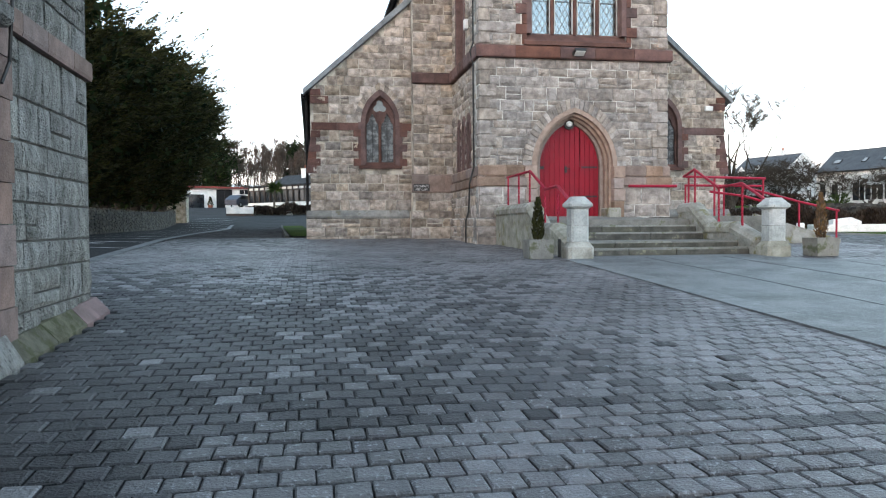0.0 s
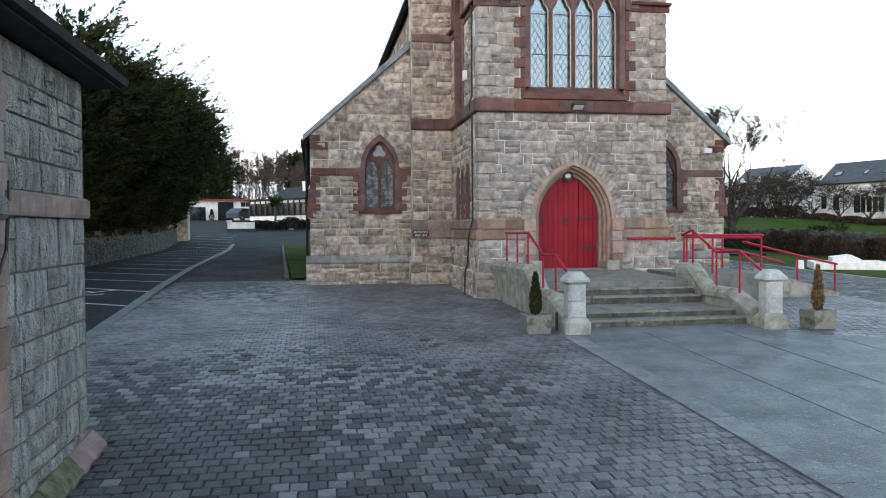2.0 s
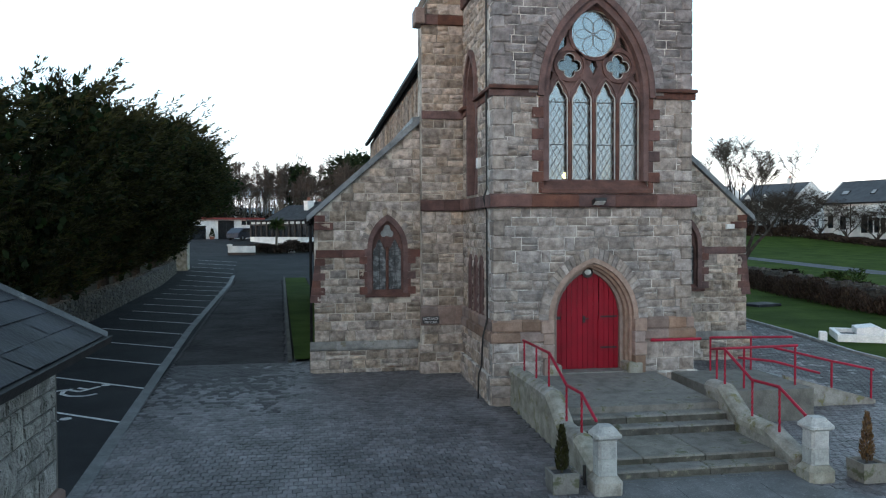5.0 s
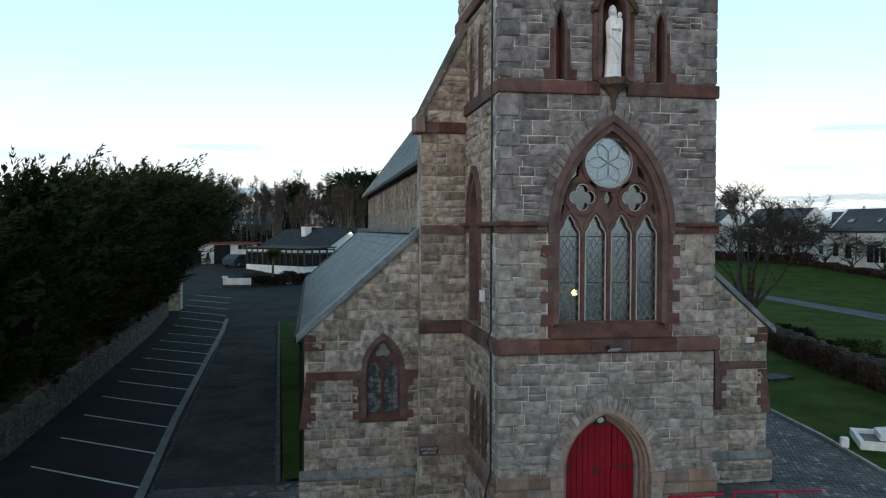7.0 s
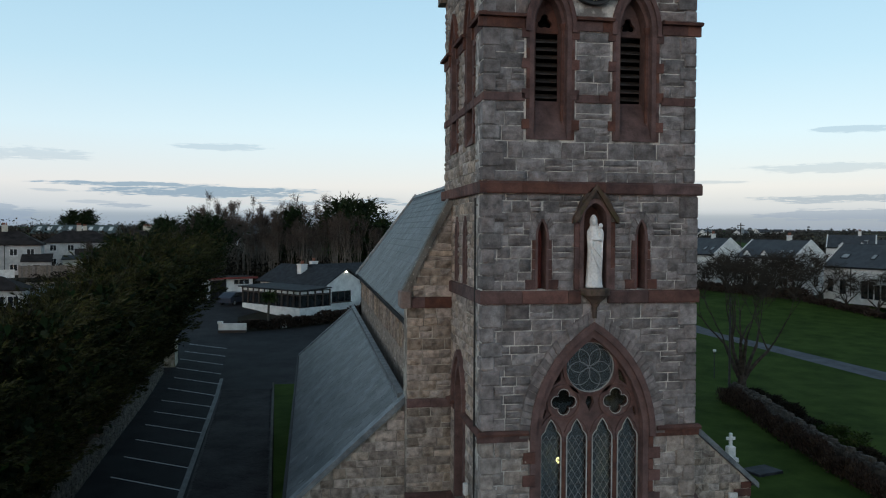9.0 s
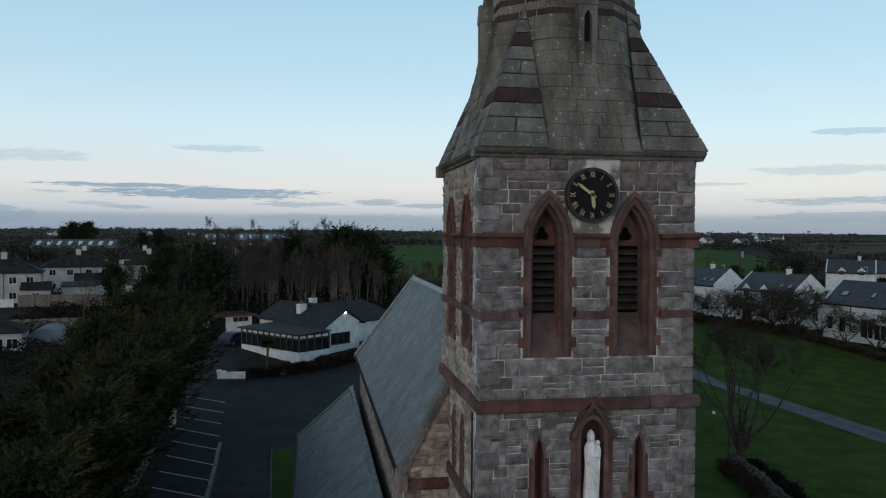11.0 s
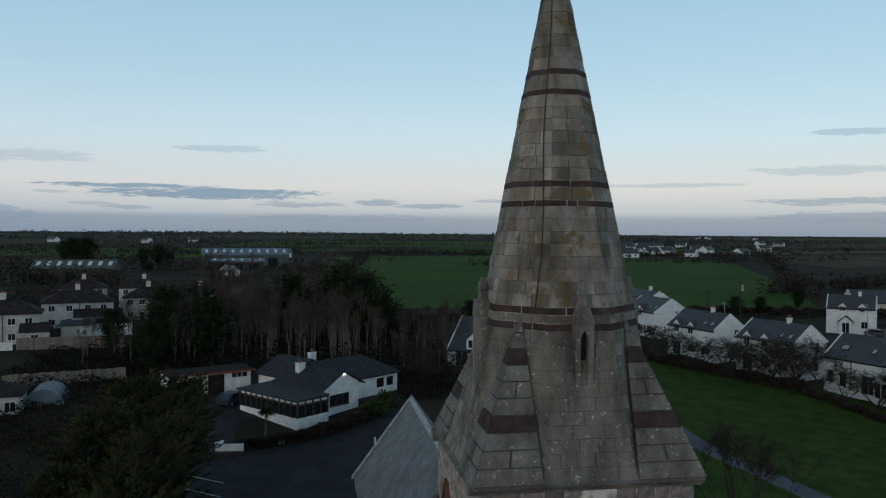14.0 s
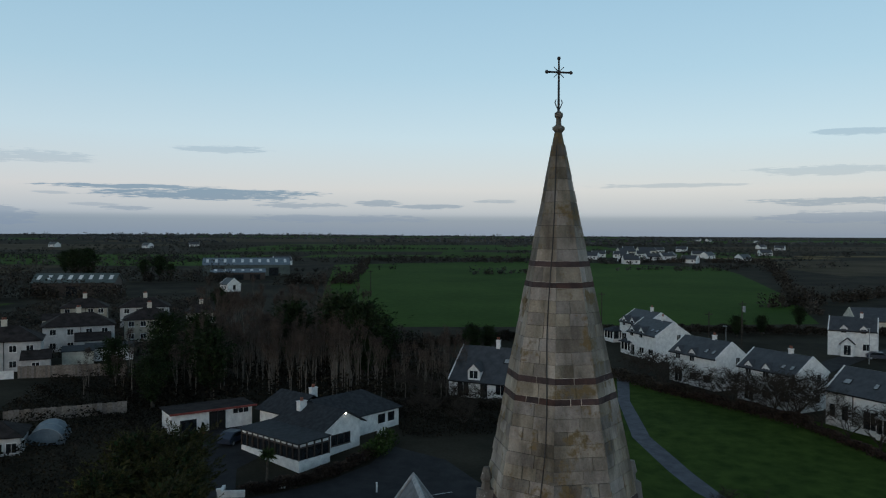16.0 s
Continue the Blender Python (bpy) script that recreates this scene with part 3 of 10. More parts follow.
def courses(v0, v1, spans, rr, lo=0.17, hi=0.32, wide=(0.24, 0.66)):
    """Coursed blocks (u0, u1, v0, v1); spans(v0, v1) gives the free stretches of a course."""
    v = v0
    while v < v1 - 0.05:
        h = rr.uniform(lo, hi)
        if v1 - v - h < lo * 0.75:
            h = v1 - v
        for a, b in spans(v, v + h):
            u = a
            while u < b - 0.03:
                w = rr.uniform(*wide) * (0.8 if rr.random() < 0.25 else 1)
                if b - u - w < wide[0] * 0.6:
                    w = b - u
                    if w > wide[1] * 1.15:
                        w /= 2
                if h > 0.23 and rr.random() < 0.27:
                    cut = h * rr.uniform(0.4, 0.6)
                    yield u, u + w, v, v + cut
                    yield u, u + w, v + cut, v + h
                else:
                    yield u, u + w, v, v + h
                u += w
        v += h


def spans_with(bounds, holes):
    """Free stretches between the wall's bounds(v) and the openings [(centre, half-width function)]."""
    def spans(v0, v1):
        a = max(bounds(v0)[0], bounds(v1)[0])
        b = min(bounds(v0)[1], bounds(v1)[1])
        if b - a < 0.05:
            return []
        out = [(a, b)]
        for c, width in holes:
            ws = [w for w in (width(v0 + (v1 - v0) * k / 4) for k in range(5)) if w is not None]
            if not ws:
                continue
            w = max(ws) if len(ws) == 5 and max(ws) - min(ws) < 0.02 else sum(ws) / len(ws)
            cut = []
            for p, q in out:
                if q <= c - w or p >= c + w:
                    cut.append((p, q))
                else:
                    if c - w - p > 0.04:
                        cut.append((p, c - w))
                    if q - c - w > 0.04:
                        cut.append((c + w, q))
            out = cut
        return out
    return spans


LATER = []


def stone_wall(face, blocks, parent, family="stone", single=lambda b: True, depth=0.045, seed=1, name="stone"):
    """Blocks on a wall: those that 'single' picks become objects later in the file, the rest one mesh."""
    rr = random.Random(seed)
    vs, fs = [], []
    frame_ = face.axes()
    for u0, u1, v0, v1 in blocks:
        k = rr.randrange(len(ROCK[family]))
        me, pts, faces = ROCK[family][k]
        size = (u1 - u0 - JOINTS, v1 - v0 - JOINTS, depth * rr.uniform(0.75, 1.3))
        if size[0] < 0.02 or size[1] < 0.02:
            continue
        flip = rr.choice((1, -1))
        m = Matrix.Translation(face.at((u0 + u1) / 2, (v0 + v1) / 2, -depth)) @ frame_ @ Matrix.Rotation(0 if flip > 0 else math.pi, 4, "Z") @ Matrix.Diagonal((*size, 1))
        if single((u0, u1, v0, v1)):
            LATER.append((name, me, m, parent))
        else:
            mm = np.array(m)
            base = len(vs)
            vs.extend((pts @ mm[:3, :3].T + mm[:3, 3]).tolist())
            fs.extend([[i + base for i in f] for f in faces])
    if vs:
        ob = part(name + "work", (vs, fs), family + "_mesh", parent)
        tagged(ob, kind="stuff")


def voussoirs(face, inner, outer, d0, d1, count, parent, material, name="voussoir", skip=0):
    """Wedge stones of an arch, between two outlines given as functions of 0..1."""
    rr = random.Random(count)
    for k in range(count):
        a, b = (k + 0.05) / count, (k + 0.95) / count
        pts = [inner(a), inner(b), outer(b), outer(a)]
        bm = bmesh.new()
        dd = d1 + rr.uniform(-0.012, 0.014)
        prism(bm, [face.at(u, v, d0) for u, v in pts], face.n * (dd - d0))
        top = [f for f in bm.faces if f.normal.length >= 0]
        part(name, bm, material, parent)


def along(line):
    """A function of 0..1 along a line of points."""
    seg = [math.dist(p, q) for p, q in zip(line, line[1:])]
    total = sum(seg)

    def at(t):
        d = t * total
        for (p, q), s in zip(zip(line, line[1:]), seg):
            if d <= s:
                return (p[0] + (q[0] - p[0]) * d / s, p[1] + (q[1] - p[1]) * d / s)
            d -= s
        return line[-1]
    return at


def band(face, u0, u1, z0, z1, out, parent, material, name="string_course", length=0.8, seed=3, slope=0.05):
    """A projecting course of dressed blocks with a sloped top."""
    rr = random.Random(seed + int(z0 * 10))
    u = u0
    while u < u1 - 0.01:
        w = rr.uniform(0.7, 1.3) * length
        if u1 - u - w < 0.3 * length:
            w = u1 - u
        bm = bmesh.new()
        a, b = u + 0.004, u + w - 0.004
        loop = [face.at(a, z0, -0.06), face.at(a, z0, out * 0.75), face.at(a, z0 + 0.03, out), face.at(a, z1 - slope, out), face.at(a, z1, 0.0), face.at(a, z1, -0.06)]
        prism(bm, loop, face.u * (b - a))
        part(name, bm, material, parent)
        u += w


def circle(c, r, n=28):
    return [(c[0] + r * math.cos(k * math.tau / n), c[1] + r * math.sin(k * math.tau / n)) for k in range(n)]


def foils(c, r, lobes=4, turn=0.0, n=7, out=0.62):
    """A foiled opening: lobes round a centre."""
    pts = []
    for k in range(lobes):
        a0 = turn + k * math.tau / lobes
        cx, cy = c[0] + r * 0.52 * math.cos(a0), c[1] + r * 0.52 * math.sin(a0)
        for i in range(n):
            a = a0 + (i / (n - 1) - 0.5) * math.pi * 1.15
            pts.append((cx + r * 0.48 * math.cos(a), cy + r * 0.48 * math.sin(a)))
    return pts


def trefoil_head(a, base, spring, apex, c=0.0):
    """A light with a cusped, pointed head."""
    n = 5
    left = [(c - a, base), (c - a, spring)]
    for i in range(1, n + 1):
        t = i / n
        left.append((c - a + a * 0.45 * t * t, spring + (apex - spring) * 0.42 * t))
    for i in range(1, n + 1):
        t = i / n
        left.append((c - a * 0.62 * (1 - t) ** 0.8 if i < n else c, spring + (apex - spring) * (0.44 + 0.56 * t)))
    return left + [(2 * c - u, v) for u, v in reversed(left[:-1])]


def lattice(face, u0, u1, v0, v1, d, step=0.12, r=0.006):
    """Diamond cames across a light."""
    bm = bmesh.new()
    w, h = u1 - u0, v1 - v0
    k = -h * 0.6
    while k < w:
        for s in (1, -1):
            pts = []
            for t in (0.0, 1.0):
                pts.append([k + t * h * 0.6, t * h])
            (a0, b0), (a1, b1) = pts
            if a0 < 0:
                b0 += -a0 / 0.6
                a0 = 0
            if a1 > w:
                b1 -= (a1 - w) / 0.6
                a1 = w
            if a1 - a0 > 0.01:
                p, q = ((u0 + a0, u0 + a1) if s > 0 else (u1 - a0, u1 - a1))
                tube(bm, face.at(p, v0 + b0, d), face.at(q, v0 + b1, d), r, sides=3, caps=False)
        k += step
    return bm


# ---- the church tower ----
TW, TR = 2.38, 2.30
FRONT, SIDE = Face((0, 0, 0), (1, 0, 0), (0, -1, 0)), Face((-TW, 0, 0), (0, 1, 0), (-1, 0, 0))
tower = thing("church_tower", "square granite church tower with red sandstone bands and tall arched window", "church tower")
CX, DX = 0.05, -0.02
DOOR = dict(a=1.08, base=0.9, spring=2.0, apex=3.40)
WIN = dict(a=1.26, base=4.93, spring=7.15, apex=9.40)
SLIT = [(-1.10, 0.13, 10.27, 11.35, 11.78), (1.10, 0.13, 10.27, 11.35, 11.78)]
BELL = [(-0.945, 0.46, 13.43, 15.75, 16.78), (0.94, 0.46, 13.43, 15.75, 16.78)]
NICHE = dict(a=0.27, base=10.30, spring=11.75, apex=12.12)
front_holes = [arch(DOOR["a"], -0.2, DOOR["spring"], DOOR["apex"], c=DX), arch(WIN["a"], WIN["base"], WIN["spring"], WIN["apex"], c=CX),
               arch(NICHE["a"], NICHE["base"], NICHE["spring"], NICHE["apex"], c=CX)]
front_holes += [arch(a, b, s, t, c=c) for c, a, b, s, t in SLIT + BELL]
D0 = -0.035
door_loop = front_holes.pop(0)
outer_front = [(-TW, -0.4), (DX - DOOR["a"], -0.4), *door_loop[1:-1], (DX + DOOR["a"], -0.4), (TW, -0.4), (TW, 12.42), (TR, 12.42), (TR, 17.6), (-TW, 17.6)]
wall_front = part("wall_front", plate(FRONT, outer_front, front_holes, -0.75, D0), "mortar", tower)
SIDE_LAN = [(1.35, 0.15), (2.0, 0.15), (2.65, 0.15)]
side_holes = [arch(a, 1.98, 3.0, 3.32, c=c) for c, a in SIDE_LAN] + [arch(0.62, 4.95, 7.5, 8.5, c=2.5)]
side_holes += [arch(0.13, 10.27, 11.35, 11.78, c=c) for c in (1.9, 2.9)] + [arch(0.42, 13.43, 15.75, 16.75, c=c) for c in (1.45, 3.35)]
outer_side = [(0.76, -0.4), (4.76, -0.4), (4.76, 17.6), (0.76, 17.6)]
wall_side = part("wall_side", plate(SIDE, outer_side, side_holes, -0.75, D0), "mortar_dark", tower)
bm = bmesh.new()
box(bm, TW - 0.75, TR - 0.04, 0.76, 4.0, -0.4, 17.6)
box(bm, -TW + 0.75, TR, 4.01, 4.76, -0.4, 17.6)
part("wall_back", bm, "mortar_dark", tower)
# near-black floors and an added board stand in for the dark interior
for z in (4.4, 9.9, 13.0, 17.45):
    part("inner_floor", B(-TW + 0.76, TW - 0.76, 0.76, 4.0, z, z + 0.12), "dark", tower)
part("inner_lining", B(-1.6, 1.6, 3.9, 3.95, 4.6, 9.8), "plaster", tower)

whole = lambda v: (-TW, TW if v < 12.4 else TR)
H = lambda c, **k: (c, half(k["a"], k["base"], k["spring"], k["apex"]))
front_blocked = [H(DX, a=1.19, base=-1, spring=2.0, apex=3.52), H(CX, a=1.40, base=4.6, spring=7.15, apex=9.60), H(CX, a=0.44, base=10.2, spring=11.6, apex=12.5)]
front_blocked += [H(c, a=a + 0.10, base=b - 0.05, spring=s, apex=t + 0.12) for c, a, b, s, t in SLIT]
front_blocked += [H(c, a=a + 0.10, base=b - 0.05, spring=s, apex=t + 0.12) for c, a, b, s, t in BELL]
front_blocked += [(CX, lambda v: 0.56 if 16.35 < v < 17.35 else None)]
rs = random.Random(11)
FB = []
for lo, hi in ((2.0, 4.57), (4.88, 7.08), (7.30, 9.97), (10.25, 12.28), (12.53, 13.37), (13.37, 14.20), (14.37, 15.70), (15.98, 17.56)):
    big = 1.3 if lo > 12 else 1.0
    FB += list(courses(lo, hi, spans_with(whole, front_blocked), rs, 0.17 * big, 0.32 * big, (0.24 * big, 0.66 * big)))
stone_wall(FRONT, [b for b in FB if b[2] < 7.2], wall_front, "stone", lambda b: True, seed=5)
ROCK["stone_high"] = ROCK["stone_mid"] = ROCK["stone"]
stone_wall(FRONT, [b for b in FB if 7.2 <= b[2] < 15.9], wall_front, "stone_mid", lambda b: False, seed=54)
stone_wall(FRONT, [b for b in FB if b[2] >= 15.9], wall_front, "stone_high", lambda b: False, seed=55)
SB = []
sidew = lambda v: (0.0, 4.76) if v > 9.9 else (0.0, 3.7)
side_blocked = [H(c, a=0.25, base=1.9, spring=3.0, apex=3.46) for c, _ in SIDE_LAN] + [ H(2.5, a=0.74, base=4.9, spring=7.5, apex=8.65)] + [H(c, a=0.2, base=10.2, spring=11.4, apex=11.85) for c in (1.9, 2.9)]
side_blocked += [H(c, a=0.52, base=13.4, spring=15.75, apex=16.85) for c in (1.45, 3.35)]
for lo, hi in ((2.0, 4.57), (4.88, 7.08), (7.30, 9.97), (10.25, 12.28), (12.53, 14.20), (14.37, 15.70), (15.98, 17.56)):
    SB += list(courses(lo, hi, spans_with(sidew, side_blocked), rs, wide=(0.28, 0.6)))
stone_wall(SIDE, SB, wall_side, "stone_warm", lambda b: False, seed=6)

# corner stones of the tower, long and short in turn
rq = random.Random(23)
for lo, hi in ((1.54, 4.56), (4.90, 7.06), (7.32, 9.95), (10.27, 12.26), (12.55, 14.18), (14.39, 15.68), (16.0, 17.54)):
    z, k = lo, 0
    while z < hi - 0.05:
        h = rq.uniform(0.24, 0.36)
        if hi - z - h < 0.2:
            h = hi - z
        w, d = (rq.uniform(0.34, 0.46), 0.26) if k % 2 else (0.26, rq.uniform(0.34, 0.46))
        bm = B(-TW - 0.014 - rq.uniform(0, 0.01), -TW + w, -0.014 - rq.uniform(0, 0.01), d, z + 0.006, z + h - 0.006, bevel=0.022)
        part("quoin_stone", bm, "stone" if z < 7.2 else "stone_mid", wall_side)
        edge = TW if z < 12.4 else TR
        part("quoin_stone", B(edge - w, edge + 0.014, -0.014 - rq.uniform(0, 0.01), d, z + 0.006, z + h - 0.006, bevel=0.022), "stone" if z < 7.2 else "stone_mid", wall_front)
        z, k = z + h, k + 1

# base courses, each a little wider than the wall above
for z0, z1, out in ((0.75, 1.52, 0.06), (-0.35, 0.75, 0.13)):
    f1, f2 = Face((0, -out, 0), (1, 0, 0), (0, -1, 0)), Face((-TW - out, 0, 0), (0, 1, 0), (-1, 0, 0))
    for a, b in ((-TW - out, CX - 1.02), (CX + 1.02, TW + out)):
        part("plinth", B(a, b, -out + 0.035, 0.2, z0, z1), "mortar", tower)
    part("plinth", B(-TW - out + 0.035, -TW + 0.2, 0.2, 3.75, z0, z1), "mortar", tower)
    blocks = list(courses(z0, z1 - 0.02, spans_with(lambda v: (-TW - out, TW + out), [(DX, lambda v: 1.02)]), rs, 0.24, 0.36, (0.4, 0.85)))
    stone_wall(f1, blocks, wall_front, "stone", lambda b: True, seed=8)
    blocks = list(courses(z0, z1 - 0.02, spans_with(lambda v: (-out, 3.7), []), rs, 0.24, 0.36, (0.35, 0.7)))
    stone_wall(f2, blocks, wall_side, "stone_warm", lambda b: False, seed=9)
# brown weathering course in two rows round the foot
for z0, z1, out in ((1.50, 1.75, 0.085), (1.75, 2.02, 0.055)):
    for a, b in ((-TW - out, CX - 1.06), (CX + 1.06, TW + out)):
        band(FRONT, a, b, z0, z1, out, tower, "brown", "weathering_block", 0.55, 5, 0.05)
    band(SIDE, -out, 3.72, z0, z1, out, tower, "brown", "weathering_block", 0.6, 6, 0.05)
for z0, z1, out, mt in ((4.57, 4.88, 0.10, "red"), (9.97, 10.25, 0.05, "red"), (12.28, 12.54, 0.08, "red"), (14.20, 14.37, 0.012, "red")):
    if z0 == 14.20:
        for a, b in ((-TW, -1.5), (-0.40, 0.42), (1.52, TR)):
            band(FRONT, a, b, z0, z1, out, tower, mt, "string_course", 0.7, 7, 0.004)
    elif z0 == 9.97:
        for a, b in ((-TW - out, CX - 0.3), (CX + 0.3, TW + out)):
            band(FRONT, a, b, z0, z1, out, tower, mt, "string_course", 0.8, 7, 0.03)
    else:
        band(FRONT, -TW - out, TW + out, z0, z1, out, tower, mt, "string_course", 0.9, 8)
    band(SIDE, -out, 3.74 if z0 < 9.9 else 4.76, z0, z1, out, tower, mt, "string_course", 0.8, 9, 0.02)
# moulded course with a drip at the springing of the great window and the bell openings
for z0, z1, gap in ((7.08, 7.30, [(-TW - 0.1, CX - 1.43), (CX + 1.43, TW + 0.1)]), (15.70, 15.98, [(-TW - 0.12, -1.50), (-0.40, 0.42), (1.52, TR + 0.12)])):
    for a, b in gap:
        band(FRONT, a, b, z0, z1 - 0.07, 0.015, tower, "red", "string_course", 0.7, 10, 0.01)
        part("drip_moulding", prism(bmesh.new(), [FRONT.at(a, z1 - 0.07, -0.05), FRONT.at(a, z1 - 0.07, 0.11), FRONT.at(a, z1 - 0.02, 0.13), FRONT.at(a, z1 + 0.02, 0.05), FRONT.at(a, z1 + 0.02, -0.05)], FRONT.u * (b - a)), "red_mesh", tower)
    for a, b in ([(0.0, 1.85), (3.15, 3.74)] if z0 < 10 else [(0.0, 1.0), (3.8, 4.76)] if 13.5 < z0 < 15 else [(0.0, 1.0), (1.9, 2.9), (3.8, 4.76)]):
        band(SIDE, a - 0.02, b, z0, z1 - 0.07, 0.015, tower, "red", "string_course", 0.7, 11, 0.01)
        part("drip_moulding", prism(bmesh.new(), [SIDE.at(a - 0.1, z1 - 0.07, -0.05), SIDE.at(a - 0.1, z1 - 0.07, 0.11), SIDE.at(a - 0.1, z1 - 0.02, 0.13), SIDE.at(a - 0.1, z1 + 0.02, 0.05), SIDE.at(a - 0.1, z1 + 0.02, -0.05)], SIDE.u * (b - a + 0.1)), "red_mesh", tower)

# ---- west door ----
doorway = part("doorway", ring(FRONT, arch(0.98, 0.70, 2.0, 3.30, c=DX), arch(1.09, 0.70, 2.0, 3.41, c=DX), -0.30, 0.02), "pink", tower, "pink sandstone arch in stepped orders")
for a, b, d0, d1, ap in ((0.915, 0.98, -0.42, -0.10, 3.30), (0.85, 0.915, -0.52, -0.22, 3.235), (0.78, 0.85, -0.60, -0.34, 3.17)):
    part("arch_order", ring(FRONT, arch(a, 0.70, 2.0, ap - (b - a), c=DX), arch(b, 0.70, 2.0, ap, c=DX), d0, d1), "pink", doorway)
for s in (-1, 1):
    for k, (z0, z1) in enumerate(((0.72, 1.14), (1.14, 1.44), (1.44, 1.70), (1.70, 2.0))):
        w = 0.30 if k % 2 else 0.22
        a, b = DX + s * 0.97, DX + s * (1.09 + w * 0.6)
        part("jamb_block", B(min(a, b), max(a, b), -0.10 - 0.03 * (k == 0), 0.3, z0 + 0.004, z1 - 0.004, bevel=0.012), "pink" if k else "brown", doorway)
    a, b = DX + s * 0.80, DX + s * 1.14
    part("jamb_base", B(min(a, b), max(a, b), -0.16, 0.40, 0.66, 0.98, bevel=0.03), "coping", doorway)
vi, vo = arch(1.09, 1.9, 2.0, 3.41, c=DX), arch(1.32, 1.9, 2.0, 3.66, c=DX)
voussoirs(FRONT, along(vi[1:-1]), along(vo[1:-1]), -0.10, 0.03, 34, wall_front, "stone")
red_door = thing("church_door", "closed red boarded church door with black strap hinges", "door")
leafs = ((DX - 0.77, DX + 0.28), (DX + 0.29, DX + 0.77))
hw = half(0.77, 0.9, 2.0, 3.10)
for n_, (a, b) in enumerate(leafs):
    leaf = part("leaf", B(a, b, 0.47, 0.50, 0.76, 2.0), "door", red_door)
    count = 8 if n_ == 0 else 4
    for k in range(count):
        u0, u1 = a + (b - a) * k / count + 0.005, a + (b - a) * (k + 1) / count - 0.005

        def top(u):
            v = 2.0
            while v < 3.10 and (hw(v) or 0) > abs(u - DX):
                v += 0.01
            return v
        part("board", prism(bmesh.new(), [(u0, 0.47, 0.76), (u1, 0.47, 0.76), (u1, 0.47, top(u1)), ((u0 + u1) / 2, 0.47, top((u0 + u1) / 2)), (u0, 0.47, top(u0))], (0, -0.022 - 0.02 * n_, 0)), "door", leaf)
for z in (1.25, 1.98):
    part("strap_hinge", B(DX + 0.32, DX + 0.73, 0.415, 0.43, z, z + 0.04), "iron", red_door, "black iron strap hinge")
part("strap_hinge", B(DX - 0.75, DX - 0.65, 0.437, 0.449, 1.95, 2.02), "iron", red_door)
bm = B(DX - 0.11, DX - 0.05, 0.43, 0.45, 1.86, 2.02)
tube(bm, (DX - 0.08, 0.44, 1.96), (DX - 0.08, 0.38, 1.96), 0.012)
tube(bm, (DX - 0.08, 0.385, 1.96), (DX + 0.02, 0.385, 1.96), 0.012)
part("door_handle", bm, "iron", red_door, "black lever handle")
part("cover_strip", B(DX + 0.265, DX + 0.305, 0.41, 0.445, 0.77, 1.95), "door", red_door)
part("threshold", B(DX - 0.98, DX + 0.98, -0.02, 0.62, 0.64, 0.772, bevel=0.01), "step", tower)
lamp = thing("porch_lamp", "round white bulkhead lamp under the door arch", "lamp")
part("lamp_base", tube(bmesh.new(), (DX - 0.02, 0.40, 3.06), (DX - 0.02, 0.34, 3.06), 0.13, 0.13, 14), "iron", lamp)
bm = bmesh.new()
bmesh.ops.create_uvsphere(bm, u_segments=14, v_segments=8, radius=0.085, matrix=Matrix.Translation((DX - 0.02, 0.34, 3.06)) @ Matrix.Diagonal((1, 0.5, 0.8, 1)))
part("lamp_shade", bm, "white", lamp, "milky glass shade", True)

# ---- great west window ----
window = part("west_window", ring(FRONT, arch(1.14, 5.18, 7.15, 9.24, c=CX), arch(1.27, 5.18, 7.15, 9.41, c=CX), -0.30, 0.0), "red_mesh", tower, "four-light arched window with carved red tracery")
part("hood_mould", ring(FRONT, arch(1.27, 7.1, 7.15, 9.41, c=CX), arch(1.40, 7.1, 7.15, 9.58, c=CX), -0.12, 0.07), "red_mesh", window)
vi, vo = arch(1.40, 7.1, 7.15, 9.58, c=CX), arch(1.62, 7.1, 7.15, 9.84, c=CX)
voussoirs(FRONT, along(vi[1:-1]), along(vo[1:-1]), -0.10, 0.03, 44, wall_front, "stone_mid")
part("sill", prism(bmesh.new(), [FRONT.at(CX - 1.33, 4.89, -0.3), FRONT.at(CX - 1.33, 4.89, 0.06), FRONT.at(CX - 1.33, 4.98, 0.06), FRONT.at(CX - 1.33, 5.20, -0.22), FRONT.at(CX - 1.33, 5.20, -0.3)], (2.66, 0, 0)), "red_mesh", window)
for s in (-1, 1):
    for k in range(9):
        z0 = 4.90 + k * 0.243
        w = 0.27 if k % 2 else 0.11
        a, b = CX + s * 1.265, CX + s * (1.265 + w)
        part("quoin_block", B(min(a, b), max(a, b), -0.012, 0.25, z0 + 0.004, z0 + 0.239, bevel=0.006), "red", wall_front)
lights = [CX + k * 0.575 for k in (-1.5, -0.5, 0.5, 1.5)]
tr_outer = arch(1.15, 5.18, 7.15, 9.25, c=CX)
tr_holes = [trefoil_head(0.235, 5.22, 7.05, 7.48, c) for c in lights]
tr_holes += [foils((CX + s * 0.585, 7.84), 0.29, 4, 0) for s in (-1, 1)] + [circle((CX, 8.58), 0.545, 32)]
for s in (-1, 1):
    tr_holes.append([(CX + s * u, v) for u, v in ((0.66, 8.30), (0.78, 8.22), (0.86, 8.16), (0.80, 8.34), (0.70, 8.50), (0.64, 8.52))])
    tr_holes.append([(CX + s * u, v) for u, v in ((1.02, 7.50), (1.06, 7.50), (1.03, 7.72), (0.97, 7.66))])
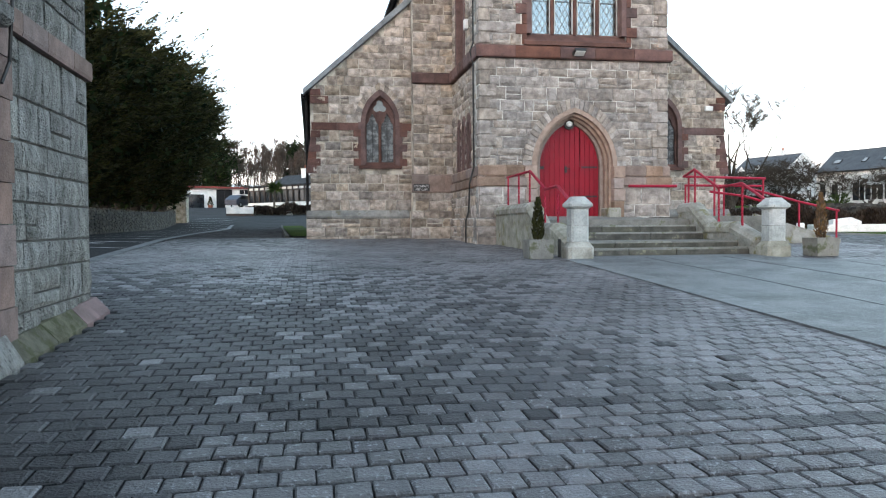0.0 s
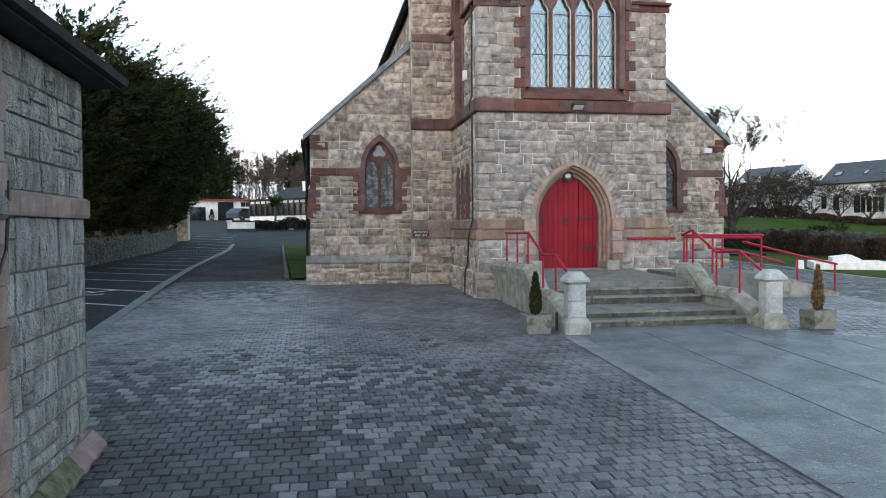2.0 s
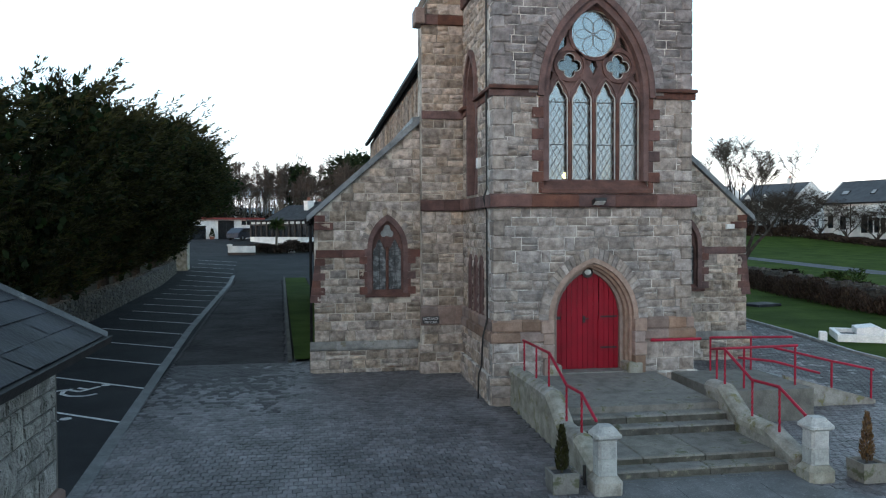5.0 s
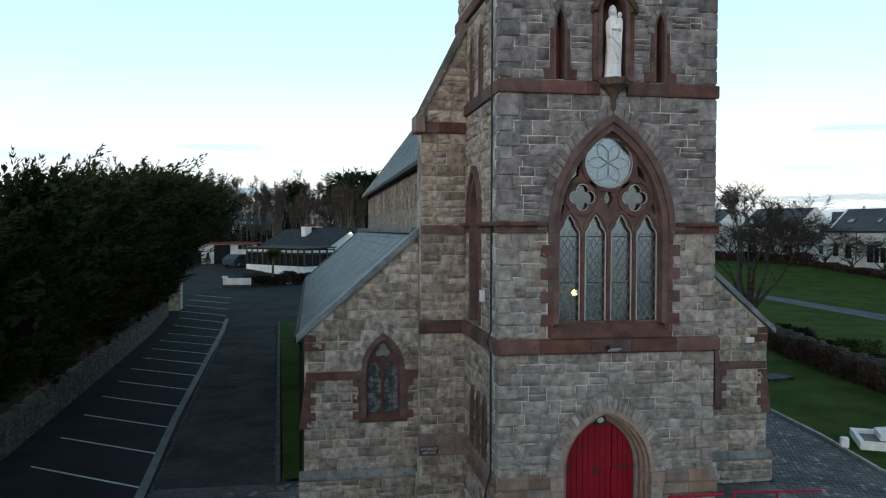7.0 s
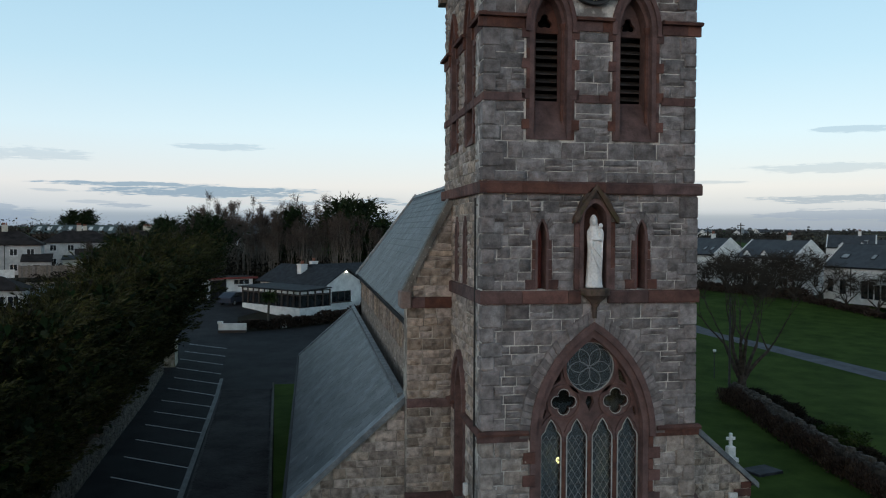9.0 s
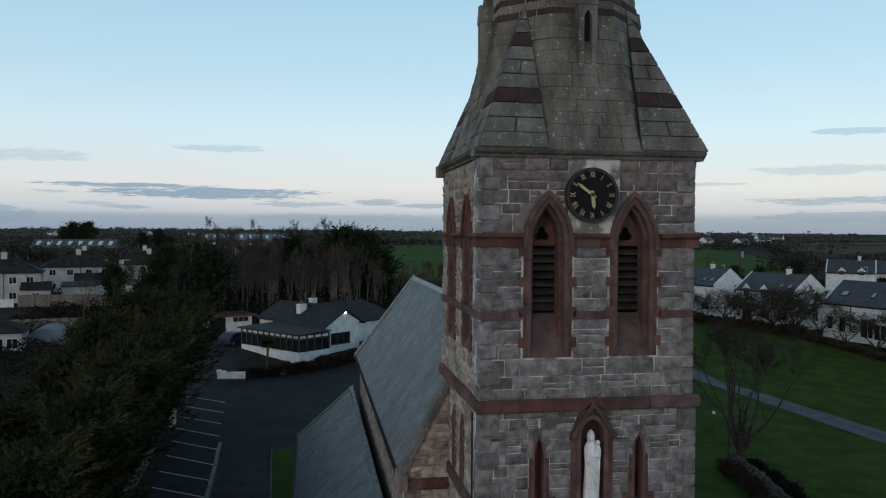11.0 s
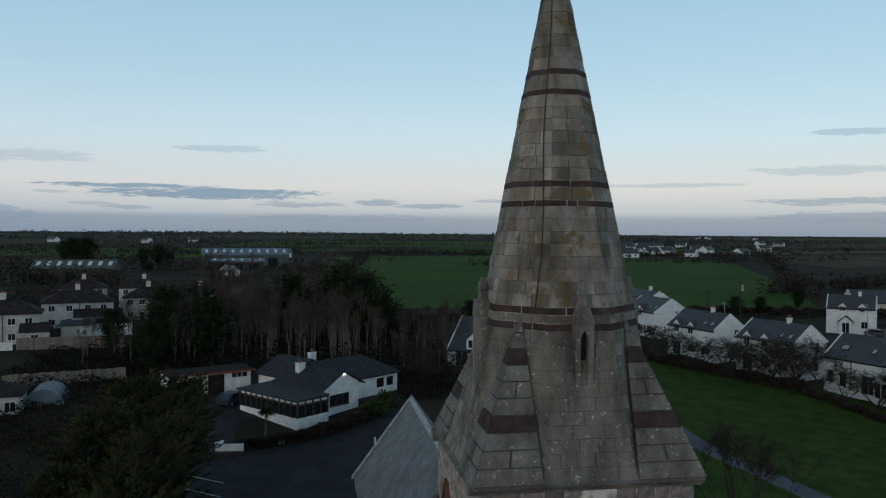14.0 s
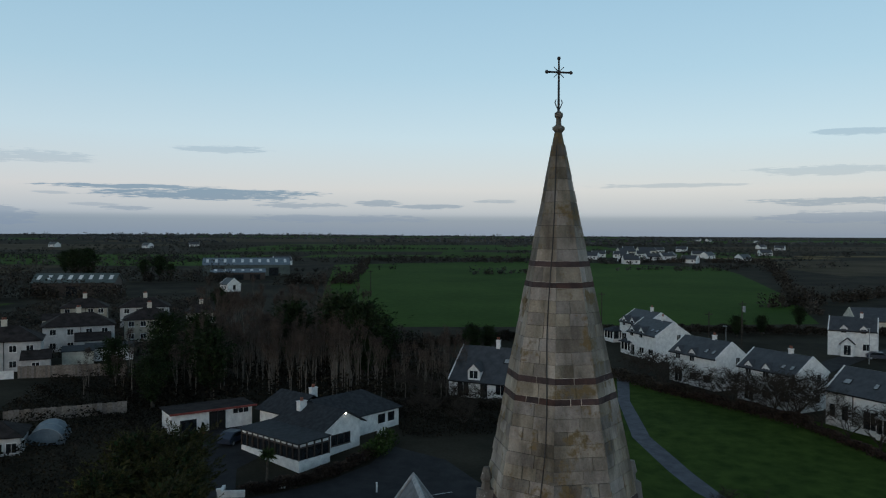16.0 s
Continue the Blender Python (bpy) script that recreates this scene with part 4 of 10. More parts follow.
tr_holes.append([(CX, 7.62), (CX + 0.10, 7.82), (CX + 0.05, 7.96), (CX, 7.985), (CX - 0.05, 7.96), (CX - 0.10, 7.82)])
part("tracery", plate(FRONT, tr_outer, tr_holes, -0.34, -0.20), "red_mesh", window)
bm = bmesh.new()
ring(FRONT, [*circle((CX, 8.58), 0.545, 32), (CX + 0.545, 8.58)], [*circle((CX, 8.58), 0.62, 32), (CX + 0.62, 8.58)], -0.22, -0.15, bm)
part("roundel_moulding", bm, "red_mesh", window)
for s in (-1, 1):
    bm = bmesh.new()
    c = (CX + s * 0.585, 7.84)
    ring(FRONT, [*circle(c, 0.33, 24), (c[0] + 0.33, c[1])], [*circle(c, 0.385, 24), (c[0] + 0.385, c[1])], -0.22, -0.15, bm)
    part("foil_moulding", bm, "red_mesh", window)
for k in (-1, 0, 1):
    x = CX + k * 0.575
    part("mullion", tube(bmesh.new(), (x, 0.20, 5.2), (x, 0.20, 7.2), 0.042, sides=8), "red_mesh", window)
    ap = 7.62
for c in lights:
    vi = arch(0.25, 7.0, 7.02, 7.52, c=c)
    vo = arch(0.30, 7.0, 7.02, 7.58, c=c)
    part("light_moulding", ring(FRONT, vi, vo, -0.22, -0.155), "red_mesh", window)
    part("pane", B(c - 0.26, c + 0.26, 0.30, 0.306, 5.2, 7.55), "glass", window, "grey protective glass").visible_shadow = False
    part("glass_bead", ring(FRONT, trefoil_head(0.212, 5.245, 7.05, 7.455, c), trefoil_head(0.235, 5.22, 7.05, 7.48, c), -0.21, -0.185), "pillar", window, "thin pale putty line")
    part("came_lattice", lattice(FRONT, c - 0.235, c + 0.235, 5.22, 7.1, -0.288, 0.15, 0.0065), "came", window)
    part("glazing_bar", B(c - 0.24, c + 0.24, 0.29, 0.315, 6.02, 6.04), "leadline", window)
    part("glazing_bar", B(c - 0.24, c + 0.24, 0.29, 0.315, 7.0, 7.02), "leadline", window)
part("pane", B(CX - 0.95, CX + 0.95, 0.300, 0.306, 7.56, 9.2), "pane", window).visible_shadow = False
bm = bmesh.new()
for k in range(6):
    a0 = k * math.pi / 3 + math.pi / 6
    arc = [FRONT.at(CX + 0.27 * math.cos(a0) + 0.25 * math.cos(q), 8.58 + 0.27 * math.sin(a0) + 0.25 * math.sin(q), -0.233) for q in np.linspace(0, math.tau, 17)]
    for p, q in zip(arc, arc[1:]):
        tube(bm, p, q, 0.0055, sides=4, caps=False)
part("rose_tracery", bm, "came", window, "six-foil leading of the round light")
part("rose_pane", prism(bmesh.new(), [FRONT.at(u, v, -0.24) for u, v in circle((CX, 8.58), 0.54, 36)], (0, 0.006, 0)), "glass", window, "weathered grey cover glass").visible_shadow = False
part("rose_bead", ring(FRONT, [*circle((CX, 8.58), 0.525, 32), (CX + 0.525, 8.58)], [*circle((CX, 8.58), 0.545, 32), (CX + 0.545, 8.58)], -0.23, -0.205), "pillar", window, "thin pale putty line")
for s in (-1, 1):
    c = (CX + s * 0.585, 7.84)
    part("foil_bead", ring(FRONT, foils(c, 0.272, 4, 0), foils(c, 0.29, 4, 0), -0.205, -0.192), "pillar", window, "thin pale putty line")
altar_lamp = thing("hanging_lamp", "small lit yellow lamp behind the west window glass", "lamp")
bm = bmesh.new()
bmesh.ops.create_uvsphere(bm, u_segments=10, v_segments=6, radius=0.085, matrix=Matrix.Translation((0.49, 3.6, 5.54)))
M["lamp_glow"] = glow("warm_bulb", (1.0, 0.72, 0.25), 20.0)
part("bulb", bm, "lamp_glow", altar_lamp)
bulb_light = new("bulb_light", bpy.data.lights.new("bulb_light", "POINT"))
bulb_light.data.energy, bulb_light.data.color, bulb_light.data.shadow_soft_size = 70.0, (1.0, 0.74, 0.22), 0.05
bulb_light.matrix_basis = pose(0.49, 3.66, 5.54)
part("flex", tube(bmesh.new(), (0.49, 3.6, 5.6), (0.49, 3.6, 9.88), 0.006, sides=4), "iron", altar_lamp)

# ---- floodlight over the door ----
flood = thing("floodlight", "small black floodlight fixed to the red string course", "floodlight")
part("bracket", B(-0.01, 0.07, -0.16, -0.08, 4.62, 4.68), "iron", flood)
part("lamp_head", prism(bmesh.new(), [(-0.12, -0.12, 4.72), (-0.12, -0.34, 4.78), (-0.12, -0.36, 4.72), (-0.12, -0.16, 4.62)], (0.28, 0, 0)), "iron", flood)
part("lens", prism(bmesh.new(), [(-0.10, -0.185, 4.628), (-0.10, -0.35, 4.705), (-0.10, -0.352, 4.697), (-0.10, -0.187, 4.62)], (0.24, 0, 0)), "white", flood)

# ---- slits, niche and statue ----
for c, a, b, s, t in SLIT:
    sl = part("slit_window", ring(FRONT, arch(a - 0.035, b, s, t - 0.06, c=c), arch(a + 0.02, b, s, t + 0.02, c=c), -0.4, 0.0), "red_mesh", tower, "narrow red sandstone lancet")
    part("louvre_board", B(c - a, c + a, 0.38, 0.40, b, t), "rust", sl)
    vi, vo = arch(a + 0.02, s - 0.05, s, t + 0.02, c=c), arch(a + 0.16, s - 0.05, s, t + 0.2, c=c)
    voussoirs(FRONT, along(vi), along(vo), -0.1, 0.02, 9, wall_front, "stone_mid")
    for k in range(5):
        for q in (-1, 1):
            w = (0.23, 0.09, 0.085, 0.08, 0.08)[k]
            x0, x1 = c + q * (a + 0.015), c + q * (a + w)
            part("quoin_block", B(min(x0, x1), max(x0, x1), -0.01, 0.2, b + k * 0.21 + 0.003, b + k * 0.21 + 0.207, bevel=0.005), "red", wall_front)
niche = part("niche", ring(FRONT, arch(0.255, 10.3, 11.75, 12.10, c=CX), arch(0.345, 10.3, 11.75, 12.20, c=CX), -0.45, 0.05), "red_mesh", tower, "gabled red sandstone niche")
for s in (-1, 1):
    for z0, z1 in ((10.26, 10.72), (10.72, 11.16), (11.16, 11.70)):
        part("jamb_block", B(*sorted((CX + s * 0.335, CX + s * 0.45)), -0.03, 0.3, z0 + 0.003, z1 - 0.003, bevel=0.008), "red", niche)
part("niche_back", B(CX - 0.28, CX + 0.28, 0.44, 0.5, 10.2, 12.2), "red_mesh", niche)
for s in (-1, 1):
    part("gable_coping", prism(bmesh.new(), [FRONT.at(CX, 12.50, -0.05), FRONT.at(CX, 12.36, -0.05), FRONT.at(CX + s * 0.42, 11.72, -0.05), FRONT.at(CX + s * 0.50, 11.66, -0.05), FRONT.at(CX + s * 0.49, 11.80, -0.05)], (0, -0.19, 0)), "brown_moss", niche)
part("gable_panel", ring(FRONT, arch(0.345, 11.70, 11.75, 12.20, c=CX), arch(0.42, 11.70, 11.75, 12.46, c=CX), -0.05, 0.08), "brown_moss", niche)
bm = bmesh.new()
lathe(bm, [(0.06, 9.90), (0.12, 10.0), (0.22, 10.10), (0.31, 10.16), (0.32, 10.26), (0.30, 10.30)], 10, (CX, -0.06))
part("corbel", bm, "brown_moss", niche)
part("downspout_stem", tube(bmesh.new(), (CX, -0.04, 9.66), (CX, -0.04, 9.95), 0.05, 0.06, 8), "brown_moss", niche)
# draped figure, one plain piece
bm = bmesh.new()
rings_ = []
for z, rx, ry, ox, fold in ((0, 0.19, 0.15, 0, 0), (0.05, 0.19, 0.15, 0, 0), (0.06, 0.175, 0.14, 0, 0.06), (0.22, 0.160, 0.13, 0.0, 0.13), (0.42, 0.150, 0.125, 0.005, 0.14), (0.62, 0.148, 0.125, 0.01, 0.13), (0.80, 0.152, 0.13, 0.015, 0.11), (0.95, 0.168, 0.14, 0.02, 0.09), (1.08, 0.182, 0.145, 0.02, 0.07), (1.19, 0.170, 0.125, 0.01, 0.05), (1.26, 0.115, 0.10, 0.0, 0.03), (1.31, 0.082, 0.085, -0.01, 0), (1.37, 0.084, 0.09, -0.02, 0), (1.44, 0.080, 0.088, -0.02, 0), (1.50, 0.058, 0.064, -0.02, 0), (1.545, 0.02, 0.02, -0.02, 0)):
    ring_ = []
    for i in range(40):
        k = i * math.tau / 40
        w_ = 1 + fold * (0.6 * math.cos(9 * k + z * 1.6) + 0.4 * math.cos(5 * k - z * 3.0))
        ring_.append(bm.verts.new((CX + ox + rx * w_ * math.cos(k), 0.02 + ry * w_ * math.sin(k), 10.31 + z)))
    rings_.append(ring_)
for a, b in zip(rings_, rings_[1:]):
    for k in range(40):
        bm.faces.new((a[k], a[(k + 1) % 40], b[(k + 1) % 40], b[k]))
bm.faces.new(rings_[0][::-1])
bm.faces.new(rings_[-1])
for c, r in (((CX + 0.095, -0.115, 11.42), (0.062, 0.06, 0.15)), ((CX + 0.085, -0.12, 11.615), (0.047, 0.05, 0.058)), ((CX + 0.0, -0.135, 11.33), (0.13, 0.04, 0.035)), ((CX - 0.10, -0.085, 11.26), (0.05, 0.06, 0.12)), ((CX - 0.03, -0.02, 11.70), (0.075, 0.085, 0.10))):
    bmesh.ops.create_uvsphere(bm, u_segments=12, v_segments=8, radius=1, matrix=Matrix.Translation(c) @ Matrix.Diagonal((*r, 1)))
for a, b in (((CX - 0.15, -0.10, 11.28), (CX + 0.10, -0.14, 10.95)), ((CX - 0.12, -0.11, 11.12), (CX + 0.06, -0.135, 10.70)), ((CX + 0.13, -0.10, 11.30), (CX + 0.11, -0.12, 10.50))):
    tube(bm, a, b, 0.022, 0.012, 6)
statue = part("statue", bm, "statue", None, "", True)
tagged(statue, "white marble statue of a draped figure in the tower niche", "statue")

# ---- bell openings with louvres ----
def bell_opening(face, c, a, b, s, t, parent):
    w = part("bell_opening", ring(face, arch(a - 0.10, b, s, t - 0.16, c=c), arch(a, b, s, t, c=c), -0.32, 0.0), "red_mesh", parent, "deep red louvred bell opening")
    part("inner_order", ring(face, arch(a - 0.16, b, s, t - 0.27, c=c), arch(a - 0.10, b, s, t - 0.16, c=c), -0.52, -0.16), "red_mesh", w)
    part("hood_mould", ring(face, arch(a, s - 0.1, s, t, c=c), arch(a + 0.09, s - 0.1, s, t + 0.11, c=c), -0.1, 0.06), "red", w)
    part("apron", prism(bmesh.new(), [face.at(c - a, b - 0.02, -0.6), face.at(c - a, b - 0.02, 0.0), face.at(c - a, b + 0.85, -0.42), face.at(c - a, b + 0.85, -0.6)], face.u * (2 * a)), "red_mesh", w)
    for q in (-1, 1):
        part("colonnette", tube(bmesh.new(), face.at(c + q * (a - 0.14), b + 0.4, -0.20), face.at(c + q * (a - 0.14), s, -0.20), 0.045, sides=8), "red_mesh", w)
        part("capital", tube(bmesh.new(), face.at(c + q * (a - 0.14), s - 0.02, -0.20), face.at(c + q * (a - 0.14), s + 0.12, -0.20), 0.05, 0.085, 8), "red_mesh", w)
    part("tympanum", plate(face, arch(a - 0.155, s - 0.02, s, t - 0.275, c=c), [foils((c, s + 0.22), 0.17, 3, math.pi / 2)], -0.56, -0.46), "red_mesh", w, "red stone head pierced by a trefoil")
    z = b + 0.92
    while z < s - 0.05:
        part("louvre", prism(bmesh.new(), [face.at(c - a + 0.12, z, -0.50), face.at(c - a + 0.12, z + 0.02, -0.50), face.at(c - a + 0.12, z + 0.13, -0.70), face.at(c - a + 0.12, z + 0.11, -0.70)], face.u * (2 * a - 0.24)), "louvre_wood", w)
        z += 0.17
    for q in (-1, 1):
        for k in range(11):
            z0 = b - 0.02 + k * 0.21
            wd = 0.16 if k % 3 == 1 else 0.06
            p0, p1 = sorted((c + q * (a - 0.002), c + q * (a + wd)))
            bm = bmesh.new()
            prism(bm, [face.at(p0, z0 + 0.003, -0.2), face.at(p1, z0 + 0.003, -0.2), face.at(p1, z0 + 0.207, -0.2), face.at(p0, z0 + 0.207, -0.2)], face.n * 0.212)
            part("quoin_block", bm, "red", wall_front if face is FRONT else wall_side)


for c, a, b, s, t in BELL:
    bell_opening(FRONT, c, a, b, s, t, tower)
for c in (1.45, 3.35):
    bell_opening(SIDE, c, 0.42, 13.43, 15.75, 16.75, tower)
# added near-black boards give the shade behind the louvres
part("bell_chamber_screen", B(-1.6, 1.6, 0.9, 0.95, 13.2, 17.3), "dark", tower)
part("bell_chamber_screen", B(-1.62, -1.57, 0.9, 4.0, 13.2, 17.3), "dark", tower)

# ---- side windows of the tower ----
for c, a in SIDE_LAN:
    w = part("lancet", ring(SIDE, arch(a - 0.04, 1.98, 3.0, 3.26, c=c), arch(a + 0.09, 1.98, 3.0, 3.44, c=c), -0.3, 0.012), "red_mesh", tower, "small red-framed lancet")
    part("pane", B(-TW + 0.26, -TW + 0.27, c - a, c + a, 1.98, 3.32), "stained", w)
w = part("side_window", ring(SIDE, arch(0.50, 4.95, 7.5, 8.36, c=2.5), arch(0.63, 4.95, 7.5, 8.52, c=2.5), -0.35, 0.0), "red_mesh", tower, "tall two-light window with red stone frame")
part("hood_mould", ring(SIDE, arch(0.63, 7.3, 7.5, 8.52, c=2.5), arch(0.75, 7.3, 7.5, 8.66, c=2.5), -0.1, 0.07), "red_mesh", w)
part("tracery", plate(SIDE, arch(0.51, 4.95, 7.5, 8.37, c=2.5), [trefoil_head(0.19, 5.05, 7.2, 7.6, 2.26), trefoil_head(0.19, 5.05, 7.2, 7.6, 2.74), circle((2.5, 7.92), 0.19, 18)], -0.3, -0.18), "red_mesh", w)
part("pane", B(-TW + 0.28, -TW + 0.285, 2.0, 3.0, 5.0, 8.3), "stained", w)
for c in (1.9, 2.9):
    w = part("slit_window", ring(SIDE, arch(0.10, 10.27, 11.35, 11.72, c=c), arch(0.2, 10.27, 11.35, 11.84, c=c), -0.4, 0.01), "red_mesh", tower)
    part("louvre_board", B(-TW + 0.3, -TW + 0.32, c - 0.12, c + 0.12, 10.2, 11.8), "rust", w)
part("alarm_box", B(-TW - 0.10, -TW, 1.28, 1.45, 5.55, 5.80, bevel=0.01), "white", tower)
bm = bmesh.new()
pts = [(-TW - 0.05, 0.50, 12.2), (-TW - 0.05, 0.50, 5.0), (-TW - 0.13, 0.48, 4.8), (-TW - 0.06, 0.46, 4.5), (-TW - 0.06, 0.42, 2.0), (-TW - 0.17, 0.40, 1.6), (-TW - 0.17, 0.55, 0.9), (-TW - 0.24, 0.55, 0.7), (-TW - 0.24, 0.60, 0.0)]
for p, q in zip(pts, pts[1:]):
    tube(bm, p, q, 0.022, sides=6)
part("downpipe_cable", bm, "iron", tower)

# ---- cornice ----
for f, a, b in ((FRONT, -TW - 0.16, TR + 0.19), (SIDE, -0.02, 4.78)):
    part("cornice", prism(bmesh.new(), [f.at(a, 17.56, -0.3), f.at(a, 17.56, 0.03), f.at(a, 17.61, 0.05), f.at(a, 17.65, 0.12), f.at(a, 17.72, 0.17), f.at(a, 17.76, 0.05), f.at(a, 17.76, -0.3)], f.u * (b - a)), "spire_low", tower)
bm = B(TR - 0.3, TR + 0.19, 0.3, 4.93, 17.45, 17.74)
box(bm, -TW - 0.16, TR - 0.3, 4.5, 4.93, 17.45, 17.74)
part("cornice", bm, "spire_low", tower)

# ---- clock ----
clock = thing("tower_clock", "round black clock dial with gilt numerals and hands", "clock")
CLX, CZ, CR = CX - 0.085, 16.80, 0.54
bm = tube(bmesh.new(), (CLX, -0.02, CZ), (CLX, -0.10, CZ), CR, CR, 40)
part("dial", bm, "clock", clock)
part("bezel", ring(FRONT, [*circle((CLX, CZ), CR - 0.03, 40), (CLX + CR - 0.03, CZ)], [*circle((CLX, CZ), CR + 0.03, 40), (CLX + CR + 0.03, CZ)], 0.0, 0.125), "iron", clock)
NUM = ["XII", "I", "II", "III", "IIII", "V", "VI", "VII", "VIII", "IX", "X", "XI"]
for k, text in enumerate(NUM):
    cu = bpy.data.curves.new("numeral", "FONT")
    cu.body, cu.size, cu.align_x, cu.align_y, cu.extrude = text, 0.155, "CENTER", "CENTER", 0.004
    ang = -k * math.tau / 12
    tmp = bpy.data.objects.new("numeral", cu)
    scene.collection.objects.link(tmp)
    me = bpy.data.meshes.new_from_object(tmp.evaluated_get(bpy.context.evaluated_depsgraph_get()))
    bpy.data.objects.remove(tmp)
    me.materials.clear()
    me.materials.append(M["gold"])
    ob = new("numeral", me)
    ob.parent = clock
    ob.matrix_basis = Matrix.Translation((CLX, -0.106, CZ)) @ Matrix.Rotation(math.pi / 2, 4, "X") @ Matrix.Rotation(ang, 4, "Z") @ Matrix.Translation((0, 0.42, 0)) @ Matrix.Diagonal((0.62, 1.12, 1, 1))
for length, width, turn in ((0.42, 0.05, 306), (0.30, 0.065, 173)):
    a = radians(turn)
    d, n_ = Vector((math.sin(a), 0, math.cos(a))), Vector((math.cos(a), 0, -math.sin(a)))
    c = Vector((CLX, -0.115, CZ))
    part("clock_hand", prism(bmesh.new(), [c - d * 0.09 - n_ * width * 0.5, c - d * 0.09 + n_ * width * 0.5, c + d * length * 0.75 + n_ * width * 0.6, c + d * length, c + d * length * 0.75 - n_ * width * 0.6], (0, -0.012, 0)), "gold", clock)

# ---- broach spire ----
spire = thing("church_spire", "tapering octagonal stone spire with dark red bands and corner broaches", "spire")
SC, S0, S1 = Vector((0.03, 2.38, 0)), 17.74, 29.5
LEAN = Vector((-0.013, 0, 0))


def apothem(z):
    """Half the width across the flats: bell-cast over the eaves, then a straight taper."""
    if z < 20.4:
        t = (z - S0) / (20.4 - S0)
        return 2.46 + (1.76 - 2.46) * t ** 0.82
    return 1.77 + (0.08 - 1.77) * (z - 20.4) / (S1 - 20.4)


def spire_point(k, f, z, out=0.0):
    """On flat k (0 faces the front), f from -1 to 1 across it."""
    a = apothem(z) + out
    turn = k * math.pi / 4
    n_, u_ = Vector((math.sin(turn), -math.cos(turn), 0)), Vector((math.cos(turn), math.sin(turn), 0))
    return SC + LEAN * max(0.0, z - 21.0) + n_ * a + u_ * f * a * math.tan(math.pi / 8) + Vector((0, 0, z))


core = bmesh.new()
levels = [S0 + (S1 - S0) * k / 40 for k in range(41)]
rings_ = []
for z in levels:
    rings_.append([core.verts.new(spire_point(k, -1, z, -0.022)) for k in range(8)])
for a, b in zip(rings_, rings_[1:]):
    for k in range(8):
        core.faces.new((a[k], a[(k + 1) % 8], b[(k + 1) % 8], b[k]))
core.faces.new(rings_[0][::-1])
core.faces.new(rings_[-1])
core_ob = part("spire_core", core, "spire_joint", spire)
BANDS = [(20.74, 20.90), (21.08, 21.24), (23.42, 23.56), (23.86, 24.0), (25.95, 26.08), (26.42, 26.55)]
edges_ = sorted({S0, S1, *[b for ab in BANDS for b in ab]})
for z0, z1 in BANDS:
    ring_bm = bmesh.new()
    lo, hi = [[ring_bm.verts.new(spire_point(k, -1, z, -0.004)) for k in range(8)] for z in (z0 - 0.006, z1 + 0.006)]
    for k in range(8):
        ring_bm.faces.new((lo[k], lo[(k + 1) % 8], hi[(k + 1) % 8], hi[k]))
    part("band_pointing", ring_bm, "mortar_dark", core_ob, "pale lime pointing")
rr = random.Random(5)
rows_ = []
for a, b in zip(edges_, edges_[1:]):
    n_ = max(1, round((b - a) / 0.275))
    for k in range(n_):
        rows_.append((a + (b - a) * k / n_, a + (b - a) * (k + 1) / n_, any(abs(a - q[0]) < 0.01 and abs(b - q[1]) < 0.01 for q in BANDS)))
vs, fs, low_vs, low_fs = [], [], [], []
for z0, z1, is_band in rows_:
    for k in (6, 7, 0, 1, 2, 3, 4, 5):
        width = 2 * apothem(z0) * math.tan(math.pi / 8)
        n_ = max(1, round(width / rr.uniform(0.36, 0.58)))
        cuts = [-1] + sorted(min(0.9, max(-0.9, -1 + 2 * (i + rr.uniform(-0.22, 0.22)) / n_)) for i in range(1, n_)) + [1]
        for a, b in zip(cuts, cuts[1:]):
            g = 0.006 / max(0.1, apothem(z0) * 0.41)
            a2, b2 = a + g * (a > -1), b - g * (b < 1)
            out = rr.uniform(0.004, 0.016) if is_band else rr.uniform(-0.012, 0.014)
            if is_band:
                a2, b2 = a + 2.0 * g * (a > -1), b - 2.0 * g * (b < 1)
            zz0, zz1 = z0 + 0.005, z1 - 0.004
            quad = [spire_point(k, a2, zz0, -0.05), spire_point(k, b2, zz0, -0.05), spire_point(k, b2, zz1, -0.05), spire_point(k, a2, zz1, -0.05),
                    spire_point(k, a2, zz0, out), spire_point(k, b2, zz0, out), spire_point(k, b2, zz1, out), spire_point(k, a2, zz1, out)]
            sides_ = [(4, 5, 6, 7), (0, 1, 5, 4), (1, 2, 6, 5), (2, 3, 7, 6), (3, 0, 4, 7)]
            if is_band or (k in (0, 7) and z0 < 21.0 and len([1 for q in LATER if q[0] == "spire_block"]) < 290):
                me = bpy.data.meshes.new("spire_block")
                me.from_pydata([tuple(p) for p in quad], [], sides_)
                finish(me, "red_dark" if is_band else "spire_low")
                LATER.append(("band_block" if is_band else "spire_block", me, Matrix(), core_ob))
            elif z0 < 20.7:
                o = len(low_vs)
                low_vs += [tuple(p) for p in quad]
                low_fs += [[i + o for i in f] for f in sides_]
            else:
                o = len(vs)
                vs += [tuple(p) for p in quad]
                fs += [[i + o for i in f] for f in sides_]
tagged(part("ashlar", (vs, fs), "spire", spire), kind="stuff")
tagged(part("lower_ashlar", (low_vs, low_fs), "spire_low", spire), kind="stuff")
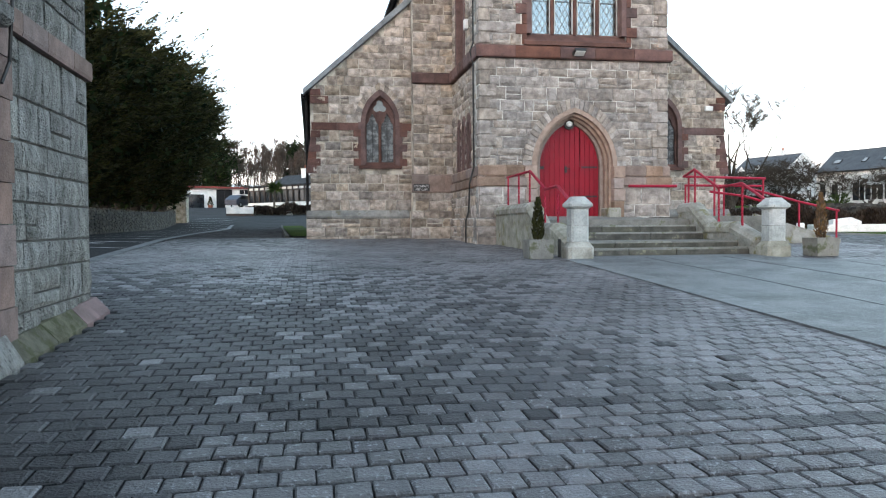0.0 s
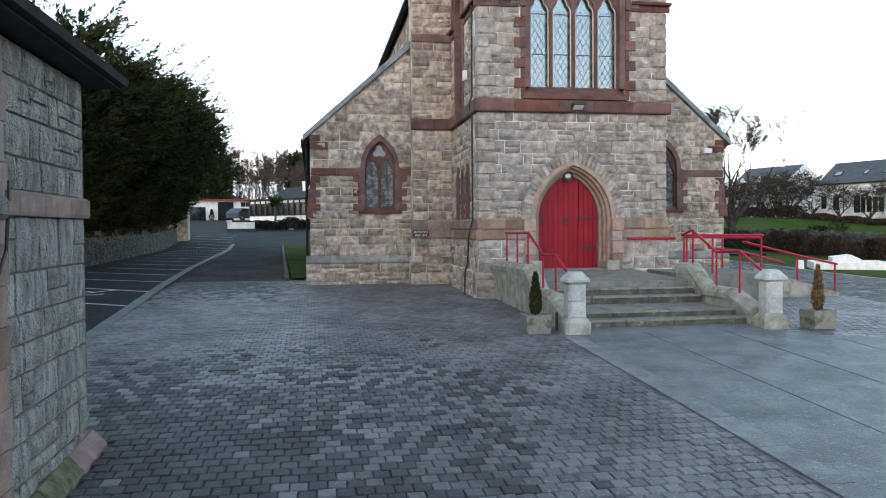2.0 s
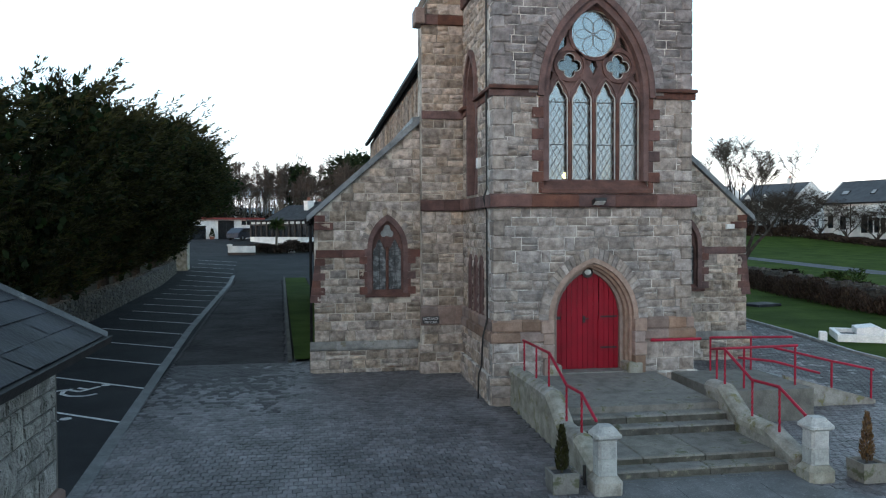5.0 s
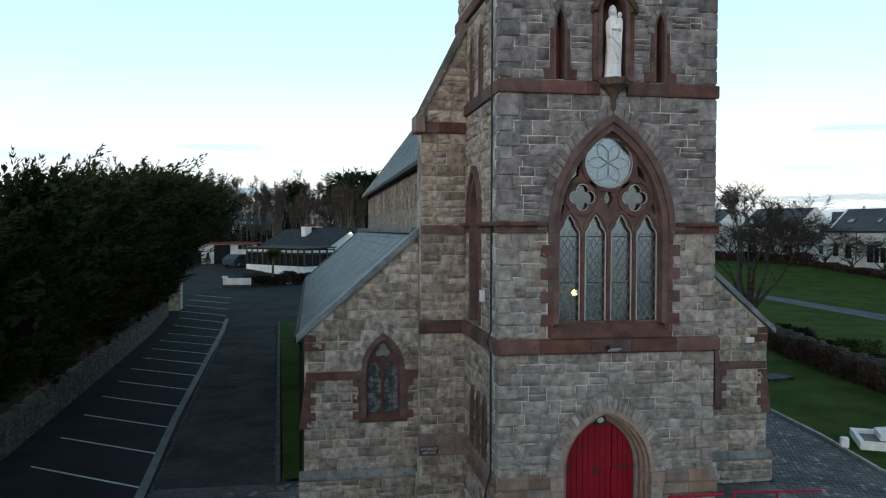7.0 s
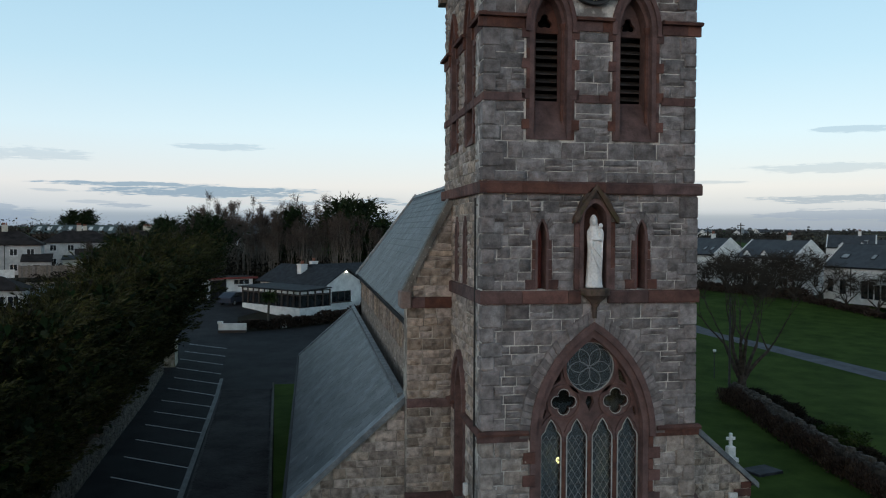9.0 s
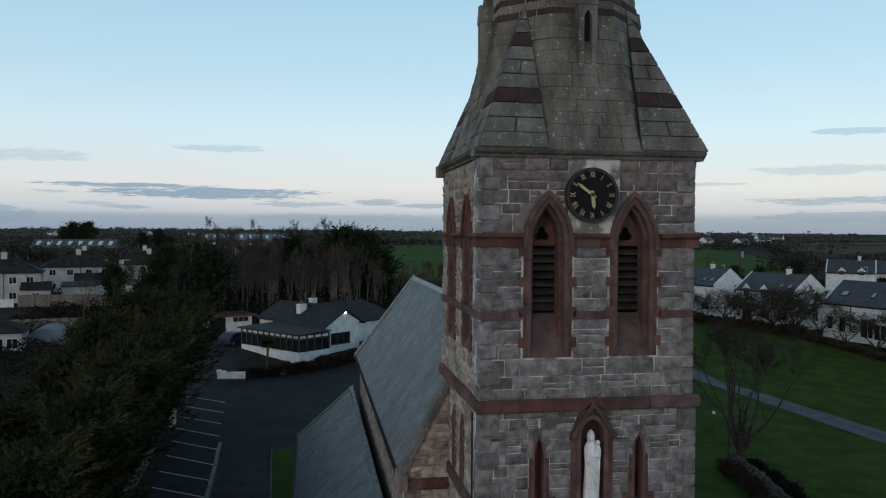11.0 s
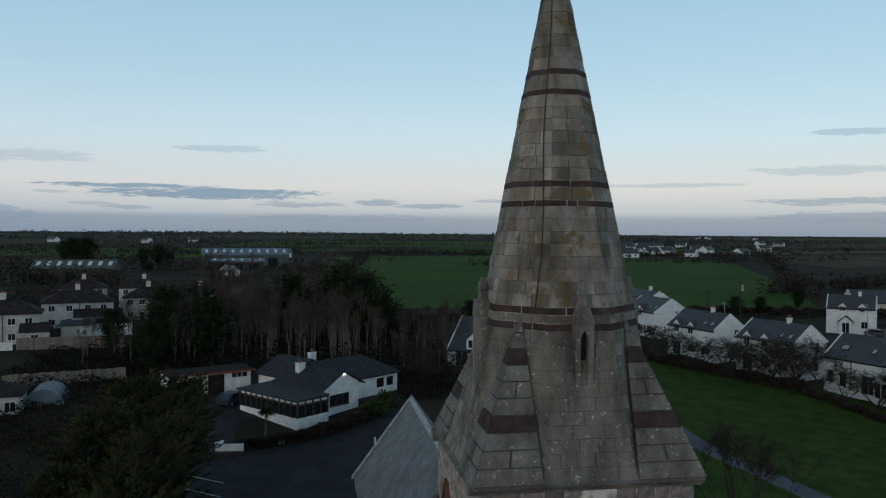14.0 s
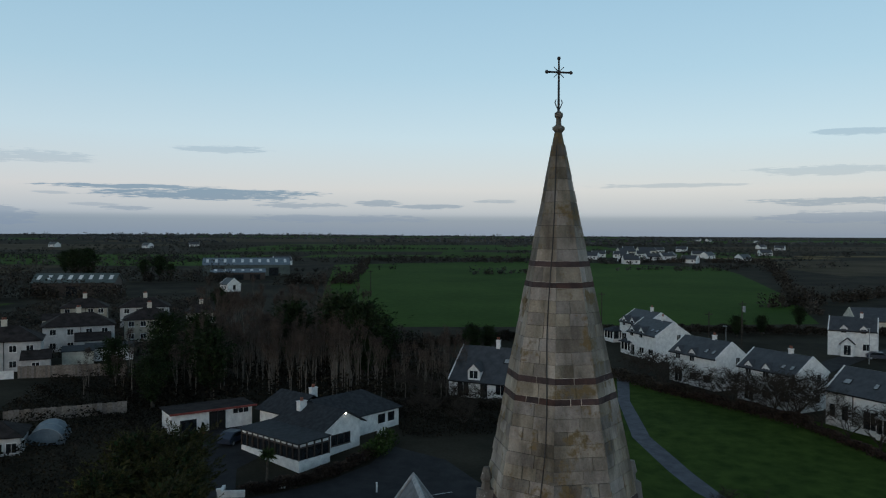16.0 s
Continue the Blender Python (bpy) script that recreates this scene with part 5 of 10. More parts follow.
# corner broaches
BT = 21.0
for sx, sy in ((-1, -1), (1, -1), (-1, 1), (1, 1)):
    corner = SC + Vector((sx * 2.50, sy * 2.50, S0))
    k = {(-1, -1): 7, (1, -1): 1, (1, 1): 3, (-1, 1): 5}[sx, sy]
    tip = spire_point(k, 0, BT, 0.0)
    left, right = spire_point(k, -1, S0, 0.03), spire_point(k, 1, S0, 0.03)
    body = bmesh.new()
    v = [body.verts.new(p) for p in (corner * 0.99 + Vector((0, 0, S0 * 0.01)), left, right, tip - Vector((0, 0, 0.05)))]
    for f in ((0, 1, 3), (0, 3, 2), (0, 2, 1), (1, 2, 3)):
        body.faces.new([v[i] for i in f])
    br = part("broach", body, "spire_joint", spire)
    for side_a in (left, right):
        n_ = 10
        for i in range(n_):
            t0, t1 = i / n_, (i + 1) / n_
            is_red = i in (3, 7)
            a0, a1 = corner.lerp(tip, t0 + 0.004), corner.lerp(tip, t1 - 0.004)
            b0, b1 = side_a.lerp(tip, t0 + 0.004), side_a.lerp(tip, t1 - 0.004)
            nrm = (side_a - corner).cross(tip - corner).normalized()
            if nrm.z < 0:
                nrm = -nrm
            pieces = [(0.0, 0.48), (0.52, 1.0)] if i < 6 and i % 2 else [(0.0, 1.0)]
            for p, q in pieces:
                bm = bmesh.new()
                o = nrm * 0.02
                loop = [a0.lerp(b0, p), a0.lerp(b0, q), a1.lerp(b1, q), a1.lerp(b1, p)]
                prism(bm, [x - nrm * 0.03 for x in loop], nrm * (0.055 + R.uniform(-0.006, 0.008)))
                part("broach_stone", bm, "red_dark" if is_red else "spire_low", br)
# lucarnes on the four main flats
for k in (0, 2, 4, 6):
    turn = k * math.pi / 4
    n_, u_ = Vector((math.sin(turn), -math.cos(turn), 0)), Vector((math.cos(turn), math.sin(turn), 0))
    f = Face(SC, u_, n_)
    d = apothem(19.65) + 0.02
    lu = part("lucarne", plate(f, [(-0.19, 19.5), (0.19, 19.5), (0.21, 20.92), (-0.21, 20.92)], [arch(0.085, 19.62, 20.58, 20.78)], d - 0.55, d), "spire_low", spire, "small gabled stone lucarne")
    # near-black plate in place of the shade inside the opening
    part("lucarne_dark", prism(bmesh.new(), [f.at(-0.1, 19.55, d - 0.14), f.at(0.1, 19.55, d - 0.14), f.at(0.1, 20.8, d - 0.14), f.at(-0.1, 20.8, d - 0.14)], n_ * -0.02), "dark", lu)
    part("lucarne_sill", prism(bmesh.new(), [f.at(-0.19, 19.42, d - 0.1), f.at(0.19, 19.42, d - 0.1), f.at(0.19, 19.58, d - 0.1), f.at(-0.19, 19.58, d - 0.1)], n_ * 0.13), "spire_low", lu)
    part("lucarne_gable", prism(bmesh.new(), [f.at(-0.23, 20.90, d - 0.7), f.at(0.23, 20.90, d - 0.7), f.at(0.10, 21.30, d - 0.7), f.at(-0.10, 21.30, d - 0.7)], n_ * 0.72), "spire_low", lu)
    bm = bmesh.new()
    lathe(bm, [(0.13, 21.28), (0.10, 21.46), (0.14, 21.54), (0.12, 21.62), (0.07, 21.80)], 6)
    bmesh.ops.translate(bm, verts=bm.verts[:], vec=SC + n_ * (d - 0.18))
    part("lucarne_finial", bm, "spire_low", lu)
# lightning conductor down one arris
bm = bmesh.new()
pts = [spire_point(7, 0.55 - 0.1 * math.sin(z * 1.3), z, 0.02) for z in [21.2 + i * 0.5 for i in range(17)]]
for p, q in zip(pts, pts[1:]):
    tube(bm, p, q, 0.014, sides=5)
part("lightning_conductor", bm, "iron", spire, "black lightning conductor strip")
# finial and iron cross
bm = bmesh.new()
lathe(bm, [(0.09, 29.3), (0.08, 29.5), (0.15, 29.58), (0.15, 29.63), (0.07, 29.68), (0.06, 29.82), (0.10, 29.88), (0.10, 29.95), (0.04, 30.0)], 8, (-0.075, 2.38))
part("finial", bm, "spire_low", spire)
cross = thing("spire_cross", "ornate black wrought-iron cross on the spire finial", "cross", pose(-0.08, 0, 0))
bm = tube(bmesh.new(), (0, 2.38, 29.9), (0, 2.38, 31.2), 0.03, 0.022, 6)
part("shaft", bm, "iron", cross)
part("arm", tube(bmesh.new(), (-0.28, 2.38, 30.90), (0.28, 2.38, 30.90), 0.024, sides=6), "iron", cross)
bm = bmesh.new()
for p in ((-0.29, 30.90), (0.29, 30.90), (0, 31.22)):
    bmesh.ops.create_uvsphere(bm, u_segments=8, v_segments=5, radius=0.045, matrix=Matrix.Translation((p[0], 2.38, p[1])))
part("knop", bm, "iron", cross)
bm = bmesh.new()
for a in (45, 135, 225, 315):
    tube(bm, (0, 2.38, 30.90), (0.17 * math.cos(radians(a)), 2.38, 30.90 + 0.17 * math.sin(radians(a))), 0.010, sides=5)
for s in (-1, 1):
    pts = [(0, 30.02), (s * 0.05, 30.10), (s * 0.09, 30.2), (s * 0.06, 30.27)]
    for p, q in zip(pts, pts[1:]):
        tube(bm, (p[0], 2.38, p[1]), (q[0], 2.38, q[1]), 0.012, sides=5)
part("scrollwork", bm, "iron", cross)

# ---- nave ----
NX, NY0, NY1, AX, AY = 3.08, 3.62, 28.3, 6.36, 4.29
nave = thing("church_nave", "long granite church nave with slate roof and clerestory windows", "church")
NF = Face((0, NY0, 0), (1, 0, 0), (0, -1, 0))
for s in (-1, 1):
    lo, hi = sorted((s * 2.36, s * 3.47))
    u_in, u_out = s * 2.36, s * 3.47
    loop = [(u_in, -0.3), (u_out, -0.3), (u_out, 9.95), (s * 3.34, 10.22), (u_in, 12.12)]
    nw = part("nave_front", plate(NF, loop if s > 0 else loop[::-1], [], -0.9, D0), "mortar_dark", nave)

    def bounds(v, s=s):
        edge = 3.5 if v < 9.95 else 3.34 - max(0.0, v - 10.22) * 0.50
        return (-edge, -2.36) if s < 0 else (2.36, edge)
    blocks = []
    for a, b in ((0.0, 0.75), (2.02, 4.57), (4.88, 7.02), (7.28, 9.55), (9.85, 11.9)):
        blocks += list(courses(a, b, spans_with(bounds, []), rs, wide=(0.28, 0.6)))
    stone_wall(NF, blocks, nw, "stone_warm", lambda b, s=s: s < 0 and b[3] < 9.6, seed=12)
    for z0, z1, out, mt in ((1.50, 2.02, 0.08, "brown"), (4.57, 4.88, 0.07, "red"), (7.04, 7.26, 0.03, "red"), (9.55, 9.83, 0.05, "red")):
        band(NF, lo - (out if s < 0 else 0), hi + (out if s > 0 else 0), z0, z1, out, nave, mt, "string_course", 0.6, 13)
    f1 = Face((0, NY0 - 0.12, 0), (1, 0, 0), (0, -1, 0))
    part("plinth", B(lo - (0.1 if s < 0 else 0), hi + (0.1 if s > 0 else 0), NY0 - 0.09, NY0 + 0.4, -0.3, 0.98), "mortar_dark", nave)
    part("plinth", B(lo - (0.05 if s < 0 else 0), hi + (0.05 if s > 0 else 0), NY0 - 0.03, NY0 + 0.4, 0.98, 1.52), "mortar_dark", nave)
    bl = list(courses(-0.05, 0.98, spans_with(lambda v: (lo - (0.12 if s < 0 else 0), hi + (0.12 if s > 0 else 0)), []), rs, 0.24, 0.34))
    stone_wall(f1, bl, nw, "stone_warm", lambda b, s=s: s < 0, seed=14)
    bl = list(courses(0.98, 1.5, spans_with(lambda v: (lo, hi), []), rs, 0.24, 0.34))
    stone_wall(Face((0, NY0 - 0.06, 0), (1, 0, 0), (0, -1, 0)), bl, nw, "stone_warm", lambda b, s=s: s < 0, seed=15)
    part("coping", prism(bmesh.new(), [(s * 3.60, NY0 - 0.07, 9.72), (s * 3.60, NY0 - 0.07, 10.02), (s * 2.30, NY0 - 0.07, 12.62), (s * 2.30, NY0 - 0.07, 12.26)], (0, 0.42, 0)), "spire_low", nave, "lichened raked gable coping")
    part("kneeler", B(*sorted((s * 3.40, s * 3.68)), NY0 - 0.14, NY0 + 0.5, 9.55, 9.98, bevel=0.03), "brown", nave)
# clerestory side wall, with a row of small arched windows
for s in (-1, 1):
    f = Face((s * NX, 0, 0), (0, 1, 0), (s, 0, 0))
    cl_holes = [arch(0.20, 7.82, 8.42, 8.72, 6, c=5.4 + k * 1.08) for k in range(21)] if s < 0 else []
    cw = part("clerestory_wall", plate(f, [(NY0 + 0.9, -0.2), (NY1, -0.2), (NY1, 9.05), (NY0 + 0.9, 9.05)], cl_holes, -0.5, 0.0), "stone_warm_mesh", nave)
    if s < 0:
        for k in range(21):
            c = 5.4 + k * 1.08
            w = part("clerestory_window", ring(f, arch(0.192, 7.82, 8.42, 8.71, 6, c=c), arch(0.275, 7.82, 8.42, 8.82, 6, c=c), -0.3, 0.03), "stone_warm", nave)
            # board coloured near-black for the dark behind the window
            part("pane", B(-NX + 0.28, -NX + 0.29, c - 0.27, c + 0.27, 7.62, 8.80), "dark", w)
clere = Face((-NX, 0, 0), (0, 1, 0), (-1, 0, 0))
stone_wall(clere, list(courses(6.9, 9.0, spans_with(lambda v: (NY0 + 0.9, NY1), [H(5.4 + k * 1.08, a=0.28, base=7.80, spring=8.42, apex=8.84) for k in range(21)]), rs, 0.14, 0.22, (0.14, 0.34))), nave, "stone_warm", lambda b: False, seed=61)
part("back_gable", prism(bmesh.new(), [(-NX, NY1, -0.2), (NX, NY1, -0.2), (NX, NY1, 9.05), (0, NY1, 13.3), (-NX, NY1, 9.05)], (0, -0.5, 0)), "stone_warm_mesh", nave)


def slate_roof(p0, p1, q0, q1, parent, name="roof_slope", step=0.32, wide=0.42, seed=1, material="slate", thick=0.05):
    """Overlapping slates between the eaves p0..p1 and the ridge q0..q1, on a boarded deck."""
    p0, p1, q0, q1 = (Vector(x) for x in (p0, p1, q0, q1))
    n_ = (p1 - p0).cross(q0 - p0).normalized()
    if n_.z < 0:
        n_ = -n_
    deck = part(name, prism(bmesh.new(), [p0, p1, q1, q0], -n_ * 0.10), "slate_dark", parent)
    rr = random.Random(seed)
    rows = max(1, int((q0 - p0).length / step))
    vs, fs = [], []
    for r in range(rows):
        t0, t1 = r / rows, (r + 1.25) / rows
        a0, b0 = p0.lerp(q0, t0), p1.lerp(q1, t0)
        a1, b1 = p0.lerp(q0, min(1, t1)), p1.lerp(q1, min(1, t1))
        cols = max(1, int((b0 - a0).length / wide))
        for c in range(-1, cols):
            u0, u1 = (c + 0.5 * (r % 2)) / cols, (c + 1 + 0.5 * (r % 2)) / cols
            u0, u1 = max(0, u0), min(1, u1)
            if u1 - u0 < 0.002:
                continue
            g = 0.004 / (b0 - a0).length
            up = thick * rr.uniform(0.35, 0.6)
            pts = [a0.lerp(b0, u0 + g) + n_ * up, a0.lerp(b0, u1 - g) + n_ * up, a1.lerp(b1, u1 - g) + n_ * 0.008, a1.lerp(b1, u0 + g) + n_ * 0.008, a0.lerp(b0, u0 + g), a0.lerp(b0, u1 - g)]
            o = len(vs)
            vs += [tuple(x) for x in pts]
            fs += [(o, o + 1, o + 2, o + 3), (o + 4, o + 5, o + 1, o)]
    tagged(part("slate_covering", (vs, fs), material, deck), kind="stuff")
    return deck


for s in (-1, 1):
    slate_roof((s * 3.26, NY0 + 0.35, 9.02), (s * 3.26, NY1 + 0.12, 9.02), (0, NY0 + 0.35, 13.42), (0, NY1 + 0.12, 13.42), nave, seed=3 + s)
    part("gutter", prism(bmesh.new(), [(s * 3.26, NY0 + 0.9, 8.88), (s * 3.37, NY0 + 0.9, 8.92), (s * 3.37, NY0 + 0.9, 9.04), (s * 3.26, NY0 + 0.9, 9.00)], (0, NY1 - NY0 - 1, 0)), "gutter", nave)
    part("verge_coping", prism(bmesh.new(), [(s * 3.37, NY1 + 0.08, 8.92), (s * 3.37, NY1 + 0.08, 9.10), (0, NY1 + 0.08, 13.60), (0, NY1 + 0.08, 13.40)], (0, 0.22, 0)), "lead", nave)
bm = bmesh.new()
for k in range(40):
    y = NY0 + 0.9 + k * 0.604
    prism(bm, [(-0.16, y, 13.32), (0, y, 13.50), (0.16, y, 13.32), (0, y, 13.40)], (0, 0.60, 0))
part("ridge_tiles", bm, "lead", nave)

# ---- aisles ----
def aisle(s):
    root = thing("church_aisle", "lean-to granite aisle with red-framed two-light window and slate roof", "church aisle", group="church aisles")
    f = Face((0, AY, 0), (1, 0, 0), (0, -1, 0))
    wc = s * 4.37
    AWIN = dict(a=0.50, base=2.34, spring=3.55, apex=4.42)
    top_in = 7.05
    loop = [(s * 3.40, -0.3), (s * 6.36, -0.3), (s * 6.36, 4.45), (s * 3.40, top_in)]
    holes = [arch(AWIN["a"], AWIN["base"], AWIN["spring"], AWIN["apex"], c=wc)]
    wall = part("front_wall", plate(f, loop if s > 0 else loop[::-1], holes, -0.6, D0), "mortar_dark", root)

    def bounds(v):
        edge = 6.38 if v < 2.1 else 6.38 - min(1, (v - 2.1) / 0.9) * 0.10
        if v > 4.45:
            edge = 6.36 - (v - 4.45) * (2.96 / (top_in - 4.45))
        return (-edge, -3.42) if s < 0 else (3.42, edge)
    blocked = [H(wc, a=0.63, base=2.2, spring=3.55, apex=4.58)]
    blocks = []
    for a, b in ((1.02, 3.32), (3.53, top_in - 0.05)):
        blocks += list(courses(a, b, spans_with(bounds, blocked), rs, 0.18, 0.31, (0.25, 0.6)))
    stone_wall(f, blocks, wall, "stone_warm", lambda b: True, seed=16 + s)
    low = Face((0, AY - 0.12, 0), (1, 0, 0), (0, -1, 0))
    lo, hi = sorted((s * 3.5, s * 6.50))
    part("plinth", B(lo, hi, AY - 0.085, AY + 0.3, -0.3, 0.80), "mortar_dark", root)
    stone_wall(low, list(courses(0.0, 0.78, spans_with(lambda v: (lo, hi), []), rs, 0.22, 0.3, (0.3, 0.65))), wall, "stone_warm", lambda b: True, seed=18)
    band(f, lo, hi, 0.78, 1.02, 0.12, root, "coping_grey", "plinth_weathering", 0.9, 14, 0.16)
    # red band, broken by the window, and battered red corner
    for a, b in (((-6.33, -5.0), (-3.74, -3.45)) if s < 0 else ((3.45, 3.74), (5.0, 6.33))):
        band(f, a, b, 3.32, 3.53, 0.012, root, "red", "red_band", 0.7, 15, 0.004)
    for k in range(6):
        z0 = 2.10 + k * 0.2
        d = 0.13 * max(0.0, 1 - k / 5)
        a, b = sorted((s * (6.20 - 0.12 * (k % 2)), s * (6.36 + d)))
        part("quoin_block", prism(bmesh.new(), [f.at(a, z0, -0.3), f.at(b, z0, -0.3), f.at(b - 0.02 * (s > 0), z0 + 0.197, -0.3), f.at(a + 0.02 * (s < 0), z0 + 0.197, -0.3)], (0, -0.312, 0)), "red", wall)
    for k in range(2):
        a, b = sorted((s * 6.36, s * (5.85 + 0.22 * k)))
        part("quoin_block", B(a, b, AY - 0.014, AY + 0.3, 4.22 + k * 0.23 - 0.15, 4.42 + k * 0.2 - 0.15), "red", wall)
    # two-light window
    win = part("aisle_window", ring(f, arch(0.43, 2.34, 3.55, 4.32, c=wc), arch(0.56, 2.28, 3.55, 4.50, c=wc), -0.25, 0.01), "red_mesh", root, "two-light window with red stone tracery")
    part("tracery", plate(f, arch(0.44, 2.36, 3.55, 4.33, c=wc), [trefoil_head(0.175, 2.42, 3.45, 3.82, wc - 0.215), trefoil_head(0.175, 2.42, 3.45, 3.82, wc + 0.215), foils((wc, 4.02), 0.20, 3, math.pi / 2)], -0.24, -0.13), "red_mesh", win)
    part("mullion", tube(bmesh.new(), f.at(wc, 2.4, -0.12), f.at(wc, 3.6, -0.12), 0.032, sides=8), "red_mesh", win)
    part("pane", B(wc - 0.42, wc + 0.42, AY + 0.20, AY + 0.21, 2.38, 3.84), "stained", win, "leaded stained glass")
    part("pane", B(wc - 0.25, wc + 0.25, AY + 0.20, AY + 0.21, 3.84, 4.28), "pane_grey", win, "pale trefoil glass")
    bm = bmesh.new()
    for q in (-1, 1):
        c = wc + q * 0.215
        for z in np.arange(2.5, 3.75, 0.14):
            tube(bm, f.at(c - 0.17, z + R.uniform(-0.03, 0.03), -0.19), f.at(c + 0.17, z + R.uniform(-0.03, 0.03), -0.19), 0.007, sides=3)
        for x in (-0.1, 0.0, 0.09):
            tube(bm, f.at(c + x, 2.42, -0.19), f.at(c - x * 0.6, 3.75, -0.19), 0.007, sides=3)
    part("came_lattice", bm, "leadline", win)
    for q in (-1, 1):
        for k in range(6):
            w = 0.22 if k % 2 == 0 else 0.08
            a, b = sorted((wc + q * 0.555, wc + q * (0.555 + w)))
            part("quoin_block", B(a, b, AY - 0.010, AY + 0.2, 2.30 + k * 0.21, 2.505 + k * 0.21, bevel=0.005), "red", wall)
    a, b = wc - 0.62, wc + 0.62
    part("sill", prism(bmesh.new(), [f.at(a, 2.22, -0.2), f.at(a, 2.22, 0.05), f.at(a, 2.28, 0.05), f.at(a, 2.40, -0.12), f.at(a, 2.40, -0.2)], (1.24, 0, 0)), "red_mesh", win)
    vi, vo = arch(0.56, 3.5, 3.55, 4.50, c=wc), arch(0.74, 3.5, 3.55, 4.70, c=wc)
    voussoirs(f, along(vi[1:-1]), along(vo[1:-1]), -0.1, 0.014, 18, wall, "stone_warm")
    # side and back walls, roof, coping
    part("side_wall", B(*sorted((s * 6.36, s * 5.86)), AY + 0.6, 28.7, -0.3, 4.4), "stone_warm_mesh", root)
    part("back_wall", prism(bmesh.new(), [(s * 3.4, 28.7, -0.3), (s * 6.36, 28.7, -0.3), (s * 6.36, 28.7, 4.4), (s * 3.4, 28.7, 7.0)], (0, -0.4, 0)), "stone_warm_mesh", root)
    slate_roof((s * 6.50, AY + 0.3, 4.40), (s * 6.50, 28.9, 4.40), (s * 3.44, AY + 0.3, 7.12), (s * 3.44, 28.9, 7.12), root, seed=30 + s)
    for y0, y1 in ((AY - 0.09, AY + 0.32), (28.75, 29.0)):
        part("verge_coping", prism(bmesh.new(), [(s * 6.56, y0, 4.30), (s * 6.56, y0, 4.46), (s * 3.40, y0, 7.27), (s * 3.40, y0, 7.06)], (0, y1 - y0, 0)), "lead_wet", root)
    part("gutter", prism(bmesh.new(), [(s * 6.50, AY + 0.3, 4.22), (s * 6.62, AY + 0.3, 4.26), (s * 6.62, AY + 0.3, 4.40), (s * 6.50, AY + 0.3, 4.36)], (0, 24.3, 0)), "gutter", root)
    part("downpipe", tube(bmesh.new(), (s * 6.46, AY + 0.45, 0.2), (s * 6.46, AY + 0.45, 4.25), 0.04, sides=8), "gutter", root)
    part("roof_flashing", B(*sorted((s * 3.44, s * 3.62)), AY + 0.3, 28.7, 7.06, 7.22), "lead_wet", root)
    return root


left_aisle, right_aisle = aisle(-1), aisle(1)
gravestone = thing("gravestone", "white stone cross gravestone on a stepped base", "gravestone", pose(14.3, 19.05, 0.30))
part("base_block", B(-0.34, 0.34, -0.22, 0.22, -0.2, 0.22, bevel=0.03), "statue", gravestone)
part("pedestal", B(-0.21, 0.21, -0.15, 0.15, 0.22, 0.78, bevel=0.04), "statue", gravestone)
part("cross_shaft", B(-0.075, 0.075, -0.06, 0.06, 0.78, 1.42, bevel=0.02), "statue", gravestone)
part("cross_arm", B(-0.23, 0.23, -0.055, 0.055, 1.08, 1.23, bevel=0.02), "statue", gravestone)
slab_grave = thing("flat_grave", "low dark polished grave slab on the lawn", "grave", pose(14.9, 17.3, 0.30, 0, 0, 15))
part("ledger", B(-0.75, 0.75, -0.55, 0.55, -0.1, 0.14, bevel=0.02), "slate_dark", slab_grave)
box_ = thing("alarm_box", "small white alarm box on the aisle wall", "alarm box")
part("box_cover", B(5.66, 5.92, AY - 0.09, AY + 0.005, 4.05, 4.20, bevel=0.015), "white", box_)
sign = thing("entrance_sign", "small black and white entrance sign on the church wall", "sign")
part("sign_board", B(-3.52, -3.06, NY0 - 0.10, NY0 - 0.075, 1.55, 1.74, bevel=0.004), "iron", sign)
for text, z, size in (("ENTRANCE", 1.662, 0.100), ("KEEP CLEAR", 1.570, 0.080)):
    cu = bpy.data.curves.new("lettering", "FONT")
    cu.body, cu.size, cu.align_x, cu.align_y, cu.extrude = text, size, "CENTER", "CENTER", 0.002
    tmp = bpy.data.objects.new("lettering", cu)
    scene.collection.objects.link(tmp)
    me = bpy.data.meshes.new_from_object(tmp.evaluated_get(bpy.context.evaluated_depsgraph_get()))
    bpy.data.objects.remove(tmp)
    me.materials.clear()
    me.materials.append(M["white"])
    ob = new("lettering", me)
    ob.parent = sign
    ob.matrix_basis = Matrix.Translation((-3.29, NY0 - 0.103, z + 0.015)) @ Matrix.Rotation(math.pi / 2, 4, "X") @ Matrix.Diagonal((0.8, 1, 1, 1))
# ---- ground ----
PROFILE = [(-400, -8.0), (-60, -2.2), (-30, -1.1), (-18, -0.60), (-13, -0.33), (-9, -0.14), (-5.7, 0.0), (4.5, 0.22), (37, 0.42), (63, 1.75), (75, 2.8), (88, 3.1), (150, 4.3), (300, 6.0), (700, 9.0), (1600, 15.0), (2600, 18.0), (4500, 10.0)]


def zg(y):
    for (a, p), (b, q) in zip(PROFILE, PROFILE[1:]):
        if y <= b:
            return p + (q - p) * (y - a) / (b - a)
    return PROFILE[-1][1]


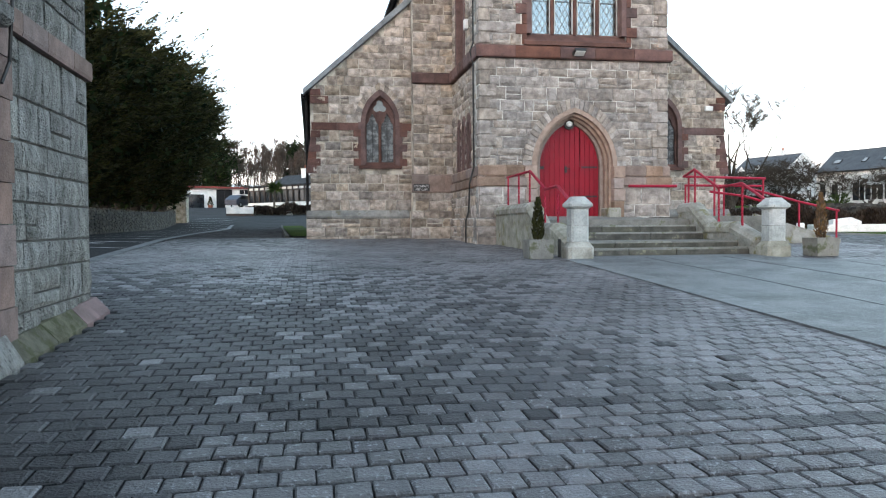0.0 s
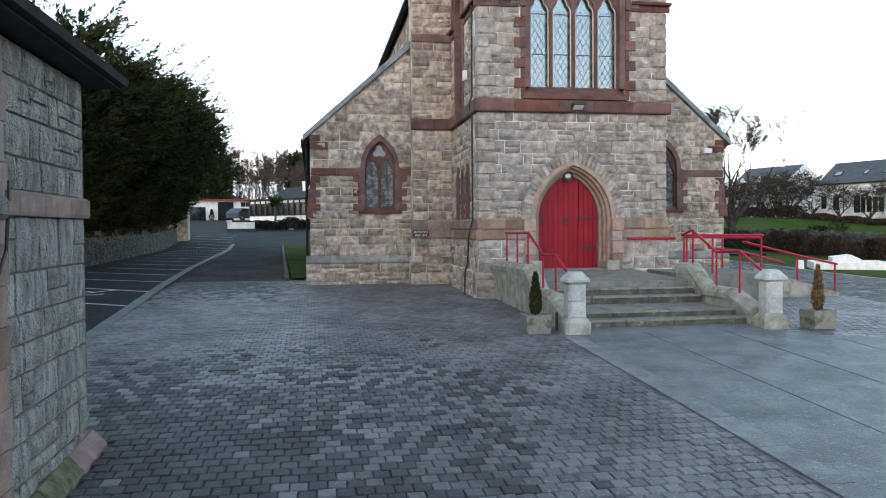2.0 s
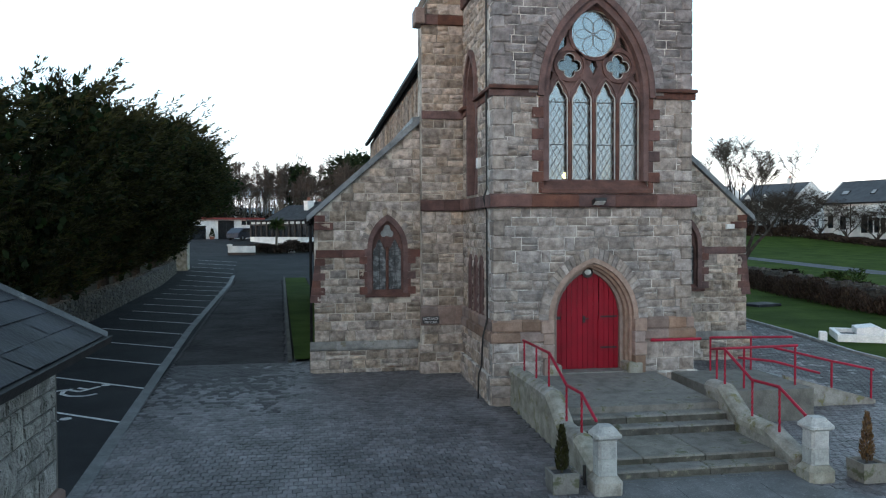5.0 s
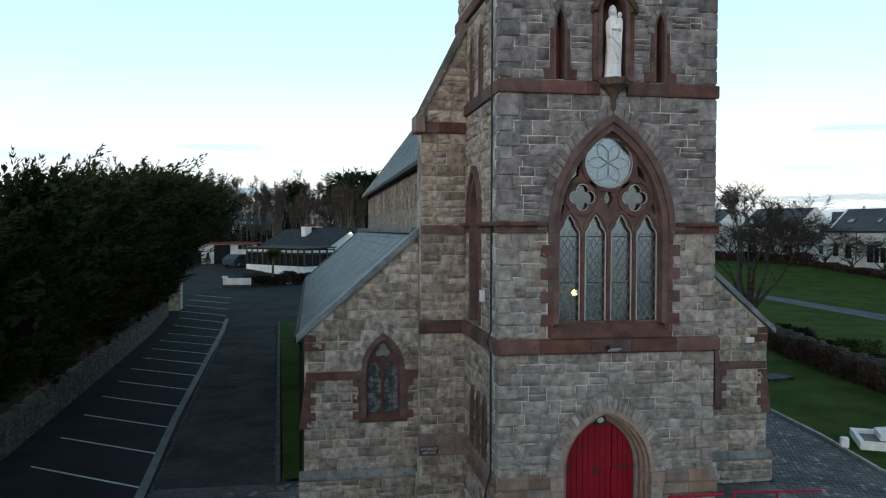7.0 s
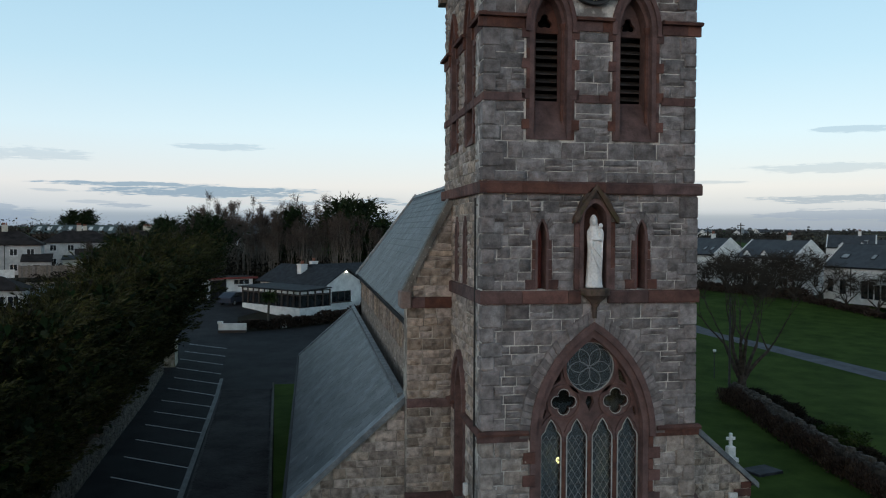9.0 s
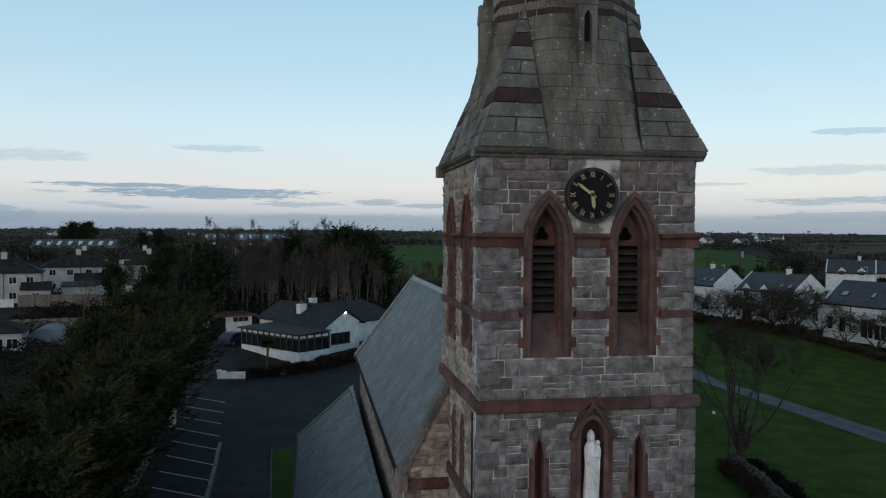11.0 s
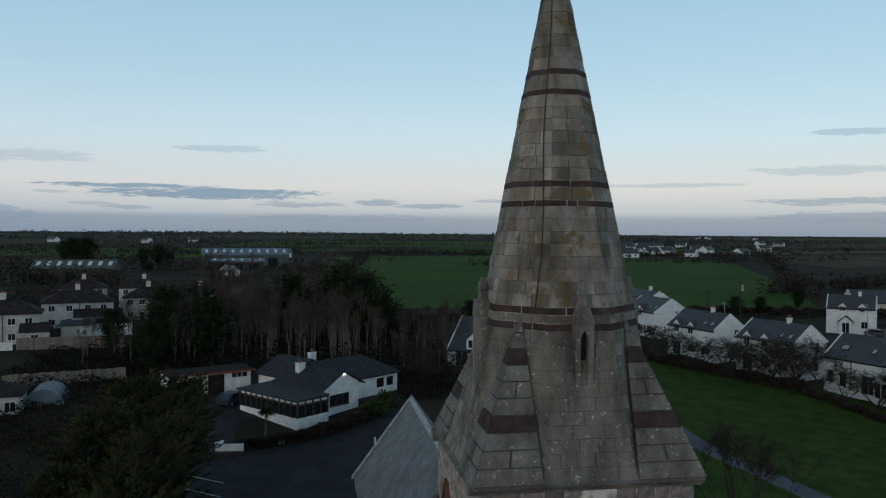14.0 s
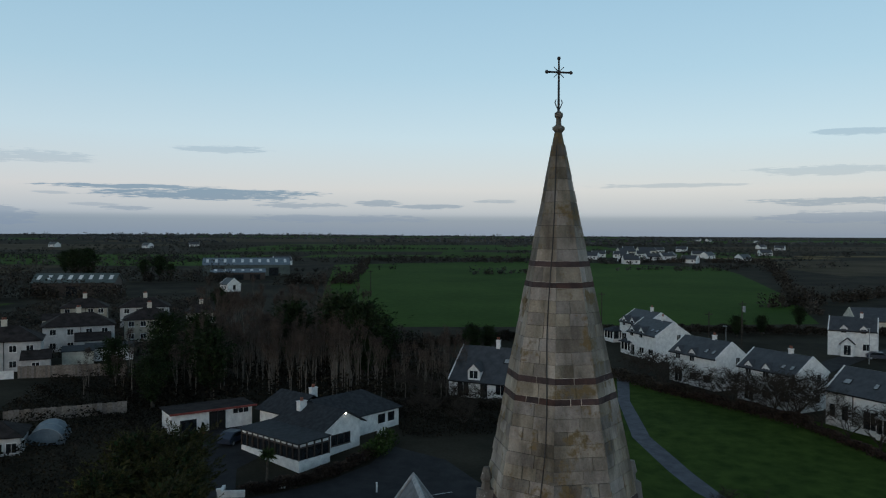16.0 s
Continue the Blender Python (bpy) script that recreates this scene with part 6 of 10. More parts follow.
def sheet(name, outline, material, lift, label, category="ground", kind="structure"):
    """A sheet that follows the slope of the land inside an outline of (x, y)."""
    bm = bmesh.new()
    vs = [bm.verts.new((x, y, 0)) for x, y in outline]
    bm.faces.new(vs)
    ys = [p[0] for p in PROFILE]
    for y in ys:
        bmesh.ops.bisect_plane(bm, geom=bm.verts[:] + bm.edges[:] + bm.faces[:], plane_co=(0, y, 0), plane_no=(0, 1, 0))
    for v in bm.verts:
        v.co.z = zg(v.co.y) + lift
    bmesh.ops.triangulate(bm, faces=[f for f in bm.faces if len(f.verts) > 4])
    for f in bm.faces:
        if f.normal.z < 0:
            f.normal_flip()
    me = bpy.data.meshes.new(name)
    bm.to_mesh(me)
    bm.free()
    finish(me, material)
    return tagged(new(name, me), label, category, kind=kind)


def rect(x0, x1, y0, y1):
    return [(x0, y0), (x1, y0), (x1, y1), (x0, y1)]


YS = 39.0
sheet("ground", rect(-3200, 3200, -400, 4500), "scrub", -0.06, "dark winter scrubland reaching to the horizon")
sheet("paving_bed", [(-11.0, -40), (30, -40), (24, -14), (13.6, -7), (11.2, -2), (10.3, 2), (10.9, 8), (11.4, 13.4), (9.5, 14.1), (6.4, 14.4), (6.4, 28), (-7.0, 28), (-7.0, 6.0), (-8.45, YS + 0.1), (-12.0, YS + 0.1), (-10.5, 5.9), (-10.3, 3.5), (-10.2, -4)], "joint", -0.030, "dark sand bed between paving setts", "paving")
sheet("driveway", [(-12.0, 39.0), (-8.4, 39.0), (-8.45, 40), (-6.9, 40), (-6.4, 29.2), (6.4, 29.2), (13, 33), (15, 52), (8.79, 68.78), (3.27, 73.72), (0.42, 68.36), (-4.01, 64.57), (-8.99, 62.06), (-12.99, 60.77), (-13.49, 68.78), (-8.91, 75.43), (-10.87, 86.39), (-21.1, 82.47), (-19.98, 59.88), (-16.8, 44), (-12.2, 42)], "tarmac", -0.012, "worn grey tarmac driveway beside the church", "driveway")
sheet("car_park", [(-15.6, -6), (-10.0, -6), (-10.4, 5.9), (-12.25, 42.3), (-13.4, 60), (-17.8, 60), (-16.9, 44)], "asphalt", -0.002, "dark asphalt parking bays with white lines", "car park")
sheet("lawn_strip", [(-6.95, 6.1), (-6.36, 6.1), (-6.36, 29), (-7.0, 40), (-8.4, 40)], "grass", 0.05, "narrow strip of green lawn along the church", "lawn")
sheet("lawn", [(11.5, 13.5), (10.9, 8.0), (10.2, 4.5), (10.3, 2.0), (11.2, -2.0), (13.6, -7.0), (26, -14), (80, -10), (90, 40), (65.75, 63.72), (55.42, 83.45), (50.67, 97.35), (45.01, 115.44), (35.2, 115.44), (29.12, 89.36), (24.17, 77.43), (18.91, 63.72), (15.6, 52), (13.6, 33), (6.6, 29.2), (6.6, 14.5), (9.5, 14.2)], "grass", 0.02, "green mown lawn beside the church", "lawn")
sheet("footpath", [(38.6, 22), (41.2, 22), (38.8, 38.4), (35.9, 50.4), (34.3, 55.5), (34.33, 60.87), (34.51, 65.42), (34.62, 73.07), (39.37, 90.16), (47.39, 109.4), (45.54, 110.41), (37.66, 90.36), (32.45, 73.31), (32.13, 65.42), (32.03, 61.86), (32.0, 57), (32.6, 54.5), (34.2, 47.6), (36.6, 35.8)], "path", 0.035, "pale curving tarmac footpath through the lawn", "path")
sheet("field", [(-4, 210), (7, 172), (37, 168), (122, 164), (160, 235), (215, 360), (238, 425), (150, 520), (8, 470), (0, 300)], "field", 0.0, "broad green pasture beyond the village", "field")
sheet("concrete_apron", [(-2.24, -5.9), (-1.75, -5.9), (-1.75, -5.3), (1.45, -5.3), (1.45, -5.95), (2.1, -6.6), (12, -10.5), (30, -13), (40, -40), (-2.29, -40), (-2.27, -14.0)], "concrete", 0.013, "worn pale concrete apron before the steps", "paving")

# kerbs
def kerb(line, w, h, material, label):
    root = thing("kerb", label, "kerb", kind="structure")
    for (x0, y0), (x1, y1) in zip(line, line[1:]):
        n_ = max(1, int(math.dist((x0, y0), (x1, y1)) / 0.92))
        for k in range(n_):
            a, b = (k + 0.006) / n_, (k + 0.994) / n_
            p = Vector((x0 + (x1 - x0) * a, y0 + (y1 - y0) * a, 0))
            q = Vector((x0 + (x1 - x0) * b, y0 + (y1 - y0) * b, 0))
            d = (q - p).normalized()
            s = Vector((-d.y, d.x, 0)) * w / 2
            bm = bmesh.new()
            pts = [p - s, p + s, q + s, q - s]
            lo = [bm.verts.new((v.x, v.y, zg(v.y) - 0.08)) for v in pts]
            hi = [bm.verts.new((v.x, v.y, zg(v.y) + h)) for v in pts]
            bm.faces.new(hi)
            for i in range(4):
                bm.faces.new((lo[i], lo[(i + 1) % 4], hi[(i + 1) % 4], hi[i]))
            part("kerbstone", bm, material, root)
    return root


kerb([(-7.08, 5.8), (-8.5, 40.5)], 0.11, 0.07, "riser", "pale concrete kerb along the lawn strip")
kerb([(-9.95, -5.5), (-10.45, 3.5)], 0.24, 0.012, "concrete", "flush pale granite kerb along the car park")
kerb([(-10.45, 3.5), (-11.1, 14), (-12.25, 42.3)], 0.24, 0.012, "concrete", "flush pale granite kerb along the car park")
kerb([(-2.12, -6.0), (-2.14, -22.0)], 0.30, 0.017, "concrete_edge", "flush pale stone edging along the concrete apron")
kerb([(9.5, 14.1), (11.4, 13.4), (10.8, 8.0), (10.1, 4.5), (10.2, 2.0), (11.1, -2.0), (13.5, -7.0)], 0.10, 0.05, "lead", "grey kerb along the lawn edge")
# ---- steps, walls and rails before the door ----
steps = thing("entrance_steps", "worn mossy granite steps up to the church door", "steps", kind="")
for x0, x1, y0, y1, z0, z1 in ((-1.78, 1.48, -5.42, -4.9, -0.2, 0.02), (-1.76, 1.46, -5.22, -4.6, -0.1, 0.145), (-1.74, 1.44, -4.88, -3.3, 0.0, 0.26), (-1.74, 1.44, -3.58, -3.1, 0.1, 0.41), (-1.74, 1.44, -3.28, -2.8, 0.2, 0.55)):
    cuts = [x0] + sorted(x0 + (x1 - x0) * f + R.uniform(-0.2, 0.2) for f in (0.3, 0.62)) + [x1]
    for a, b in zip(cuts, cuts[1:]):
        part("tread", B(a + 0.004, b - 0.004, y0, y1, z0, z1, bevel=0.022), "step", steps)
        part("riser", B(a + 0.006, b - 0.006, y0 - 0.008, y0 + 0.03, z0, z1 - 0.032, bevel=0.004), "riser", steps)
part("landing", prism(bmesh.new(), [(-1.74, -2.97, 0.0), (-1.74, -2.97, 0.67), (-1.74, 0.46, 0.76), (-1.74, 0.46, 0.0)], (3.18, 0, 0)), "step", steps, "worn grey stone landing")


def cheek(x0, x1, name, back):
    root = thing(name, "low lichened stone wall beside the steps with rounded coping", "low wall", group="step walls")
    xm = (x0 + x1) / 2
    line = [(back, 0.98), (-2.95, 1.00), (-3.62, 0.58), (-4.55, 0.58), (-5.42, 0.30)]
    bm = bmesh.new()
    pts = [(y, z - 0.16) for y, z in line]
    prism(bm, [(x0 + 0.03, y, z) for y, z in pts] + [(x0 + 0.03, pts[-1][0], -0.25), (x0 + 0.03, pts[0][0], -0.25)], (x1 - x0 - 0.06, 0, 0))
    part("wall_body", bm, "coping", root)
    for (ya, za), (yb, zb) in zip(line, line[1:]):
        n_ = max(1, round(abs(yb - ya) / 0.75))
        for k in range(n_):
            a, b = (k + 0.01) / n_, (k + 0.99) / n_
            p, q = Vector((xm, ya + (yb - ya) * a, za + (zb - za) * a)), Vector((xm, ya + (yb - ya) * b, za + (zb - za) * b))
            bm = bmesh.new()
            w = (x1 - x0) / 2
            prof = [(-w, -0.17), (-w - 0.01, -0.07), (-w * 0.75, 0.0), (-w * 0.3, 0.03), (w * 0.3, 0.03), (w * 0.75, 0.0), (w + 0.01, -0.07), (w, -0.17)]
            prism(bm, [(xm + u, p.y, p.z + v) for u, v in prof], (0, q.y - p.y, q.z - p.z))
            part("coping_stone", bm, "coping", root)
    return root


cheek(-2.08, -1.74, "step_wall", -0.2)
cheek(1.44, 1.80, "step_wall", -2.42)
gate_pillar = thing("stone_pillar", "squat white-painted stone pillar with pyramid cap", "pillar", pose(-1.95, -5.66, 0) @ Matrix.Diagonal((0.76, 0.76, 1, 1)), group="pillars by the steps")
bm = bmesh.new()
lathe(bm, [(0.29, -0.2), (0.29, 0.20), (0.215, 0.28)], square=True)
bmesh.ops.bevel(bm, geom=[e for e in bm.edges if abs(e.verts[0].co.z - e.verts[1].co.z) > 0.05], offset=0.06, segments=1, affect="EDGES")
part("pillar_base", bm, "coping", gate_pillar)
for z0, z1 in ((0.28, 0.55), (0.55, 0.84)):
    bm = bmesh.new()
    lathe(bm, [(0.195, z0 + 0.003), (0.20, z0 + 0.02), (0.20, z1 - 0.02), (0.195, z1 - 0.003)], square=True)
    bmesh.ops.bevel(bm, geom=[e for e in bm.edges if abs(e.verts[0].co.z - e.verts[1].co.z) > 0.1], offset=0.05, segments=1, affect="EDGES")
    part("shaft_block", bm, "pillar", gate_pillar)
bm = bmesh.new()
lathe(bm, [(0.21, 0.84), (0.27, 0.87), (0.27, 0.92), (0.14, 1.04)], square=True)
bmesh.ops.bevel(bm, geom=[e for e in bm.edges if abs(e.verts[0].co.z - e.verts[1].co.z) > 0.02], offset=0.04, segments=1, affect="EDGES")
part("pillar_cap", bm, "pillar", gate_pillar)
copy_thing(gate_pillar, pose(1.64, -5.68, -0.02)).scale = (0.78, 0.78, 1.0)


def railing(line, posts, label, r=0.028, twist=True):
    """A painted iron handrail along a line, with posts (x, y, z foot, z top)."""
    root = thing("handrail", label, "handrail", group="red handrails")
    bm = bmesh.new()
    for p, q in zip(line, line[1:]):
        tube(bm, p, q, r, sides=8)
        bmesh.ops.create_uvsphere(bm, u_segments=8, v_segments=5, radius=r * 1.02, matrix=Matrix.Translation(q))
    part("top_rail", bm, "rail", root)
    for x, y, z0, z1 in posts:
        bm = bmesh.new()
        n_ = 12 if twist else 1
        s = 0.016
        rings_ = []
        for k in range(n_ + 1):
            t = k / n_
            a = math.pi / 4 + (math.pi * 2.5 * min(1, max(0, t - 0.12) / 0.7) if twist else 0)
            rings_.append([bm.verts.new((x + s * 1.41 * math.cos(a + i * math.pi / 2), y + s * 1.41 * math.sin(a + i * math.pi / 2), z0 + (z1 - z0) * t)) for i in range(4)])
        for a, b in zip(rings_, rings_[1:]):
            for i in range(4):
                bm.faces.new((a[i], a[(i + 1) % 4], b[(i + 1) % 4], b[i]))
        part("post", bm, "rail", root)
    return root


red = "crimson painted iron handrail on twisted posts"
railing([(-1.9, -0.75, 1.66), (-1.9, -2.62, 1.68), (-1.9, -3.67, 1.26), (-1.9, -4.45, 1.28), (-1.9, -5.15, 0.98)],
        [(-1.9, y, z0, z1) for y, z0, z1 in ((-0.82, 0.95, 1.66), (-1.74, 0.97, 1.67), (-2.60, 0.98, 1.68), (-3.66, 0.56, 1.26), (-4.46, 0.56, 1.28))], red)
railing([(1.58, -2.93, 1.71), (1.58, -3.92, 1.28), (1.58, -4.76, 1.32), (1.58, -5.5, 1.0)],
        [(1.58, y, z0, z1) for y, z0, z1 in ((-2.96, 0.98, 1.71), (-3.93, 0.56, 1.28), (-4.78, 0.50, 1.32))], red)
railing([(1.58, -2.93, 1.71), (1.66, -2.30, 1.60), (3.74, -2.06, 1.58)], [(1.80, -2.25, 0.72, 1.60), (2.45, -2.18, 0.72, 1.59), (3.70, -2.06, 0.72, 1.58)], red, twist=False)
railing([(3.70, -1.30, 1.42), (5.10, -1.32, 1.08), (6.10, -1.38, 0.86)], [(5.10, -1.32, 0.30, 1.08), (6.05, -1.38, 0.05, 0.87)], "crimson painted iron ramp handrail", twist=False)
railing([(2.75, -0.20, 1.52), (4.75, -0.35, 1.50)], [(2.77, -0.20, 0.72, 1.52), (3.75, -0.28, 0.72, 1.51)], "crimson painted iron ramp handrail", twist=False)
railing([(2.60, -1.70, 1.30), (3.40, -1.75, 1.20), (4.45, -1.80, 0.92)], [], "lower crimson rail along the ramp", twist=False)
grab = thing("wall_rail", "crimson round rail fixed along the tower foot", "handrail")
bm = tube(bmesh.new(), (1.28, -0.22, 1.50), (2.52, -0.22, 1.50), 0.035, sides=8)
part("rail_bar", bm, "rail", grab)
for x in (1.4, 2.35):
    part("rail_bracket", tube(bmesh.new(), (x, -0.22, 1.50), (x, -0.05, 1.52), 0.015, sides=6), "rail", grab)
ramp = thing("access_ramp", "grey concrete access ramp beside the church steps", "ramp")
part("ramp_platform", B(1.82, 3.90, -2.42, -0.14, -0.1, 0.74, bevel=0.01), "step", ramp)
part("ramp_slope", prism(bmesh.new(), [(3.905, -1.25, 0.74), (6.3, -1.25, 0.08), (6.3, -1.25, -0.1), (3.905, -1.25, -0.1)], (0, 1.35, 0)), "concrete", ramp)
part("ramp_kerb", prism(bmesh.new(), [(3.92, -1.40, 0.80), (6.15, -1.40, 0.18), (6.15, -1.40, -0.1), (3.92, -1.40, -0.1)], (0, 0.14, 0)), "coping", ramp)


def leafy(points, size, material, name, parent, rr, flat=0.35, tris=2):
    """Many small leaf blades: each a bent pair of triangles about a point, pointing along its own way."""
    vs, fs = [], []
    for p, d in points:
        d = Vector(d).normalized()
        s = size * rr.uniform(0.6, 1.4)
        side = d.cross(Vector((rr.uniform(-1, 1), rr.uniform(-1, 1), rr.uniform(-1, 1)))).normalized() * s * flat
        p = Vector(p)
        o = len(vs)
        vs += [tuple(p - d * s * 0.3), tuple(p + side + d * s * 0.1), tuple(p - side + d * s * 0.15), tuple(p + d * s * 0.8 - Vector((0, 0, s * 0.12)))]
        fs += [(o, o + 1, o + 3), (o, o + 3, o + 2)]
    return part(name, (vs, fs), material, parent)


def planter(x, y, material, label, height, seed):
    root = thing("planter", label, "planter", pose(x, y, zg(y)), group="planters by the steps")
    bm = bmesh.new()
    lathe(bm, [(0.20, 0.0), (0.215, 0.30), (0.215, 0.32), (0.18, 0.32), (0.17, 0.27)], square=True)
    part("tub", bm, "step", root, "square grey concrete tub")
    part("soil", B(-0.165, 0.165, -0.165, 0.165, 0.24, 0.28), "joint", root)
    rr = random.Random(seed)
    part("stem", tube(bmesh.new(), (0, 0, 0.28), (0, 0, 0.3 + height * 0.7), 0.025, 0.01, 6), "bark", root)
    pts = []
    for _ in range(900):
        t = rr.random() ** 1.2
        a = rr.uniform(0, math.tau)
        r = 0.118 * (1 - t) ** 0.6 * (0.55 + 0.45 * min(1, t * 6)) * rr.uniform(0.5, 1.1)
        pts.append(((r * math.cos(a), r * math.sin(a), 0.33 + t * height), (math.cos(a) * 0.5, math.sin(a) * 0.5, 1)))
    leafy(pts, 0.065, material, "foliage", root, rr, 0.2)
    return root


planter(-2.59, -5.5, "conifer", "square concrete tub with a small dark green cypress", 0.68, 1)
planter(2.44, -5.85, "brownleaf", "square concrete tub with a dead brown cypress", 0.76, 2)
bollard = thing("post_stub", "short black iron post beside the planter", "post")
part("post", tube(bmesh.new(), (-2.16, -5.32, -0.1), (-2.16, -5.32, 0.32), 0.028, sides=8), "iron", bollard)
cover = thing("drain_cover", "rectangular iron drain cover set in the paving", "drain cover")
part("cover_frame", B(-7.68, -7.30, -7.62, -7.30, zg(-7.5) - 0.02, zg(-7.5) + 0.006), "iron", cover)
post = thing("white_post", "short white post at the drive edge", "post")
part("shaft", tube(bmesh.new(), (0.6, 61.0, 1.5), (0.6, 61.0, 2.6), 0.09, sides=8), "white", post)

# ---- stone lodge close to the camera ----
lodge = thing("stone_lodge", "small grey granite lodge with pink quoins and hipped slate roof", "lodge")
# LY0 carries the lodge on out of view, added length to block light
LX, LY0, LY1, LZ = -8.35, -24.6, -10.57, 3.13
LF = Face((LX, 0, 0), (0, -1, 0), (1, 0, 0))
lw = part("lodge_wall", plate(LF, [(-LY1, -0.9), (-LY0, -0.9), (-LY0, LZ), (-LY1, LZ)], [[(12.86, 2.02), (14.2, 2.02), (14.2, 2.98), (12.86, 2.98)]], -0.4, D0), "lodge_joint", lodge)
part("lodge_back", B(-13.5, LX - 0.41, LY1 - 0.4, LY1, -0.9, LZ), "lodge_joint", lodge)
part("lodge_back", B(-13.5, LX - 0.41, LY0, LY0 + 0.4, -0.9, LZ), "lodge_joint", lodge)
part("lodge_back", B(-13.5, -13.1, LY0 + 0.41, LY1 - 0.41, -0.9, LZ), "lodge_joint", lodge)
blk = []
for a, b in ((-0.45, 1.90), (2.08, LZ)):
    blk += list(courses(a, b, spans_with(lambda v: (10.65, 12.55), []), rs, 0.19, 0.33, (0.24, 0.62)))
stone_wall(LF, blk, lw, "lodge_stone", lambda b: True, depth=0.03, seed=40)
band(LF, 10.62, 12.58, 1.90, 2.08, 0.035, lodge, "lodge_pink", "string_course", 0.62, 41, 0.02)
for k in range(13):
    z0 = -0.5 + k * 0.275
    w = 0.22 if k % 2 else 0.12
    part("quoin_block", prism(bmesh.new(), [LF.at(12.86, z0 + 0.004, -0.38), LF.at(12.64 - w * 0.5, z0 + 0.004, -0.38), LF.at(12.64 - w * 0.5, z0 + 0.271, -0.38), LF.at(12.86, z0 + 0.271, -0.38)], (0.40, 0, 0)), "lodge_pink", lw)
part("window_sill", B(LX - 0.3, LX + 0.12, -14.3, -12.72, 1.86, 2.02, bevel=0.04), "lodge_stone", lodge)
part("window_frame", prism(bmesh.new(), [LF.at(12.86, 2.02, -0.25), LF.at(12.93, 2.02, -0.25), LF.at(12.93, 2.98, -0.25), LF.at(12.86, 2.98, -0.25)], (0.06, 0, 0)), "gutter", lodge)
part("pane", B(LX - 0.26, LX - 0.25, -14.2, -12.9, 2.02, 2.98), "pane", lodge)
for v0, v1, mt in ((10.56, 11.30, "lodge_red"), (11.31, 12.05, "mossy"), (12.06, 12.74, "mossy"), (12.75, 14.4, "lodge_stone"), (14.41, 16.2, "lodge_stone")):
    g0, g1 = zg(-v0), zg(-v1)
    top = 0.15 if v0 < 12.5 else 0.22
    bm = bmesh.new()
    ends_ = [[bm.verts.new(LF.at(v, g + h, d)) for h, d in ((-0.3, -0.05), (-0.3, 0.13), (0.02, 0.13), (top, 0.01), (top, -0.05))] for v, g in ((v0, g0), (v1, g1))]
    for k in range(5):
        bm.faces.new((ends_[0][k], ends_[0][(k + 1) % 5], ends_[1][(k + 1) % 5], ends_[1][k]))
    bm.faces.new(ends_[0][::-1])
    bm.faces.new(ends_[1])
    bmesh.ops.recalc_face_normals(bm, faces=bm.faces[:])
    part("plinth", bm, mt, lodge)
ov = 0.26
e0, e1 = (LX + ov, LY0 - ov, 3.22), (LX + ov, LY1 + ov, 3.22)
b0, b1 = (-13.5 - ov, LY0 - ov, 3.22), (-13.5 - ov, LY1 + ov, 3.22)
half_w = (LX + ov + 13.5 + ov) / 2
rz = 3.22 + half_w * 0.76
r0, r1 = (LX + ov - half_w, LY0 - ov + half_w, rz), (LX + ov - half_w, LY1 + ov - half_w, rz)


def hip_slope(p0, p1, q0, q1, parent, seed, step=0.24, wide=0.27, material="slate_dark"):
    return slate_roof(p0, p1, q0, q1, parent, "roof_slope", step, wide, seed, material, 0.035)


hip_slope(e1, e0, r1, r0, lodge, 50)
hip_slope(b1, e1, r1, r1, lodge, 51)
hip_slope(e0, b0, r0, r0, lodge, 52)
hip_slope(b0, b1, r0, r1, lodge, 53)
bm = bmesh.new()
tube(bm, e1, r1, 0.05, sides=6)
part("hip_tile", bm, "slate", lodge)
part("gutter", prism(bmesh.new(), [(LX + ov - 0.02, LY1 + ov, 3.155), (LX + ov + 0.05, LY1 + ov, 3.160), (LX + ov + 0.07, LY1 + ov, 3.225), (LX + ov - 0.02, LY1 + ov, 3.215)], (0, LY0 - LY1 - 2 * ov, 0)), "gutter", lodge)
part("gutter", B(-13.6, LX + ov, LY1 + ov - 0.02, LY1 + ov + 0.06, 3.155, 3.22), "gutter", lodge)
part("soffit", B(-13.5, LX + ov - 0.02, LY0 - ov, LY1 + ov - 0.03, 3.135, 3.15), "gutter", lodge)
bm = bmesh.new()
for y, k in ((-11.3, 0.5), (-11.55, 0.62), (-11.95, 0.45), (-12.6, 1.0), (-12.75, 1.1)):
    p = Vector((LX + ov - k, y, 3.22 + k * 0.76 + 0.03))
    n_ = Vector((0.605, 0, 0.796))
    prism(bm, [p, p + Vector((0, -0.13, 0)), p + Vector((-0.045, -0.13, 0.035)), p + Vector((-0.045, 0, 0.035))], n_ * 0.012)
tagged(part("slate_clip", bm, "lead", lodge), kind="stuff")
pts = [(LX + 0.06, -12.62, 2.12), (LX + 0.10, -12.74, 1.98), (LX + 0.05, -12.66, 1.66), (LX + 0.05, -12.8, 1.5)]
bm = bmesh.new()
for p, q in zip(pts, pts[1:]):
    tube(bm, p, q, 0.012, sides=5)
part("cable", bm, "iron", lodge)

